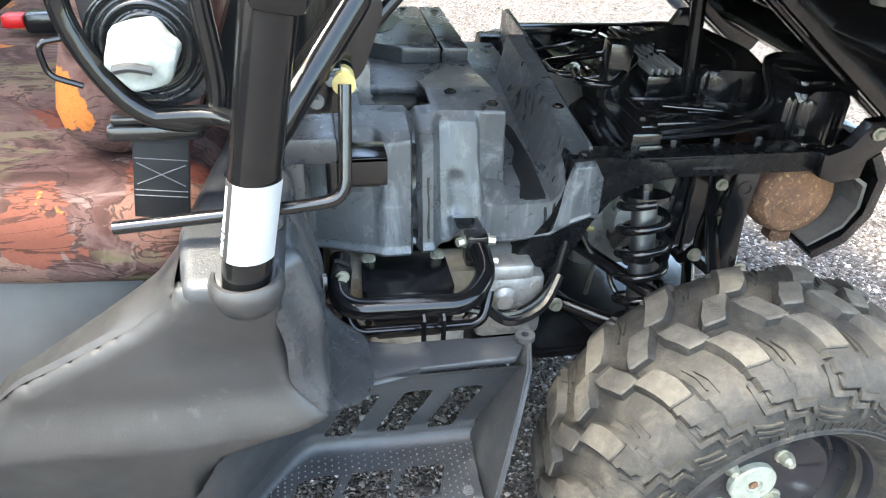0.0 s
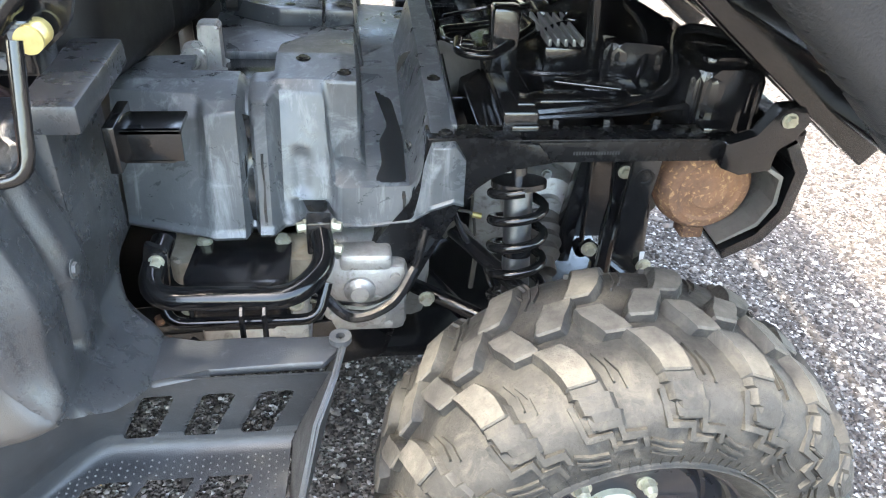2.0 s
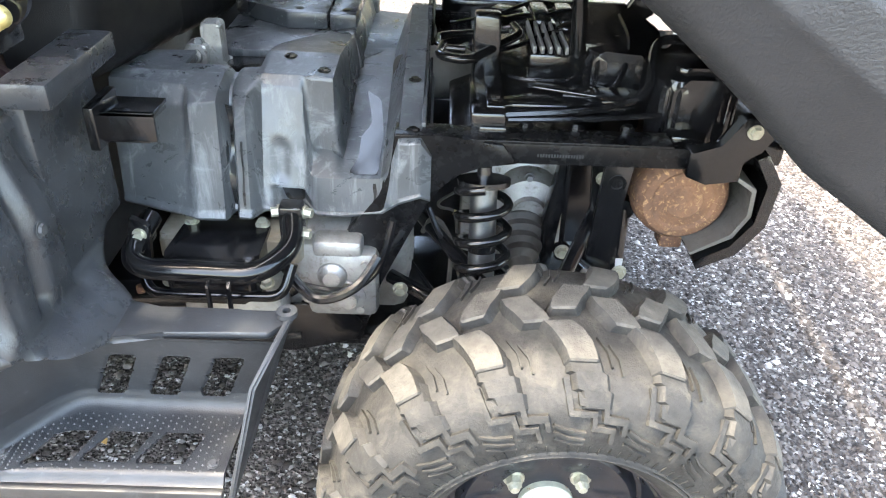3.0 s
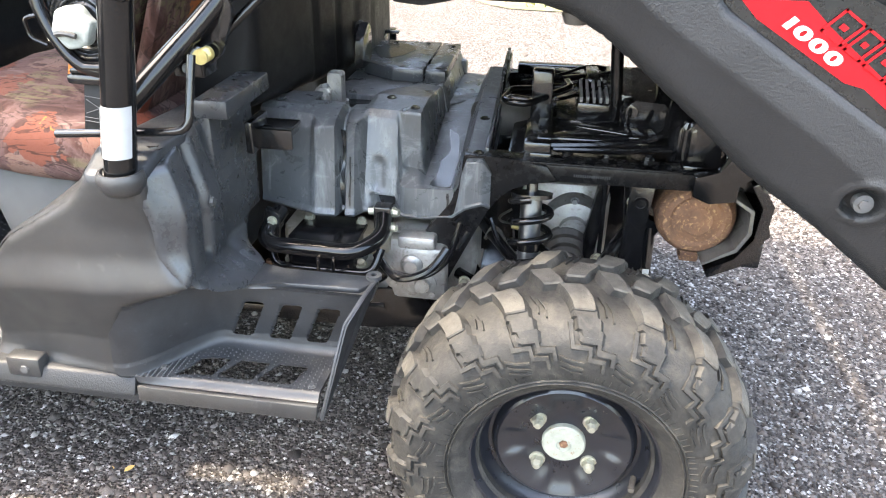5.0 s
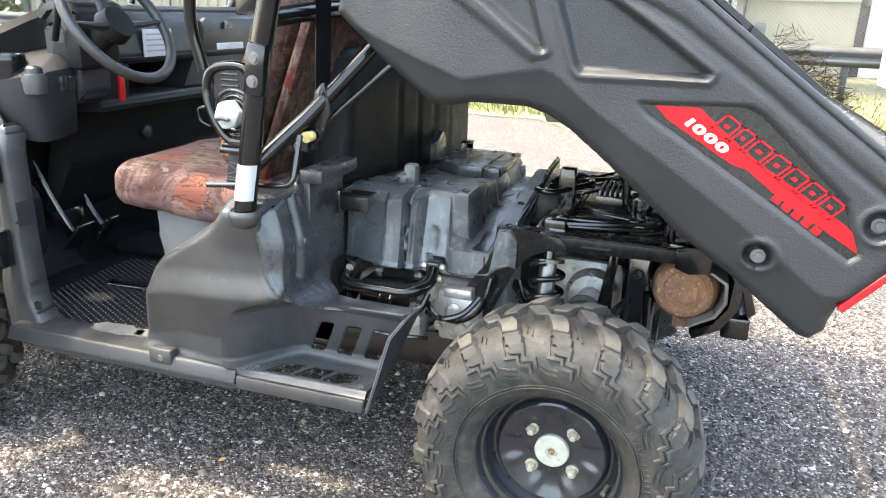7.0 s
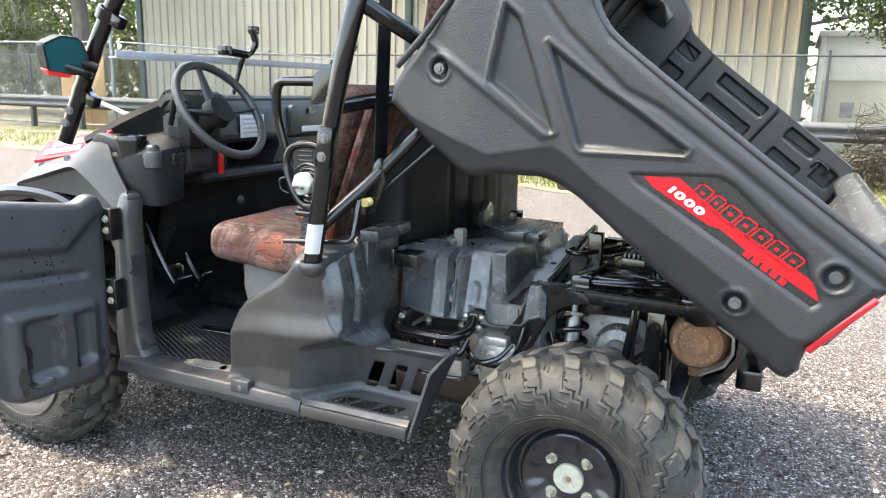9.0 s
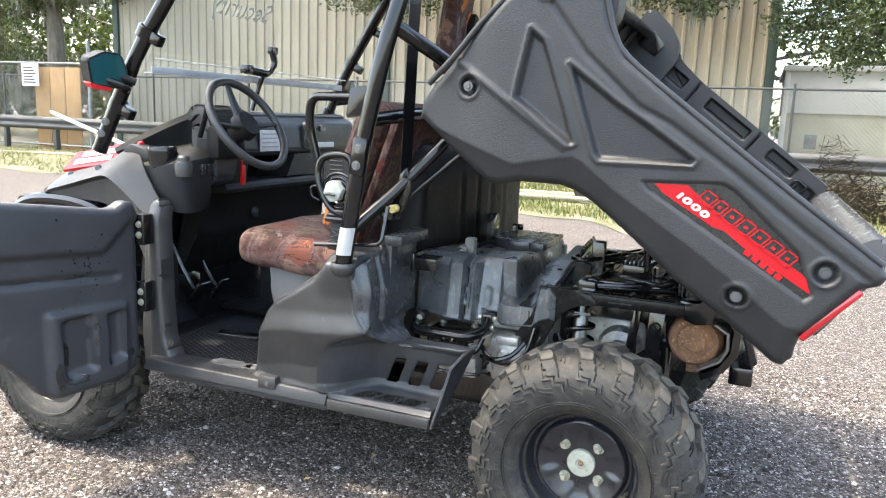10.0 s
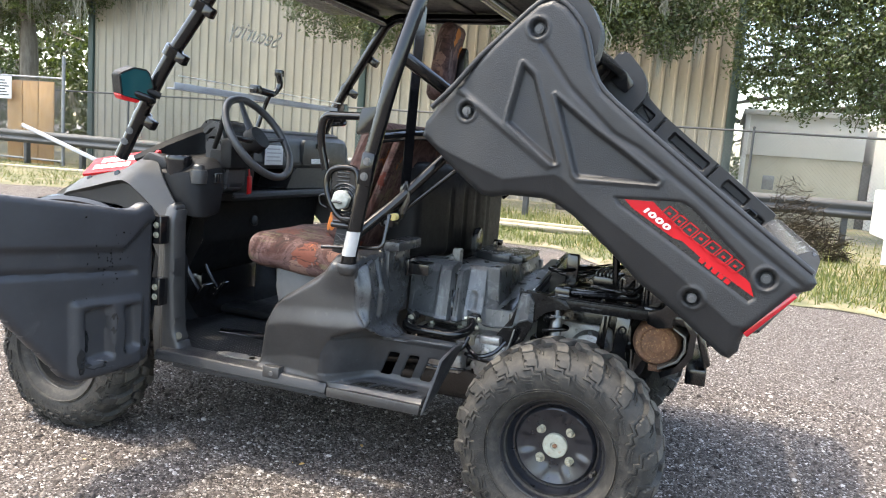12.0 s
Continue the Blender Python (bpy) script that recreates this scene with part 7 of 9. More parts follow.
def engine_shell(U, V, D):
    """U: x; V: way up the face and then back over the top."""
    ys = [np.interp(U, SX, [SHROUD[x][k][0] for x in SX]) for k in range(6)]
    zs = [np.interp(U, SX, [SHROUD[x][k][1] for x in SX]) for k in range(6)]
    y, z = ys[0] + 0.0 * V, zs[0] + 0.0 * V
    for k in range(5):
        t = np.clip((V - WAY[k]) / (WAY[k + 1] - WAY[k]), 0, 1)
        y, z = y + (ys[k + 1] - ys[k]) * t, z + (zs[k + 1] - zs[k]) * t
    # pocket low in the middle, soft flutes up the tower and a lip along the foot
    y = y + 0.030 * smooth(1 - np.abs(U + 0.390 - 0.10 * (0.03 - V)) / 0.036) * smooth((0.046 - V) / 0.010)
    y = y + 0.006 * smooth(1 - np.abs(U + 0.405) / 0.02) * smooth((V - 0.04) / 0.03) * smooth((0.15 - V) / 0.03)
    y = y - 0.004 * smooth((0.008 - V) / 0.006)
    return U, y, z


def top_z(x, y):
    """Height of the shroud's upper side, past its lip."""
    ys = [np.interp(x, SX, [SHROUD[q][k][0] for q in SX]) for k in range(6)]
    zs = [np.interp(x, SX, [SHROUD[q][k][1] for q in SX]) for k in range(6)]
    z = zs[1] + 0.0 * y
    for k in range(1, 5):
        t = np.clip((y - ys[k]) / np.maximum(ys[k + 1] - ys[k], 1e-4), 0, 1)
        z = z + (zs[k + 1] - zs[k]) * t
    return z


bm = relief([(-0.655, 0.0), (-0.168, 0.0), (-0.168, 0.56), (-0.44, 0.56), (-0.44, 0.34), (-0.555, 0.34), (-0.555, 0.42), (-0.655, 0.42)], engine_shell, 0.0042, (0, 0.004, -0.006))
cover = part("engine_shroud", bm, "cover", car, "dusty water-stained grey-black plastic engine shroud", 42)
LID = [(-0.450, 0.018), (-0.374, 0.018), (-0.374, 0.333), (-0.560, 0.333), (-0.560, 0.095), (-0.500, 0.055)]
bm = bmesh.new()
prism(bm, LID, "z", 0.757, 0.789, 0.004)
prism(bm, [(-0.371, 0.018), (-0.319, 0.018), (-0.321, 0.333), (-0.371, 0.333)], "z", 0.757, 0.788, 0.004)
lid = part("lid", bm, "lid", cover, "flat damp slate-grey moulded lid")
nuts("lid_clip", [(x, y, 0.7885) for x, y in ((-0.340, 0.295), (-0.41, 0.315), (-0.50, 0.31), (-0.340, 0.045), (-0.43, 0.045))], (0, 0, 1), 0.007, 0.002, "dark_void", lid)
bm = bmesh.new()
prism(bm, rounded_poly([(-0.535, 0.20), (-0.50, 0.11), (-0.455, 0.14), (-0.425, 0.23), (-0.46, 0.29), (-0.52, 0.28)], 0.02), "z", 0.7892, 0.7902)
part("water_puddle", bm, "wet", lid, "rain water lying on the lid")
bm = bmesh.new()
box(bm, (-0.565, -0.105, 0.735), (-0.318, 0.335, 0.757), 0.006)
box(bm, (-0.60, 0.30, 0.40), (-0.30, 0.337, 0.750), 0.01)
prism(bm, [(-0.319, 0.765), (-0.302, 0.690), (-0.34, 0.660), (-0.36, 0.757)], "y", -0.02, 0.336, 0.004)
part("shroud_back", bm, "cover", cover)
bm = bmesh.new()
prism(bm, [(-0.318, 0.02), (-0.30, 0.02), (-0.20, 0.10), (-0.20, 0.30), (-0.318, 0.33)], "z", 0.690, 0.712, 0.004)
part("shroud_tail", bm, "cover", cover)
bm = bmesh.new()
prism(bm, rounded_poly([(-0.380, -0.090), (-0.330, -0.085), (-0.325, -0.01), (-0.372, 0.0)], 0.008), "z", 0.757, 0.763, 0.002)
part("latch_block", bm, "lid", cover)
bm = bmesh.new()
prism(bm, [(-0.33, 0.66), (-0.33, 0.728), (-0.10, 0.752), (0.02, 0.775), (0.10, 0.790), (0.25, 0.803), (0.285, 0.790), (0.30, 0.69), (0.10, 0.64)], "x", -0.186, -0.178, 0.002)
fin = part("deflector", bm, "lid", cover, "upright grey plastic deflector fin")
bm = bmesh.new()
prism(bm, [(-0.30, 0.66), (-0.30, 0.718), (0.05, 0.770), (0.24, 0.792), (0.28, 0.70), (0.0, 0.62)], "x", -0.1775, -0.172, 0.002)
part("fin_back", bm, "dark_void", fin)
bm = relief(rounded_poly([(-0.300, -0.342), (-0.252, -0.345), (-0.250, -0.23), (-0.262, -0.13), (-0.290, -0.10), (-0.272, -0.20), (-0.288, -0.24), (-0.286, -0.30)], 0.012),
            lambda U, V, D: (U, V, top_z(U, V) + 0.0022), 0.006, (0, 0, -0.001))
part("water_puddle", bm, "wet", cover, "dark rain water lying in the tray")
nuts("shroud_screw", [(x, y, float(top_z(np.array([x]), np.array([y]))[0])) for x, y in ((-0.197, -0.345), (-0.200, -0.20), (-0.40, -0.22), (-0.34, -0.27))], (0, 0, 1), 0.008, 0.004, "dark_void", cover)
bm = bmesh.new()
lathe(bm, [(0.0, 0.0), (0.014, 0.0), (0.016, 0.006), (0.012, 0.02), (0.0, 0.022)], (0, 0, 0), "z", 16)
bmesh.ops.transform(bm, matrix=Matrix.Translation((-0.570, -0.160, 0.762)) @ Matrix.Rotation(radians(80), 4, "X"), verts=bm.verts)
part("injector", bm, "alloy", cover)
nuts("injector_bolt", [(-0.571, -0.184, 0.764), (-0.560, -0.17, 0.735), (-0.562, -0.165, 0.785)], (0, -1, 0.3), 0.0065, 0.008, "galv", cover)
bm = bmesh.new()
prism(bm, rounded_poly([(-0.562, 0.720), (-0.515, 0.720), (-0.512, 0.735), (-0.528, 0.745), (-0.528, 0.815), (-0.560, 0.815)], 0.006), "y", -0.160, -0.125, 0.006)
prism(bm, rounded_poly([(-0.592, 0.735), (-0.552, 0.728), (-0.548, 0.785), (-0.585, 0.785)], 0.010), "y", -0.175, -0.140, 0.006)
part("intake_elbow", bm, "alloy", cover)
# Solid black box that stands for the darkness inside an open hole.
bm = bmesh.new()
box(bm, (-0.552, -0.240, 0.700), (-0.441, -0.106, 0.745), 0.004)
part("opening_shade", bm, "dark_void", cover)
bm = bmesh.new()
prism(bm, rounded_poly([(-0.598, 0.843), (-0.546, 0.885), (-0.533, 0.866), (-0.545, 0.765), (-0.570, 0.710), (-0.604, 0.715)], 0.008), "y", 0.104, 0.112, 0.002)
part("pivot_plate", bm, "bed_plastic", cover, "upright black steel pivot plate")
nuts("pivot_bolt", [(-0.585, 0.104, 0.825), (-0.552, 0.104, 0.866), (-0.556, 0.104, 0.79)], (0, -1, 0), 0.005, 0.003, "dark_void", cover)
for x0, w0, z0, z1 in ((-0.4760, 0.0050, 0.592, 0.745), (-0.4570, 0.0022, 0.600, 0.700), (-0.2560, 0.0030, 0.590, 0.632), (-0.2420, 0.0022, 0.595, 0.640)):
    bm = bmesh.new()
    rows = []
    for k in range(13):
        z = z0 + (z1 - z0) * k / 12
        c = x0 + 0.0006 * math.sin(k * 0.8 + x0 * 90)
        w = w0 * (0.75 + 0.2 * math.sin(k * 0.6 + x0 * 40))
        low, lip = (float(np.interp(c, SX, [SHROUD[q][i][1] for q in SX])) for i in (0, 1))
        pts = []
        for xx in (c - w, c + w):
            _, yy, zz = engine_shell(np.array([[xx]]), np.array([[WAY[1] * (z - low) / (lip - low)]]), None)
            pts.append(bm.verts.new((xx, float(yy[0, 0]) - 0.0016, float(zz[0, 0]))))
        rows.append(pts)
    for p, q2 in zip(rows, rows[1:]):
        bm.faces.new((p[0], p[1], q2[1], q2[0]))
    part("water_run", bm, "wet", cover)
# Black plate in the pocket, giving the recess its shade as colour.
bm = bmesh.new()
prism(bm, [(-0.418, 0.586), (-0.366, 0.586), (-0.374, 0.622), (-0.408, 0.622)], "y", -0.334, -0.322, 0.002)
part("pocket_shade", bm, "wet", cover)
# tall black box behind the seat
def tall_box(U, V, D):
    x = -0.640 + 0.10 * np.clip((0.40 + U) / 0.60, 0, 1)
    z = V
    e = np.clip(1 + D / 0.03, 0, 1)
    x = x - 0.03 * 0.7 * e * e - 0.02 * smooth((V - 1.02) / 0.12)
    for g in (-0.12, 0.0, 0.10, 0.2):
        x = x - 0.008 * smooth(1 - np.abs(U - g) / 0.014) * smooth((1.06 - V) / 0.04)
    return x, U, z


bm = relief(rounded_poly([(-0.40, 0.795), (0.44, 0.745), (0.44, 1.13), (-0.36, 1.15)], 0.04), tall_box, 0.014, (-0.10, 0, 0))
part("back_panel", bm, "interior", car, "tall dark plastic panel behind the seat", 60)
bm = bmesh.new()
prism(bm, rounded_poly([(-0.01, 0.79), (0.075, 0.79), (0.09, 0.855), (0.06, 0.89), (0.0, 0.86)], 0.01), "x", -0.535, -0.515, 0.003)
part("hinge_plate", bm, "frame", car)
bm = bmesh.new()
box(bm, (-0.60, 0.335, 0.775), (-0.535, 0.37, 0.802), 0.006)
box(bm, (-0.55, 0.345, 0.802), (-0.500, 0.365, 0.810), 0.004)
box(bm, (-0.60, 0.34, 0.74), (-0.58, 0.365, 0.84), 0.004)
part("panel_catch", bm, "dark_void", car)

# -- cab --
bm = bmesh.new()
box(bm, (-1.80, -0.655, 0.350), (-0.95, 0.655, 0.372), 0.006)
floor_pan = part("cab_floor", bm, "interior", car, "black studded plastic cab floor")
bm = bmesh.new()
prism(bm, [(-1.72, 0.372), (-1.93, 0.66), (-1.96, 0.66), (-1.80, 0.35)], "y", -0.60, 0.60, 0.004)
prism(bm, [(-1.93, 0.66), (-1.80, 0.95), (-1.83, 0.97), (-1.97, 0.66)], "y", -0.62, 0.62, 0.004)
part("toe_board", bm, "interior", floor_pan)
bm = bmesh.new()
box(bm, (-1.72, -0.08, 0.37), (-1.0, 0.10, 0.41), 0.02)
part("floor_tunnel", bm, "interior", floor_pan)
bm = bmesh.new()
for i in range(34):
    for j in range(26):
        x, y = -1.60 + 0.0175 * i, -0.62 + 0.0195 * j + (0.0098 if i % 2 else 0)
        q = [bm.verts.new((x + a * 0.0028, y + b * 0.0028, 0.372)) for a, b in ((1, 0), (0, 1), (-1, 0), (0, -1))]
        t = bm.verts.new((x, y, 0.3755))
        for k in range(4):
            bm.faces.new((q[k], q[(k + 1) % 4], t))
tagged(part("floor_studs", bm, "stamp", floor_pan), kind="stuff")
bm = bmesh.new()
for cx, cy, rx, ry in ((-1.20, -0.655, 0.085, 0.030), (-1.09, -0.650, 0.060, 0.026)):
    ring = [bm.verts.new((cx + rx * math.cos(t) * (1 + 0.3 * noise.noise(Vector((3 * math.cos(t), 3 * math.sin(t), cx)))), cy + ry * math.sin(t) * (1 + 0.5 * noise.noise(Vector((4 * math.cos(t), 4 * math.sin(t), cy)))), 0.3885)) for t in [2 * math.pi * i / 28 for i in range(28)]]
    low = [bm.verts.new((v.co.x, v.co.y, 0.384)) for v in ring]
    bm.faces.new(ring)
    for i in range(28):
        bm.faces.new((ring[i], low[i], low[(i + 1) % 28], ring[(i + 1) % 28]))
part("worn_patch", bm, "grey_pan", floor_pan, "pale worn patch at the door sill")
for x, y, z, name in ((-1.595, -0.355, 0.525, "brake_pedal"), (-1.60, -0.225, 0.515, "throttle_pedal")):
    bm = bmesh.new()
    m = Matrix.Translation((x, y, z)) @ Matrix.Rotation(radians(-52), 4, "Y")
    w = 0.036 if name == "brake_pedal" else 0.02
    box(bm, (-0.055, -w, -0.006), (0.055, w, 0.006), 0.004, m)
    tube(bm, spline([Vector((x - 0.02, y, z + 0.01)), Vector((x - 0.07, y, z + 0.08)), Vector((x - 0.16, y, z + 0.24))], 6), 0.008, 8)
    pd = part(name, bm, "frame", car)
    bm = bmesh.new()
    for i in range(3):
        for j in (-1, 1):
            p = m @ Vector((-0.03 + 0.03 * i, j * w * 0.5, 0.006))
            nut(bm, p, m.to_3x3() @ Vector((0, 0, 1)), 0.004, 0.004)
    part("pedal_stud", bm, "zinc", pd)
bm = bmesh.new()
prism(bm, rounded_poly([(-1.66, 0.52), (-1.50, 0.54), (-1.50, 0.72), (-1.62, 0.80)], 0.02), "y", -0.60, -0.57, 0.006)
part("kick_panel", bm, "interior", car)

# seat
bm = bmesh.new()
box(bm, (-1.06, -0.58, 0.40), (-0.74, 0.58, 0.735), 0.02)
prism(bm, [(-1.03, 0.44), (-0.80, 0.50), (-0.74, 0.70), (-1.085, 0.735), (-1.075, 0.66)], "y", -0.61, -0.57, 0.012)
part("seat_base", bm, "grey_pan", car, "pale grey plastic seat base")



def pad(bm, size, m, r, crown=0.02, puff=0.006, seed=0):
    """A soft upholstered pad."""
    vs = bmesh.ops.create_cube(bm, size=1.0)["verts"]
    es = list({e for v in vs for e in v.link_edges})
    bmesh.ops.subdivide_edges(bm, edges=es, cuts=12, use_grid_fill=True)
    hs = Vector(size) / 2
    for v in bm.verts:
        p = Vector([v.co[i] * size[i] for i in range(3)])
        q = Vector([max(-hs[i] + r, min(hs[i] - r, p[i])) for i in range(3)])
        d = p - q
        if d.length > 1e-6:
            p = q + d.normalized() * min(r, d.length) if d.length > r else p
            p = q + d.normalized() * r * min(1, d.length / r)
        fx, fy = 1 - (2 * p.x / size[0]) ** 2, 1 - (2 * p.y / size[1]) ** 2
        p.z += crown * max(fx, 0) * max(fy, 0) * (1 if p.z > 0 else 0.2)
        p += Vector((0, 0, 1)) * puff * noise.noise(p * 9 + Vector((seed, 0, 0)))
        v.co = m @ p


bm = bmesh.new()
pad(bm, (0.46, 0.64, 0.125), Matrix.Translation((-0.970, -0.325, 0.775)) @ Matrix.Rotation(radians(4), 4, "Y"), 0.05, 0.02)
part("seat_cushion", bm, "camo", car, "bench seat cushion in leaf and bark camouflage cloth", 70)
bm = bmesh.new()
pad(bm, (0.46, 0.62, 0.125), Matrix.Translation((-0.970, 0.315, 0.775)) @ Matrix.Rotation(radians(4), 4, "Y"), 0.05, 0.02, 0.006, 5)
part("seat_cushion", bm, "camo", car, "bench seat cushion in leaf and bark camouflage cloth", 70)
for y, w in ((-0.31, 0.54), (0.31, 0.62)):
    bm = bmesh.new()
    pad(bm, (0.46, w, 0.11), Matrix.Translation((-0.800, y, 1.06)) @ Matrix.Rotation(radians(-70), 4, "Y"), 0.05, 0.03, 0.006, y)
    part("backrest", bm, "camo", car, "camouflage cloth backrest", 70)
    bm = bmesh.new()
    box(bm, (-0.23, -w / 2 + 0.02, -0.03), (0.23, w / 2 - 0.02, 0.0), 0.02, Matrix.Translation((-0.735, y, 1.045)) @ Matrix.Rotation(radians(-70), 4, "Y"))
    part("backrest_shell", bm, "camo", car, "camouflage cover round the back of the backrest")
bm = bmesh.new()
pad(bm, (0.34, 0.17, 0.08), Matrix.Translation((-0.795, 0.235, 1.575)) @ Matrix.Rotation(radians(-82), 4, "Y"), 0.035, 0.015)
hr = part("headrest", bm, "camo", car, "tall narrow camouflage headrest", 70)
bm = bmesh.new()
prism(bm, rounded_poly([(0.26, 1.42), (0.33, 1.44), (0.335, 1.62), (0.30, 1.66), (0.27, 1.62)], 0.02), "x", -0.755, -0.725, 0.006)
part("headrest_bracket", bm, "dark_void", hr)

# dashboard
def dash_part(name, poly, axis, lo, hi, bev, mat="interior", label="", r=0.012):
    bm = bmesh.new()
    prism(bm, rounded_poly(poly, r), axis, lo, hi, bev)
    return part(name, bm, mat, dash, label)


bm = bmesh.new()
prism(bm, rounded_poly([(-1.80, 1.06), (-1.70, 1.165), (-1.57, 1.216), (-1.50, 1.208), (-1.468, 1.18), (-1.455, 1.075), (-1.475, 1.055), (-1.62, 1.05), (-1.76, 1.0)], 0.014), "y", -0.40, 0.63, 0.012)
dash = part("dashboard", bm, "door_plastic", car, "matt black moulded dashboard")
dash_part("dash_brow", [(-1.70, 1.172), (-1.58, 1.228), (-1.535, 1.230), (-1.515, 1.214), (-1.58, 1.210), (-1.70, 1.155)], "y", -0.385, 0.62, 0.005, "plastic", r=0.006)
dash_part("instrument_hood", [(-1.60, 1.185), (-1.55, 1.246), (-1.475, 1.240), (-1.445, 1.205), (-1.455, 1.13), (-1.58, 1.12)], "y", -0.425, -0.22, 0.018, "matt_dash")
dash_part("column_shroud", [(-1.50, 1.175), (-1.425, 1.165), (-1.388, 1.10), (-1.395, 0.990), (-1.425, 0.962), (-1.50, 1.0)], "y", -0.485, -0.375, 0.016, "door_plastic")
dash_part("column_panel", [(0.0, 0.0), (0.072, 0.0), (0.072, 0.085), (0.0, 0.085)], "y", -0.003, 0.003, 0.002, "interior", r=0.008).matrix_basis = Matrix.Translation((-1.475, -0.487, 1.045))
# open cubby with its lip, slanting end and dark back
dash_part("cubby_back", [(-1.66, 1.06), (-1.63, 1.06), (-1.62, 0.94), (-1.65, 0.94)], "y", -0.38, 0.60, 0.004, "dark_void")
dash_part("cubby_lip", [(-1.66, 0.955), (-1.470, 0.962), (-1.448, 0.950), (-1.452, 0.925), (-1.64, 0.912)], "y", -0.36, 0.60, 0.010, "matt_dash")
dash_part("cubby_end", [(0.045, 0.958), (0.60, 0.958), (0.60, 1.06), (0.115, 1.06)], "x", -1.63, -1.462, 0.010, "matt_dash")
dash_part("cubby_end", [(-0.36, 0.958), (-0.235, 0.958), (-0.215, 1.06), (-0.36, 1.06)], "x", -1.63, -1.456, 0.010, "interior")
# Blacker plastic than the dash: the knee cavity's shade is in its colour.
dash_part("knee_panel", [(-1.655, 0.915), (-1.60, 0.915), (-1.615, 0.74), (-1.70, 0.58), (-1.74, 0.58)], "y", -0.34, 0.58, 0.012, "interior")
dash_part("fire_wall", [(-1.80, 1.0), (-1.74, 1.0), (-1.74, 0.62), (-1.80, 0.62)], "y", -0.60, 0.60, 0.006, "interior")
glove = dash_part("glove_box_lid", [(0.155, 1.078), (0.585, 1.078), (0.575, 1.185), (0.17, 1.195)], "x", -1.470, -1.448, 0.006, "plastic", r=0.02)
bm = bmesh.new()
prism(bm, rounded_poly([(0.27, 1.155), (0.325, 1.160), (0.318, 1.185), (0.28, 1.182)], 0.006), "x", -1.450, -1.436, 0.003)
part("glove_catch", bm, "wet", glove)
for lo, hi in (((-1.4535, -0.150, 1.075), (-1.4505, -0.010, 1.160)), ((-1.448, 0.235, 1.083), (-1.445, 0.405, 1.106))):
    bm = bmesh.new()
    box(bm, lo, hi, 0.0008)
    sheet = part("dash_label", bm, "paper", dash, "white printed label on the dash")
    for k in range(4):
        bm = bmesh.new()
        z = lo[2] + (hi[2] - lo[2]) * (0.18 + 0.2 * k)
        box(bm, (hi[0], lo[1] + 0.012, z), (hi[0] + 0.0006, hi[1] - 0.014 - 0.012 * (k % 2), z + (hi[2] - lo[2]) * 0.06), 0.0)
        part("print_bar", bm, "print_grey", sheet)
bm = bmesh.new()
lathe(bm, [(0.0, -0.055), (0.036, -0.055), (0.037, 0.016), (0.041, 0.022), (0.047, 0.021), (0.050, 0.014), (0.048, 0.0), (0.044, -0.06)], (-1.545, -0.585, 1.078), "z", 32)
part("cup_holder", bm, "dark_void", dash, "round black cup holder")
bm = bmesh.new()
lathe(bm, [(0.030, -0.05), (0.033, -0.012), (0.030, 0.0), (0.022, 0.003), (0.021, 0.016), (0.015, 0.022), (0.0, 0.023)], (-1.448, -0.590, 1.052), "z", 22)
part("dash_knob", bm, "plastic", dash)
for y in (-0.515, -0.545):
    bm = bmesh.new()
    box(bm, (-1.418, y, 1.005), (-1.404, y + 0.020, 1.045), 0.003)
    part("rocker_switch", bm, "wet", dash)
dash_part("grip_hoop", [(-1.51, 1.206), (-1.46, 1.241), (-1.425, 1.226), (-1.395, 1.136), (-1.405, 1.086), (-1.42, 1.086), (-1.415, 1.136), (-1.44, 1.211), (-1.465, 1.221), (-1.50, 1.186)], "y", -0.497, -0.477, 0.005, "plastic", r=0.008)
bm = bmesh.new()
lathe(bm, [(0.0, 0.0), (0.020, 0.0), (0.024, 0.006), (0.024, 0.016), (0.016, 0.022), (0.0, 0.022)], (0, 0, 0), "z", 20)
bmesh.ops.transform(bm, matrix=Matrix.Translation((-1.612, 0.013, 0.805)) @ Matrix.Rotation(radians(84), 4, "Y"), verts=bm.verts)
part("socket_cap", bm, "plastic", dash)
# steering
C, N = Vector((-1.315, -0.350, 1.168)), Vector((0.83, 0.0, 0.55)).normalized()
u, w = Vector((0, 1, 0)), N.cross(Vector((0, 1, 0))).normalized()
bm = bmesh.new()
tube(bm, [C + 0.172 * (math.cos(t) * u + math.sin(t) * w) for t in [2 * math.pi * i / 48 for i in range(48)]], 0.0145, 12, True)
sw = part("steering_wheel", bm, "plastic", car, "black three-spoke steering wheel")
for a in (0.0, math.pi, -math.pi / 2):
    bm = bmesh.new()
    d = math.cos(a) * u + math.sin(a) * w * (-1 if w.z > 0 else 1)
    tube(bm, [C - 0.02 * N + 0.03 * d, C - 0.012 * N + 0.10 * d, C + 0.168 * d], [0.026, 0.018, 0.013], 10, False, 0.5)
    part("spoke", bm, "plastic", sw)
bm = bmesh.new()
cyl(bm, C - 0.03 * N, C + 0.008 * N, 0.052, 0.046, 28)
part("hub", bm, "interior", sw)
bm = bmesh.new()
cyl(bm, C - 0.03 * N, C - 0.30 * N, 0.035, 0.045, 16)
box(bm, (-1.44, -0.43, 1.04), (-1.38, -0.27, 1.16), 0.02)
part("steering_column", bm, "interior", sw)
bm = bmesh.new()
tube(bm, spline([(-1.385, -0.33, 1.085), (-1.37, -0.33, 1.05), (-1.365, -0.325, 1.0)], 6), 0.004, 6)
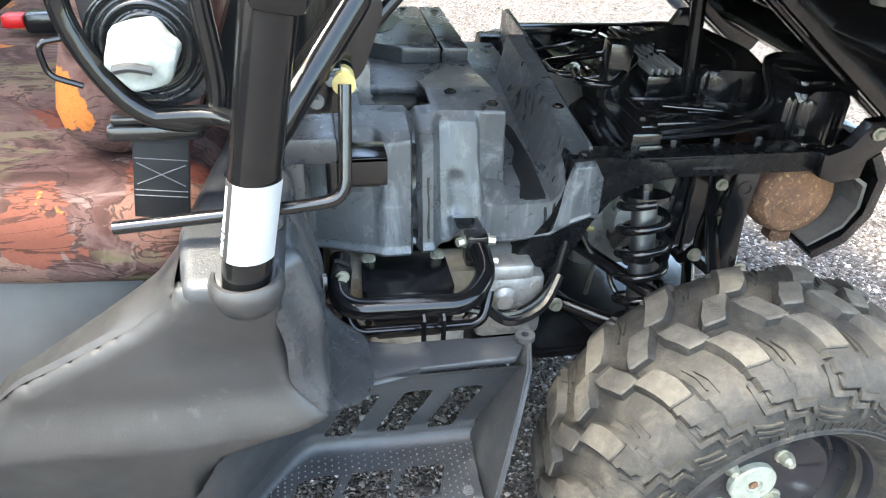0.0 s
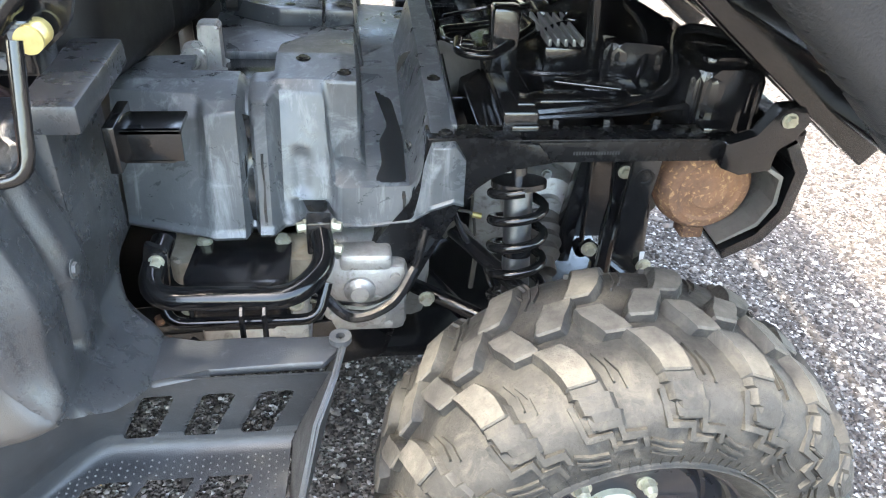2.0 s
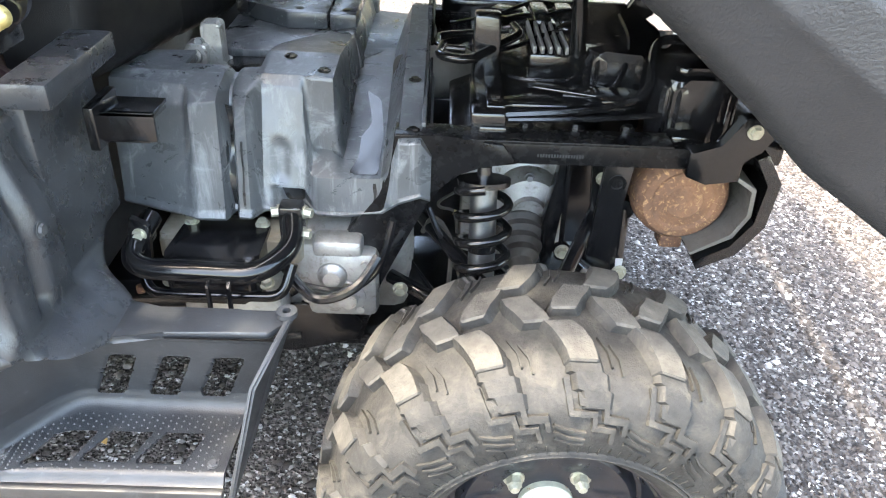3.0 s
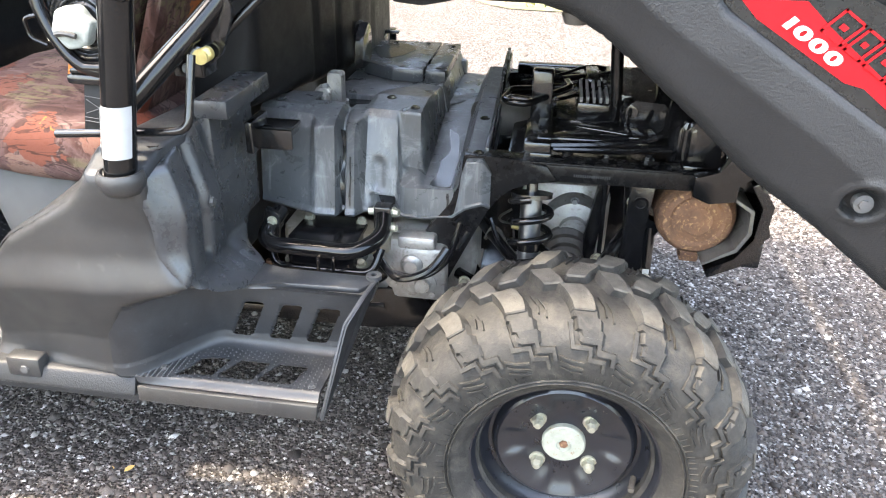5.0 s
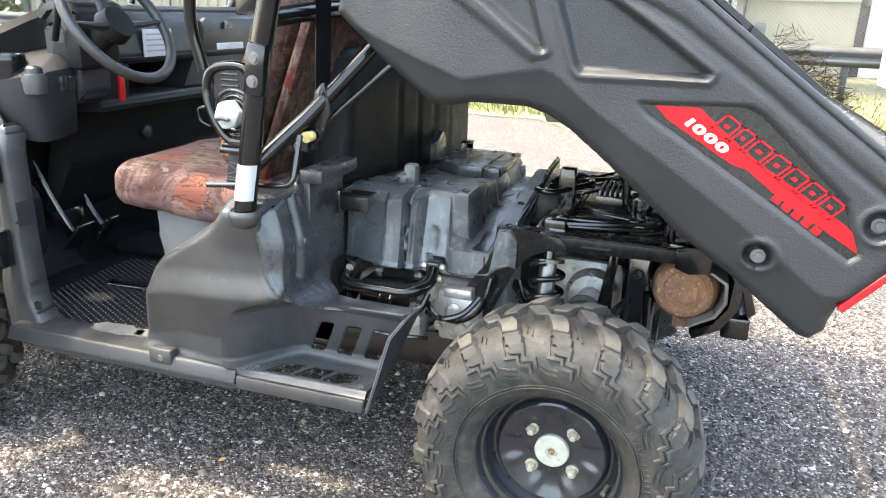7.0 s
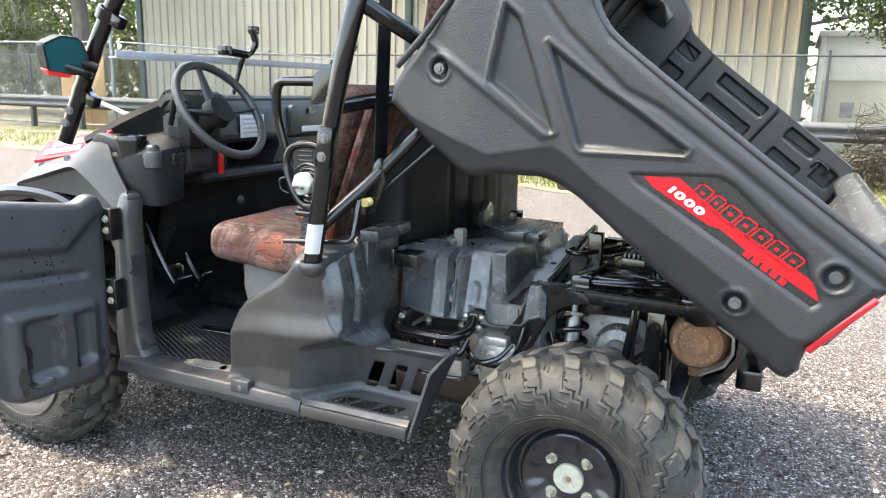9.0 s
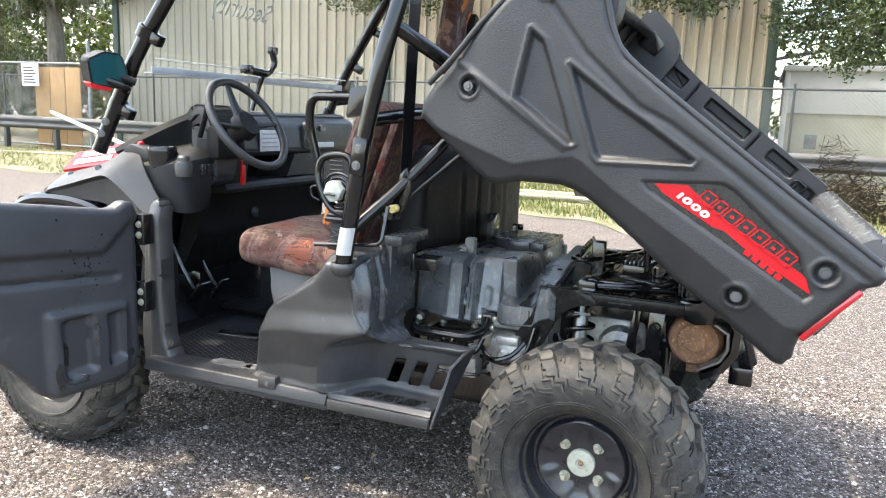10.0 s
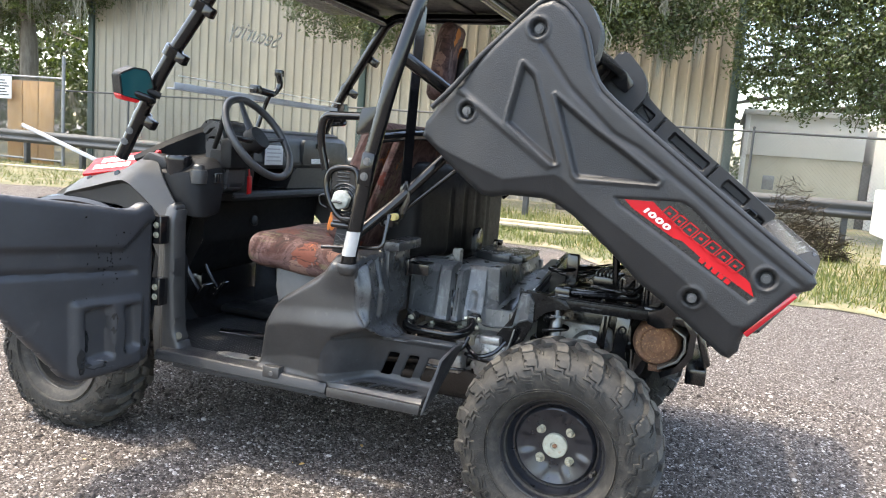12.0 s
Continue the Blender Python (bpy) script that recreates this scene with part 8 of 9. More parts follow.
box(bm, (-1.372, -0.336, 0.945), (-1.362, -0.312, 1.02), 0.003)
part("key_tag", bm, "red", car, "red key strap hanging from the ignition")
bm = bmesh.new()
tube(bm, bends([(-1.46, -0.43, 1.12), (-1.41, -0.46, 1.19), (-1.40, -0.46, 1.24)], 0.03), 0.010, 10)
part("gear_lever", bm, "interior", car)

# the wheel and what hangs on its column sit a little further back and out
for ob in [o for o in car.children if o.name.split(".")[0] in ("steering_wheel", "gear_lever")]:
    ob.location = (0.019, -0.082, 0.020)
bpy.data.objects["key_tag"].location = (-0.055, 0.025, 0.010)

# -- front body --
SHOULDER = [
    [(-1.75, -0.600, 1.085), (-1.70, -0.585, 1.112), (-1.614, -0.500, 1.178), (-1.55, -0.400, 1.226), (-1.49, -0.37, 1.222)],
    [(-1.738, -0.606, 1.070), (-1.688, -0.592, 1.094), (-1.602, -0.508, 1.158), (-1.54, -0.410, 1.206), (-1.475, -0.385, 1.202)],
    [(-1.735, -0.590, 1.060), (-1.685, -0.570, 1.068), (-1.610, -0.500, 1.095), (-1.555, -0.430, 1.112), (-1.475, -0.405, 1.120)],
    [(-1.70, -0.600, 1.056), (-1.65, -0.600, 1.060), (-1.58, -0.585, 1.068), (-1.50, -0.530, 1.088), (-1.435, -0.465, 1.105)],
    [(-1.68, -0.608, 1.035), (-1.62, -0.618, 1.034), (-1.54, -0.628, 1.034), (-1.458, -0.605, 1.048), (-1.412, -0.500, 1.066)],
    [(-1.66, -0.608, 0.990), (-1.60, -0.622, 0.965), (-1.53, -0.640, 0.955), (-1.440, -0.618, 0.965), (-1.402, -0.510, 0.985)],
    [(-1.62, -0.600, 0.930), (-1.57, -0.608, 0.900), (-1.50, -0.620, 0.885), (-1.428, -0.602, 0.878), (-1.425, -0.495, 0.892)],
    [(-1.62, -0.560, 0.920), (-1.58, -0.560, 0.890), (-1.53, -0.560, 0.875), (-1.475, -0.535, 0.866), (-1.465, -0.455, 0.882)],
]
bm = bmesh.new()
strips(bm, SHOULDER)
part("dash_shoulder", bm, "interior", dash, "sloping black dash end with a cup holder tray", 35)
WING = [
    [(-2.085, -0.560, 0.935), (-2.050, -0.570, 0.965), (-1.970, -0.590, 0.992), (-1.880, -0.600, 1.010), (-1.790, -0.606, 1.030), (-1.700, -0.604, 1.078), (-1.640, -0.606, 1.086), (-1.570, -0.640, 1.010), (-1.505, -0.655, 0.930)],
    [(-2.100, -0.600, 0.905), (-2.055, -0.618, 0.935), (-1.975, -0.632, 0.960), (-1.885, -0.640, 0.978), (-1.795, -0.645, 0.996), (-1.715, -0.648, 1.020), (-1.655, -0.660, 1.010), (-1.585, -0.674, 0.950), (-1.515, -0.684, 0.885)],
    [(-2.098, -0.612, 0.893), (-2.052, -0.634, 0.915), (-1.970, -0.652, 0.935), (-1.886, -0.660, 0.956), (-1.805, -0.664, 0.978), (-1.736, -0.666, 0.990), (-1.665, -0.674, 0.958), (-1.595, -0.684, 0.916), (-1.525, -0.692, 0.868)],
    [(-2.095, -0.606, 0.888), (-2.050, -0.624, 0.906), (-1.970, -0.638, 0.924), (-1.886, -0.640, 0.944), (-1.808, -0.640, 0.966), (-1.742, -0.640, 0.976), (-1.678, -0.648, 0.944), (-1.608, -0.664, 0.902), (-1.538, -0.680, 0.856)],
    [(-2.090, -0.602, 0.880), (-2.045, -0.616, 0.884), (-1.970, -0.628, 0.890), (-1.890, -0.632, 0.893), (-1.815, -0.632, 0.892), (-1.750, -0.630, 0.880), (-1.690, -0.632, 0.850), (-1.630, -0.640, 0.790), (-1.560, -0.660, 0.700)],
]


for side in (-1, 1):
    flip = (lambda b: b) if side < 0 else mirrored
    bm = bmesh.new()
    strips(bm, WING)
    ff = part("front_fender", flip(bm), "fender_grey", car, "satin grey moulded front wing", 25)
    bm = bmesh.new()
    tube(bm, spline([(-1.70, -0.61, 0.72), (-1.80, -0.62, 0.85), (-2.01, -0.62, 0.885), (-2.22, -0.61, 0.85), (-2.36, -0.60, 0.70)], 8), 0.022, 8)
    prism(bm, [(-1.72, 0.62), (-1.80, 0.80), (-2.01, 0.86), (-2.22, 0.82), (-2.35, 0.66), (-2.36, 0.70), (-2.22, 0.88), (-2.01, 0.90), (-1.78, 0.86)], "y", -0.62, -0.20, 0.0)
    part("wheel_arch", flip(bm), "dark_void", ff)
    # hinge post
    post = [(-1.545, 0.905), (-1.485, 0.93), (-1.468, 0.90), (-1.462, 0.60), (-1.452, 0.45), (-1.425, 0.385), (-1.39, 0.345), (-1.50, 0.318), (-1.565, 0.335), (-1.575, 0.45), (-1.56, 0.60)]
    bm = relief(post, lambda U, V, D: (U, -0.700 + 0.02 * smooth((-1.505 - U) / 0.03) + 0.012 * 0.7 * np.clip(1 + D / 0.012, 0, 1) ** 2 + 0.02 * smooth((V - 0.85) / 0.08), V), 0.009, (0, 0.06, 0))
    part("hinge_post", flip(bm), "plastic", ff, "", 60)
    bm = bmesh.new()
    prism(bm, [(-1.70, 1.078), (-1.665, 1.105), (-1.60, 1.09), (-1.568, 1.06), (-1.60, 1.04)], "y", -0.615, -0.30, 0.006)
    part("cowl_corner", flip(bm), "matt_dash", ff)
    for p in ((-1.80, -0.628, 1.012), (-1.95, -0.614, 0.978), (-1.436, -0.69, 0.433)):
        bm = bmesh.new()
        nut(bm, p, (0.2, -1, 0.2), 0.010, 0.004)
        part("fender_rivet", flip(bm), "dark_void", ff)


def bonnet(U, V, D):
    z = 1.075 + 0.02 * np.cos(V * 2.2) - 0.22 * np.clip((-1.62 - U) / 0.75, 0, 1) ** 1.6 - 0.05 * smooth((np.abs(V) - 0.42) / 0.2)
    return U, V, z


bm = relief(rounded_poly([(-1.62, -0.50), (-1.62, 0.50), (-2.05, 0.50), (-2.38, 0.40), (-2.38, -0.40), (-2.05, -0.50)], 0.05), bonnet, 0.03, (0, 0, -0.03))
hood = part("bonnet", bm, "plastic", car, "black plastic bonnet with red side panels", 60)
for side in (-1, 1):
    flip = (lambda b: b) if side < 0 else mirrored
    def slope(U, V, D):
        return U, -0.606 + 0.035 * V, 0.997 + 0.16 * (U + 1.97) + 0.068 * V
    bm = relief([(-2.00, 0.0), (-1.80, 0.0), (-1.69, 0.62), (-1.64, 0.95), (-1.70, 1.0), (-1.96, 0.85)], slope, 0.02, (0, 0.006, -0.01))
    rp = part("red_panel", flip(bm), "red", hood, "glossy red side panel")
    for v0, x0, k1 in ((0.16, -1.955, 6), (0.50, -1.93, 6)):
        for k in range(k1):
            bm = bmesh.new()
            x = x0 + 0.031 * k + 0.02 * v0
            q = [slope(x + a, v0 + b, None) for a, b in ((0, 0), (0.026, 0), (0.032, 0.26), (0.006, 0.26))]
            bm.faces.new([bm.verts.new((a, b - 0.002, c + 0.003)) for a, b, c in q])
            part("label_bar", flip(bm), "white", rp)
bm = bmesh.new()
box(bm, (-2.46, -0.45, 0.42), (-2.32, 0.45, 0.86), 0.05)
tube(bm, bends([(-2.50, -0.45, 0.45), (-2.56, -0.42, 0.70), (-2.56, 0.42, 0.70), (-2.50, 0.45, 0.45)], 0.08), 0.022, 10)
part("front_bumper", bm, "plastic", car)
for sd in (-1, 1):
    bm = bmesh.new()
    tube(bm, [(-2.01, sd * 0.2, 0.40), (-2.01, sd * 0.60, 0.33)], 0.02, 8)
    part("half_shaft", bm, "frame", car)
    bm = bmesh.new()
    tube(bm, [(-1.90, sd * 0.2, 0.42), (-1.99, sd * 0.55, 0.36)], 0.014, 8)
    part("suspension_arm", bm, "frame", car)
bm = bmesh.new()
box(bm, (-2.30, -0.22, 0.30), (-1.70, 0.22, 0.60), 0.04)
part("front_axle", bm, "frame", car)

# -- doors: the near one stands open --
HX, HY = -1.510, -0.735
DD, DN = Vector((-0.20, -0.98, 0)).normalized(), Vector((0.98, -0.20, 0)).normalized()
DOOR = [(0.012, 0.885), (0.03, 0.925), (0.062, 0.930), (0.105, 0.905), (0.40, 0.945), (0.75, 0.990), (0.79, 0.970), (0.79, 0.700), (0.62, 0.665), (0.51, 0.530), (0.41, 0.414), (0.345, 0.336), (0.30, 0.322), (0.15, 0.328), (0.03, 0.345), (0.012, 0.40)]
POCK = [rounded_poly([(0.172, 0.385), (0.285, 0.372), (0.292, 0.572), (0.180, 0.580)], 0.015), rounded_poly([(0.065, 0.400), (0.135, 0.390), (0.138, 0.570), (0.068, 0.574)], 0.015)]


def door_face(U, V, D):
    g = 0.0 * U
    lift = 0.06 * U
    g = g + 0.016 * smooth((V - lift - 0.750 - 0.10 * np.clip((0.14 - U) / 0.1, 0, 1)) / 0.02)
    g = g - 0.012 * smooth(1 - np.abs(V - lift - 0.680) / 0.018) * smooth((U - 0.07) / 0.03)
    g = g + 0.014 * smooth((0.600 - V + 0.02 * U) / 0.02) * smooth((U - 0.05) / 0.02) * smooth((0.34 - U) / 0.03)
    for p in POCK:
        g = g - recess(U, V, p, 0.028, 0.016)
    e = np.clip(1 + D / 0.016, 0, 1)
    g = g - 0.016 * 0.7 * e * e
    return HX + DD.x * U + DN.x * g, HY + DD.y * U + DN.y * g, V


bm = relief(rounded_poly(DOOR, 0.02), door_face, 0.0095, tuple(-0.035 * DN))
door = part("door", bm, "door_plastic", car, "open black moulded door seen from its inner side", 60)
for z in (0.83, 0.60):
    bm = bmesh.new()
    box(bm, (-1.525, -0.748, z - 0.052), (-1.482, -0.700, z + 0.052), 0.006)
    cyl(bm, (-1.532, -0.738, z - 0.05), (-1.532, -0.738, z + 0.05), 0.010, n=12)
    part("hinge", bm, "frame", door)
    nuts("hinge_bolt", [(-1.502, -0.748, z + dz) for dz in (-0.018, 0.018)], (0, -1, 0), 0.009, 0.008, "zinc", door)
bm = bmesh.new()
rngd = random.Random(6)
for k in range(42):
    s, z = (rngd.gauss(0.20, 0.035), rngd.gauss(0.74, 0.05)) if k < 30 else (rngd.uniform(0.08, 0.4), rngd.uniform(0.5, 0.9))
    x, y, zz = (float(q[0, 0]) for q in door_face(np.array([[s]]), np.array([[z]]), np.array([[-0.1]])))
    r = rngd.uniform(0.001, 0.0035)
    lathe_c = Vector((x, y, zz)) + DN * 0.0006
    a, b = DD, Vector((0, 0, 1))
    bm.faces.new([bm.verts.new(lathe_c + r * (math.cos(t) * a + math.sin(t) * b)) for t in [2 * math.pi * i / 8 for i in range(8)]])
tagged(part("mud_specks", bm, "dark_void", door), kind="stuff")
for s0, z0, ln, wd in ((0.176, 0.545, 0.075, 0.012), (0.270, 0.500, 0.085, 0.012), (0.300, 0.440, 0.090, 0.014), (0.245, 0.388, 0.030, 0.040), (0.130, 0.440, 0.050, 0.008), (0.045, 0.430, 0.030, 0.010)):
    bm = bmesh.new()
    ring = []
    for t in [2 * math.pi * i / 18 for i in range(18)]:
        k = 1 + 0.35 * noise.noise(Vector((2.2 * math.cos(t), 2.2 * math.sin(t), 9 * s0)))
        x, y, zz = (float(q[0, 0]) for q in door_face(np.array([[s0 + wd * k * math.cos(t)]]), np.array([[z0 - ln / 2 + ln / 2 * k * math.sin(t)]]), np.array([[-0.1]])))
        ring.append(bm.verts.new(Vector((x, y, zz)) + DN * 0.0012))
    centre = bm.verts.new(sum((v.co for v in ring), Vector()) / 18)
    for i in range(18):
        bm.faces.new((ring[i], ring[(i + 1) % 18], centre))
    part("damp_streak", bm, "wet", door, "dark damp streak")
bm = bmesh.new()
for i in range(5):
    s = 0.175 + 0.016 * i
    x, y, zz = (float(q[0, 0]) for q in door_face(np.array([[s]]), np.array([[0.352]]), np.array([[-0.1]])))
    bar(bm, Vector((x, y, zz)), DD, (0, 0, 1), DN, 0, 0.012, -0.005, 0.005, 0.0012)
part("moulded_bar", bm, "door_plastic", door)
bm = bmesh.new()
prism(bm, rounded_poly([(0.66, 0.86), (0.75, 0.87), (0.75, 0.95), (0.66, 0.94)], 0.02), "x", 0, 0.02, 0.006)
bmesh.ops.transform(bm, matrix=Matrix(((DN.x, DD.x, 0, HX), (DN.y, DD.y, 0, HY), (0, 0, 1, 0), (0, 0, 0, 1))), verts=bm.verts)
part("door_latch", bm, "dark_void", door)
far_door = relief(rounded_poly([(-1.50, 0.36), (-1.02, 0.36), (-0.98, 0.60), (-0.80, 0.74), (-0.80, 0.90), (-1.50, 0.93), (-1.54, 0.5)], 0.03), lambda U, V, D: (U, 0.69 + 0.0 * U, V), 0.02, (0, 0.03, 0))
part("door", far_door, "interior", car, "closed far door", 60)

# -- roll cage, roof and screen --
def cage(name, pts, r, n=14, bend=0.08, mat="tube_paint", label=""):
    bm = bmesh.new()
    tube(bm, bends(pts, bend, 6), r, n)
    return part(name, bm, mat, car, label)


for s in (-1, 1):
    cage("rear_pillar", [(-0.712, s * 0.770, 0.775), (-0.655, s * 0.772, 1.13), (-0.592, s * 0.765, 1.42), (-0.545, s * 0.715, 1.64), (-0.520, s * 0.655, 1.79)], 0.0245, 18, 0.12, label="gloss black roll cage pillar")
    cage("front_pillar", [(-1.725, s * 0.690, 1.08), (-1.550, s * 0.675, 1.42), (-1.290, s * 0.640, 1.80)], 0.025, 16, 0.1, label="gloss black roll cage pillar")
    cage("roof_rail", [(-1.290, s * 0.640, 1.80), (-1.23, s * 0.63, 1.835), (-0.60, s * 0.63, 1.835), (-0.52, s * 0.655, 1.79)], 0.025, 14)
    cage("rear_stay", [(-0.585, s * 0.735, 1.485), (-0.46, s * 0.60, 1.385), (-0.38, s * 0.52, 1.30)], 0.021, 14, 0.06)
    cage("lower_brace", [(-0.705, s * 0.745, 0.895), (-0.600, s * 0.640, 1.02), (-0.470, s * 0.550, 1.185)], 0.018, 16, 0.05)
    cage("brace_rod", [(-0.590, s * 0.620, 0.985), (-0.390, s * 0.540, 1.175)], 0.008, 10)
    # joint with two bolts
    bm = bmesh.new()
    m = Matrix.Translation((-0.650, s * 0.786, 1.12)) @ Matrix.Rotation(radians(8), 4, "Y")
    box(bm, (-0.024, -0.016, -0.055), (0.024, 0.016, 0.055), 0.010, m)
    j = part("cage_joint", bm, "tube_paint", car)
    nuts("joint_bolt", [m @ Vector((0, s * 0.016, dz)) for dz in (-0.024, 0.024)], (0, s, 0), 0.010, 0.006, "stamp", j)
    # brackets on the front pillar
    for z, x in ((1.235, -1.645), (1.475, -1.512), (1.64, -1.40)):
        bm = bmesh.new()
        m = Matrix.Translation((x, s * 0.675, z)) @ Matrix.Rotation(radians(30), 4, "Y")
        lathe(bm, [(0.026, -0.018), (0.033, -0.018), (0.033, 0.018), (0.026, 0.018)], (0, 0, 0), "z", 20, True)
        box(bm, (0.02, -0.016, -0.018), (0.068, 0.016, 0.018), 0.004)
        bmesh.ops.transform(bm, matrix=m, verts=bm.verts)
        part("pillar_clamp", bm, "tube_paint", car)
    nuts("pillar_bolt", [(x, s * 0.712, z) for z, x in ((1.14, -1.690), (1.18, -1.668))], (0.4, s, 0), 0.010, 0.006, "stamp", car)
    # mirror
    mc = Vector((-1.585, s * 0.785, 1.345))
    hexa = [(-s * p, q) for p, q in ((-0.066, 0.032), (-0.012, 0.060), (0.046, 0.056), (0.072, 0.0), (0.064, -0.058), (-0.050, -0.048))]
    mm = Matrix.Translation(mc) @ Matrix.Rotation(radians(16 * s), 4, "Z") @ Matrix.Rotation(radians(7), 4, "Y")
    bm = bmesh.new()
    prism(bm, rounded_poly(hexa, 0.010), "x", -0.038, 0.012, 0.007)
    tube(bm, [Vector((-0.01, -s * 0.03, -0.01)), Vector((0.03, -s * 0.09, -0.03))], 0.013, 10)
    bmesh.ops.transform(bm, matrix=mm, verts=bm.verts)
    mir = part("mirror", bm, "interior", car, "black six-sided mirror, dark teal reflection given as glass colour")
    bm = bmesh.new()
    prism(bm, rounded_poly([(p * 0.90, q * 0.90) for p, q in hexa], 0.009), "x", 0.0125, 0.0145)
    bmesh.ops.transform(bm, matrix=mm, verts=bm.verts)
    part("mirror_glass", bm, "mirror", mir, "mirror glass with its dark teal reflection put into the colour")
    bm = bmesh.new()
    prism(bm, rounded_poly([(-s * p, q) for p, q in ((-0.056, -0.040), (0.020, -0.054), (0.012, -0.064), (-0.046, -0.058))], 0.004), "x", -0.030, 0.014, 0.003)
    bmesh.ops.transform(bm, matrix=mm, verts=bm.verts)
    part("red_trim", bm, "red", mir)
    cage("mirror_arm", [mc + Vector((0, 0, -0.03)), mc + Vector((0.05, -s * 0.05, -0.05)), (-1.60, s * 0.69, 1.285)], 0.012, 10)

cage("cross_tube", [(-1.29, -0.63, 1.81), (-1.29, 0.63, 1.81)], 0.022)
cage("cross_tube", [(-0.53, -0.65, 1.79), (-0.53, 0.65, 1.79)], 0.022)
cage("cross_tube", [(-0.655, -0.74, 1.22), (-0.62, -0.5, 1.245), (-0.62, 0.5, 1.245), (-0.655, 0.74, 1.22)], 0.021)
# The roof's front overhang is unseen, added to keep sun off the seat.
bm = bmesh.new()
box(bm, (-1.66, -0.72, 1.862), (-0.42, 0.72, 1.900), 0.015)
roof = part("roof", bm, "interior", car, "black plastic roof panel")
bm = bmesh.new()
box(bm, (-1.48, -0.62, 1.838), (-1.32, 0.62, 1.861), 0.006)
part("roof_header", bm, "interior", roof)
nuts("roof_rivet", [(-1.40, -0.5 + 0.2 * i, 1.838) for i in range(6)], (0, 0, -1), 0.010, 0.004, "stamp", roof)
for x in (-1.13, -0.86, -0.62):
    bm = bmesh.new()
    box(bm, (x, -0.60, 1.852), (x + 0.06, 0.60, 1.861), 0.003)
    part("roof_rib", bm, "interior", roof)

# screen between the front pillars
bm = bmesh.new()
q = [Vector(p) for p in ((-1.69, -0.65, 1.13), (-1.69, 0.65, 1.13), (-1.325, 0.615, 1.79), (-1.325, -0.615, 1.79))]
nn = Vector((-0.87, 0, 0.48)) * 0.004
a, b = [bm.verts.new(p) for p in q], [bm.verts.new(p + nn) for p in q]
bm.faces.new(a[::-1]), bm.faces.new(b)
for i in range(4):
    bm.faces.new((a[i], a[(i + 1) % 4], b[(i + 1) % 4], b[i]))
screen = part("windscreen", bm, "glass", car, "clear scratched plastic windscreen")
screen.visible_shadow = False
bm = bmesh.new()
box(bm, (-1.575, -0.63, 1.345), (-1.535, 0.63, 1.351), 0.002)
box(bm, (-1.543, -0.63, 1.351), (-1.536, 0.63, 1.371), 0.002)
part("screen_edge", bm, "clear_edge", screen, "pale clear edge strip across the screen")
bm = bmesh.new()
tube(bm, [(-1.52, -0.63, 1.395), (-1.52, 0.63, 1.395)], 0.0022, 8)
part("screen_edge", bm, "paper", screen)
txt = lettering("Security", 0.105, 0.0004)
wv = (q[3] - q[0]).normalized()
tn = Vector((-0.87, 0, 0.48)).normalized()
c0 = q[0].lerp(q[1], 0.27) + wv * 0.535 + tn * 0.0045
bmesh.ops.transform(txt, matrix=Matrix(((0, wv.x, tn.x, c0.x), (-1, wv.y, tn.y, c0.y), (0, wv.z, tn.z, c0.z), (0, 0, 0, 1))), verts=txt.verts)
part("screen_lettering", txt, "paper", screen, "faint white word seen from behind")

# camera ball mount on the dash
bm = bmesh.new()
tube(bm, bends([(-1.55, -0.07, 1.235), (-1.53, -0.05, 1.33), (-1.51, -0.045, 1.38)], 0.02), 0.010, 10)
tube(bm, bends([(-1.52, -0.12, 1.392), (-1.50, -0.025, 1.382), (-1.485, 0.0, 1.427), (-1.49, -0.015, 1.477)], 0.02), [0.016] * 3 + [0.012] * 5 + [0.014] * 6, 10)
box(bm, (-1.54, -0.16, 1.377), (-1.50, -0.12, 1.412), 0.006)
box(bm, (-1.50, -0.035, 1.462), (-1.475, 0.010, 1.492), 0.005)
part("device_mount", bm, "dark_void", car, "black ball-joint device mount on the dash")

# sticker on the pillar
def sticker(U, V, D):
    x = -0.710 + (V - 0.79) * 0.057 / 0.33
    return x + 0.0260 * np.cos(U), -0.7702 + 0.0260 * np.sin(U), V


bm = bmesh.new()
rows = []
for V in (0.835, 0.862, 0.890, 0.916):
    rows.append([bm.verts.new(tuple(float(t) for t in sticker(radians(a), V, None))) for a in range(-175, -10, 11)])
for ra, rb in zip(rows, rows[1:]):
    for i in range(len(ra) - 1):
        bm.faces.new((ra[i], ra[i + 1], rb[i + 1], rb[i]))
stk = part("pillar_sticker", bm, "sticker_paper", car, "white paper sticker with a black lettered edge on the pillar")
bm = bmesh.new()
rows = [[bm.verts.new(Vector(tuple(float(t) for t in sticker(radians(a), V, None))) + 0.0004 * Vector((math.cos(radians(a)), math.sin(radians(a)), 0))) for a in range(-175, -138, 6)] for V in (0.835, 0.916)]
for i in range(len(rows[0]) - 1):
    bm.faces.new((rows[0][i], rows[0][i + 1], rows[1][i + 1], rows[1][i]))
band = part("sticker_band", bm, "print_black", stk)
an = radians(-157)
up = Vector((0.057 / 0.33, 0, 1)).normalized()
across, out = Vector((math.sin(an), -math.cos(an), 0)), Vector((math.cos(an), math.sin(an), 0))
foot = Vector(tuple(float(t) for t in sticker(an, 0.8755, None))) + out * 0.0010
txt = lettering("ROPS Information", 0.0100, 0.0003, 0.0002)
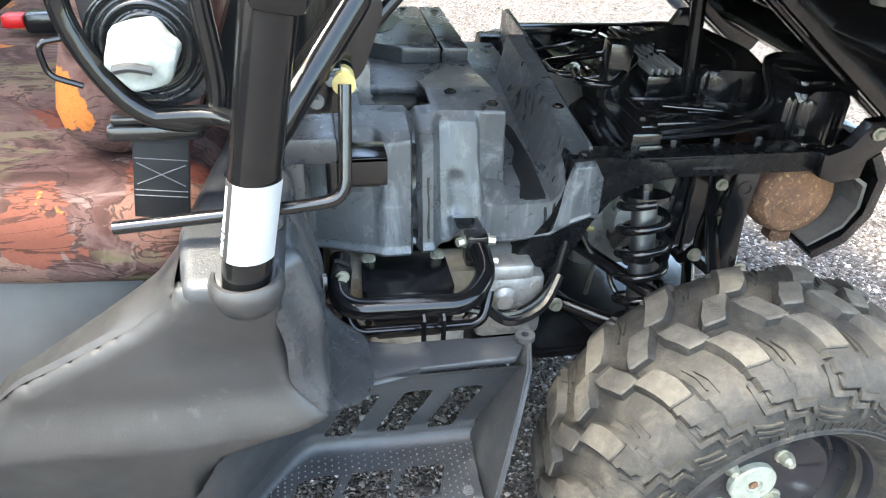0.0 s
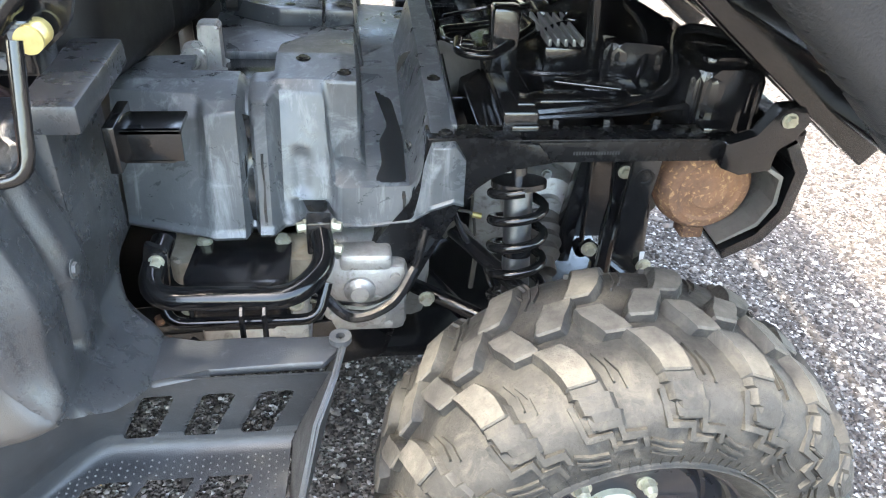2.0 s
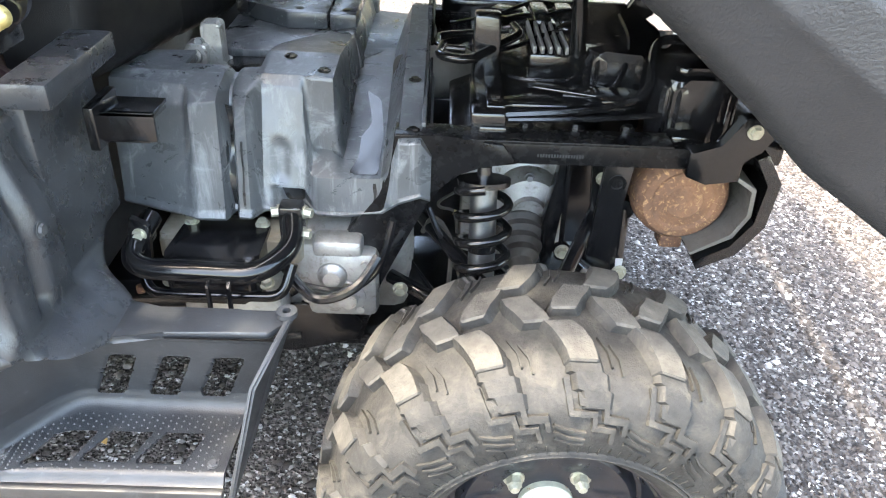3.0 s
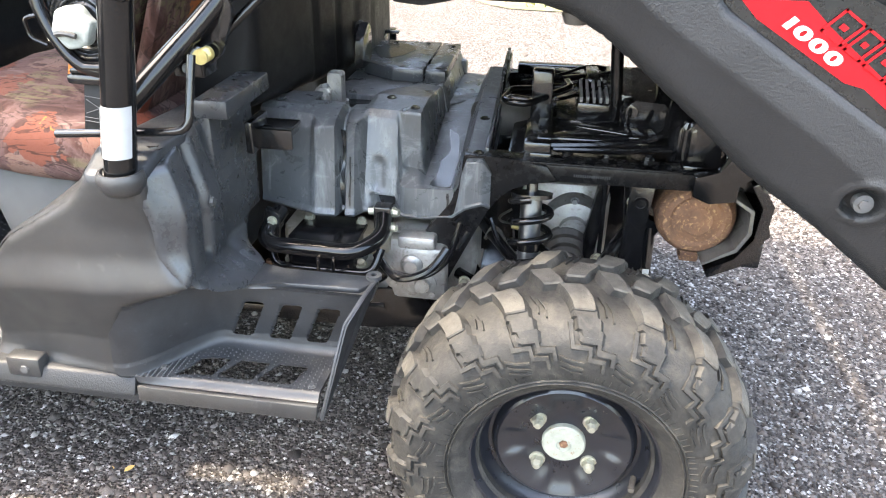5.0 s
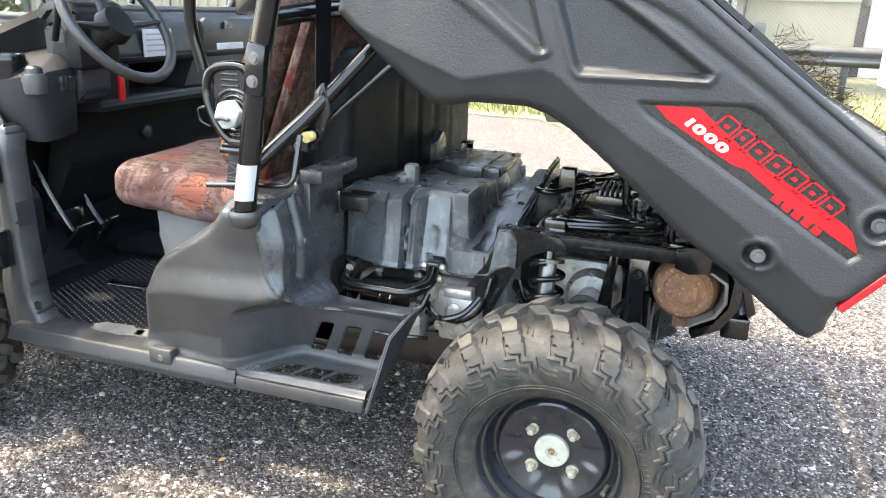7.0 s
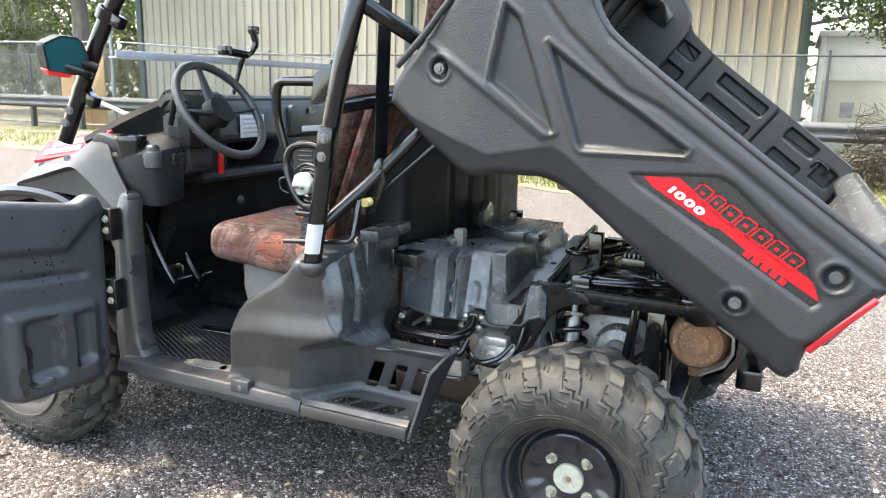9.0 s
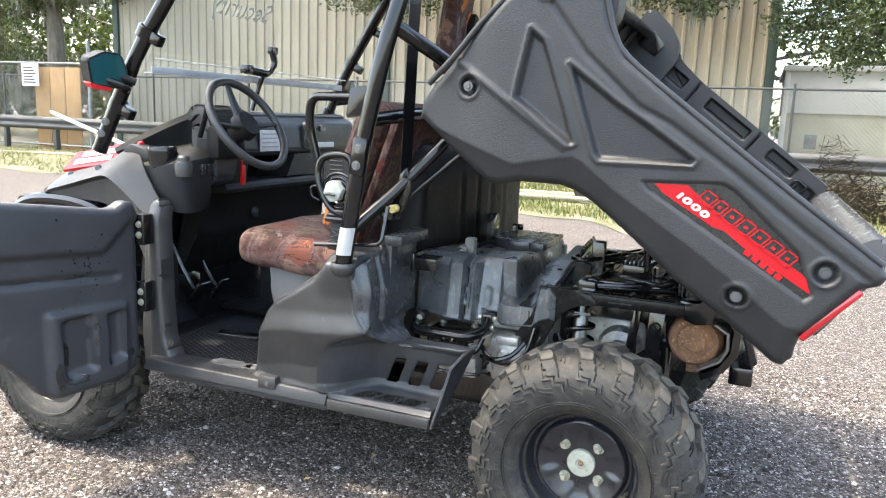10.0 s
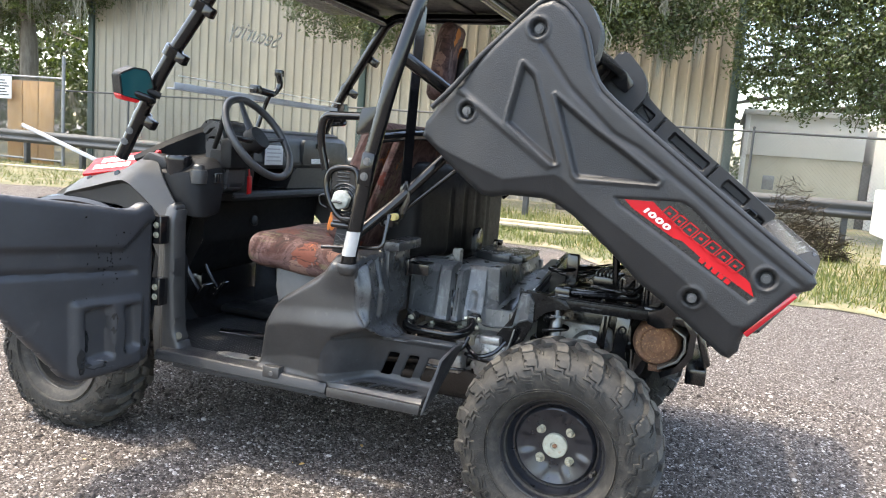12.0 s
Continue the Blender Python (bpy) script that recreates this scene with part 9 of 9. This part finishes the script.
bmesh.ops.transform(txt, matrix=Matrix(((up.x, across.x, out.x, foot.x), (up.y, across.y, out.y, foot.y), (up.z, across.z, out.z, foot.z), (0, 0, 0, 1))), verts=txt.verts)
tagged(part("sticker_lettering", txt, "sticker_paper", band, "white lettering on a black band"), kind="stuff")
for i in range(12):
    bm = bmesh.new()
    z = 0.839 + 0.0063 * i
    reach = -88 + 9 * (i * 5 % 4)
    for a0 in range(-130, reach, 8):
        bm.faces.new([bm.verts.new(Vector(tuple(float(t) for t in sticker(radians(a), zz, None))) + 0.0004 * Vector((math.cos(radians(a)), math.sin(radians(a)), 0))) for a, zz in ((a0, z), (a0 + 8, z), (a0 + 8, z + 0.0015), (a0, z + 0.0015))])
    bmesh.ops.remove_doubles(bm, verts=bm.verts, dist=0.00002)
    part("print_bar", bm, "print_grey", stk)

# belt retainer with its white knob, shoulder hoop, seat belt
RX, RY, RZ = 0.020, -0.028, 0.020
loop = [(x + RX, y + RY, z + RZ) for x, y, z in ((-0.850, -0.655, 1.085), (-0.765, -0.655, 1.090), (-0.748, -0.66, 1.02), (-0.745, -0.665, 0.930), (-0.80, -0.668, 0.925), (-0.842, -0.664, 0.965), (-0.868, -0.658, 1.03))]
bm = bmesh.new()
tube(bm, spline(loop, 6, True), 0.0105, 12, True)
tube(bm, spline([(-0.80 + RX, -0.668 + RY, 0.925 + RZ), (-0.745 + RX, -0.672 + RY, 0.926 + RZ), (-0.69, -0.735, 0.945)], 5), 0.0105, 12)
ret = part("belt_retainer", bm, "tube_paint", car, "black tubular seat belt retainer frame")
bm = relief(rounded_poly([(-0.838, 1.098), (-0.738, 1.105), (-0.730, 0.958), (-0.785, 0.945), (-0.83, 0.985)], 0.02),
            lambda U, V, D: (U, -0.680 - 0.0028 * np.cos(np.hypot(U + 0.781, V - 1.008) / 0.0021) * smooth((0.056 - np.hypot(U + 0.781, V - 1.008)) / 0.004) * smooth((np.hypot(U + 0.781, V - 1.008) - 0.028) / 0.004), V), 0.0013, (0, 0.012, 0))
part("retainer_plate", bm, "wet", ret, "black plate moulded with rings")
for k in range(3):
    bm = bmesh.new()
    box(bm, (-0.810, -0.6825, 1.066 + 0.013 * k), (-0.765, -0.679, 1.072 + 0.013 * k), 0.001)
    part("plate_slot", bm, "dark_void", ret)
bm = bmesh.new()
tube(bm, bends([(-0.845, -0.69, 1.02), (-0.872, -0.69, 1.015), (-0.868, -0.69, 0.985), (-0.84, -0.69, 0.975)], 0.01), 0.003, 8)
part("wire_eye", bm, "tube_paint", ret)
bm = bmesh.new()
prism(bm, [(0.035 * math.cos(radians(60 * i + 12)), 0.035 * math.sin(radians(60 * i + 12))) for i in range(6)], "y", -0.012, 0.012, 0.006)
bmesh.ops.subdivide_edges(bm, edges=bm.edges, cuts=3, use_grid_fill=True)
for v in bm.verts:
    v.co += v.co.normalized() * 0.0022 * noise.noise(v.co * 60) + Vector((0, -0.006 * abs(noise.noise(v.co * 38 + Vector((3, 0, 0)))), 0))
bmesh.ops.transform(bm, matrix=Matrix.Translation((-0.781, -0.700, 1.008)), verts=bm.verts)
knob = part("knob", bm, "foam", ret, "lumpy white hexagonal plastic knob", 60)
bm = bmesh.new()
tube(bm, spline([(-0.805, -0.716, 0.998), (-0.790, -0.719, 1.001), (-0.772, -0.718, 0.997)], 5), 0.0045, 8)
part("knob_smear", bm, "print_black", knob)
cage("shoulder_hoop", [(-0.862, -0.672, 1.10), (-0.885, -0.68, 1.20), (-0.872, -0.69, 1.285), (-0.64, -0.75, 1.285)], 0.0135, 12, 0.045, label="black tubular shoulder bar")
bm = bmesh.new()
prism(bm, rounded_poly([(-0.705, 1.225), (-0.630, 1.24), (-0.615, 1.32), (-0.69, 1.31)], 0.01), "y", -0.775, -0.745, 0.004)
part("hoop_clamp", bm, "tube_paint", car)
bm = bmesh.new()
bar(bm, (-0.597, -0.597, 1.04), Vector((0.3, 1, 0)).normalized(), Vector((0.02, 0.02, 1)), (-1, 0, 0), -0.024, 0.024, 0.0, 0.62, 0.002)
part("seat_belt", bm, "dark_void", car, "black seat belt webbing")
bm = bmesh.new()
box(bm, (-0.836, -0.672, 0.908), (-0.742, -0.640, 0.926), 0.007)
box(bm, (-0.830, -0.668, 0.926), (-0.748, -0.646, 0.934), 0.003)
tongue = part("belt_buckle", bm, "dark_void", car, "black plastic belt buckle with hanging webbing")
bm = bmesh.new()
m = Matrix.Translation((-0.787, -0.656, 0.905)) @ Matrix.Rotation(radians(-8), 4, "X") @ Matrix.Rotation(radians(6), 4, "Y")
box(bm, (-0.028, -0.003, -0.085), (0.028, 0.003, 0.004), 0.002, m)
webbing = part("webbing", bm, "interior", tongue)
for p, q in (((-0.024, -0.025), (0.024, -0.048)), ((-0.024, -0.048), (0.024, -0.025)), ((-0.026, -0.020), (0.026, -0.020)), ((-0.026, -0.054), (0.026, -0.054)), ((-0.026, -0.060), (0.026, -0.060))):
    bm = bmesh.new()
    tube(bm, [m @ Vector((p[0], -0.0034, p[1])), m @ Vector((q[0], -0.0034, q[1]))], 0.0006, 5)
    part("stitching", bm, "stamp", webbing)
bm = bmesh.new()
box(bm, (-1.11, -0.095, 0.862), (-1.075, -0.065, 0.884), 0.006)
part("buckle_release", bm, "red", car, "red seat belt buckle button")
bm = bmesh.new()
box(bm, (-1.075, -0.10, 0.855), (-0.99, -0.06, 0.888), 0.008)
box(bm, (-1.0, -0.092, 0.85), (-0.80, -0.068, 0.868), 0.004)
part("buckle_body", bm, "dark_void", car)
# release lever and latch
bm = bmesh.new()
tube(bm, bends([(-0.602, -0.700, 0.975), (-0.606, -0.733, 0.868), (-0.650, -0.733, 0.862), (-0.830, -0.730, 0.846)], 0.024, 6), 0.0068, 10)
lever = part("release_lever", bm, "frame", car, "bent steel release rod")
bm = bmesh.new()
box(bm, (-0.654, -0.665, 0.930), (-0.602, -0.610, 0.980), 0.004)
part("latch_block", bm, "frame", lever)
bm = bmesh.new()
prism(bm, rounded_poly([(-0.614, 0.935), (-0.579, 0.965), (-0.557, 1.03), (-0.575, 1.09), (-0.600, 1.06), (-0.592, 1.02), (-0.619, 1.0)], 0.01), "y", -0.640, -0.630, 0.002)
part("latch_plate", bm, "frame", lever)
bm = bmesh.new()
lathe(bm, [(0.0, 0), (0.012, 0), (0.012, 0.004), (0.009, 0.006), (0.012, 0.010), (0.009, 0.013), (0.012, 0.017), (0.009, 0.020), (0.012, 0.024), (0.012, 0.028), (0.0, 0.028)], (-0.601, -0.676, 0.966), "y", 18)
part("latch_spring", bm, "brass", lever)
nuts("latch_bolt", [(-0.629, -0.665, 0.945), (-0.612, -0.665, 0.968)], (0, -1, 0), 0.006, 0.008, "galv", lever)
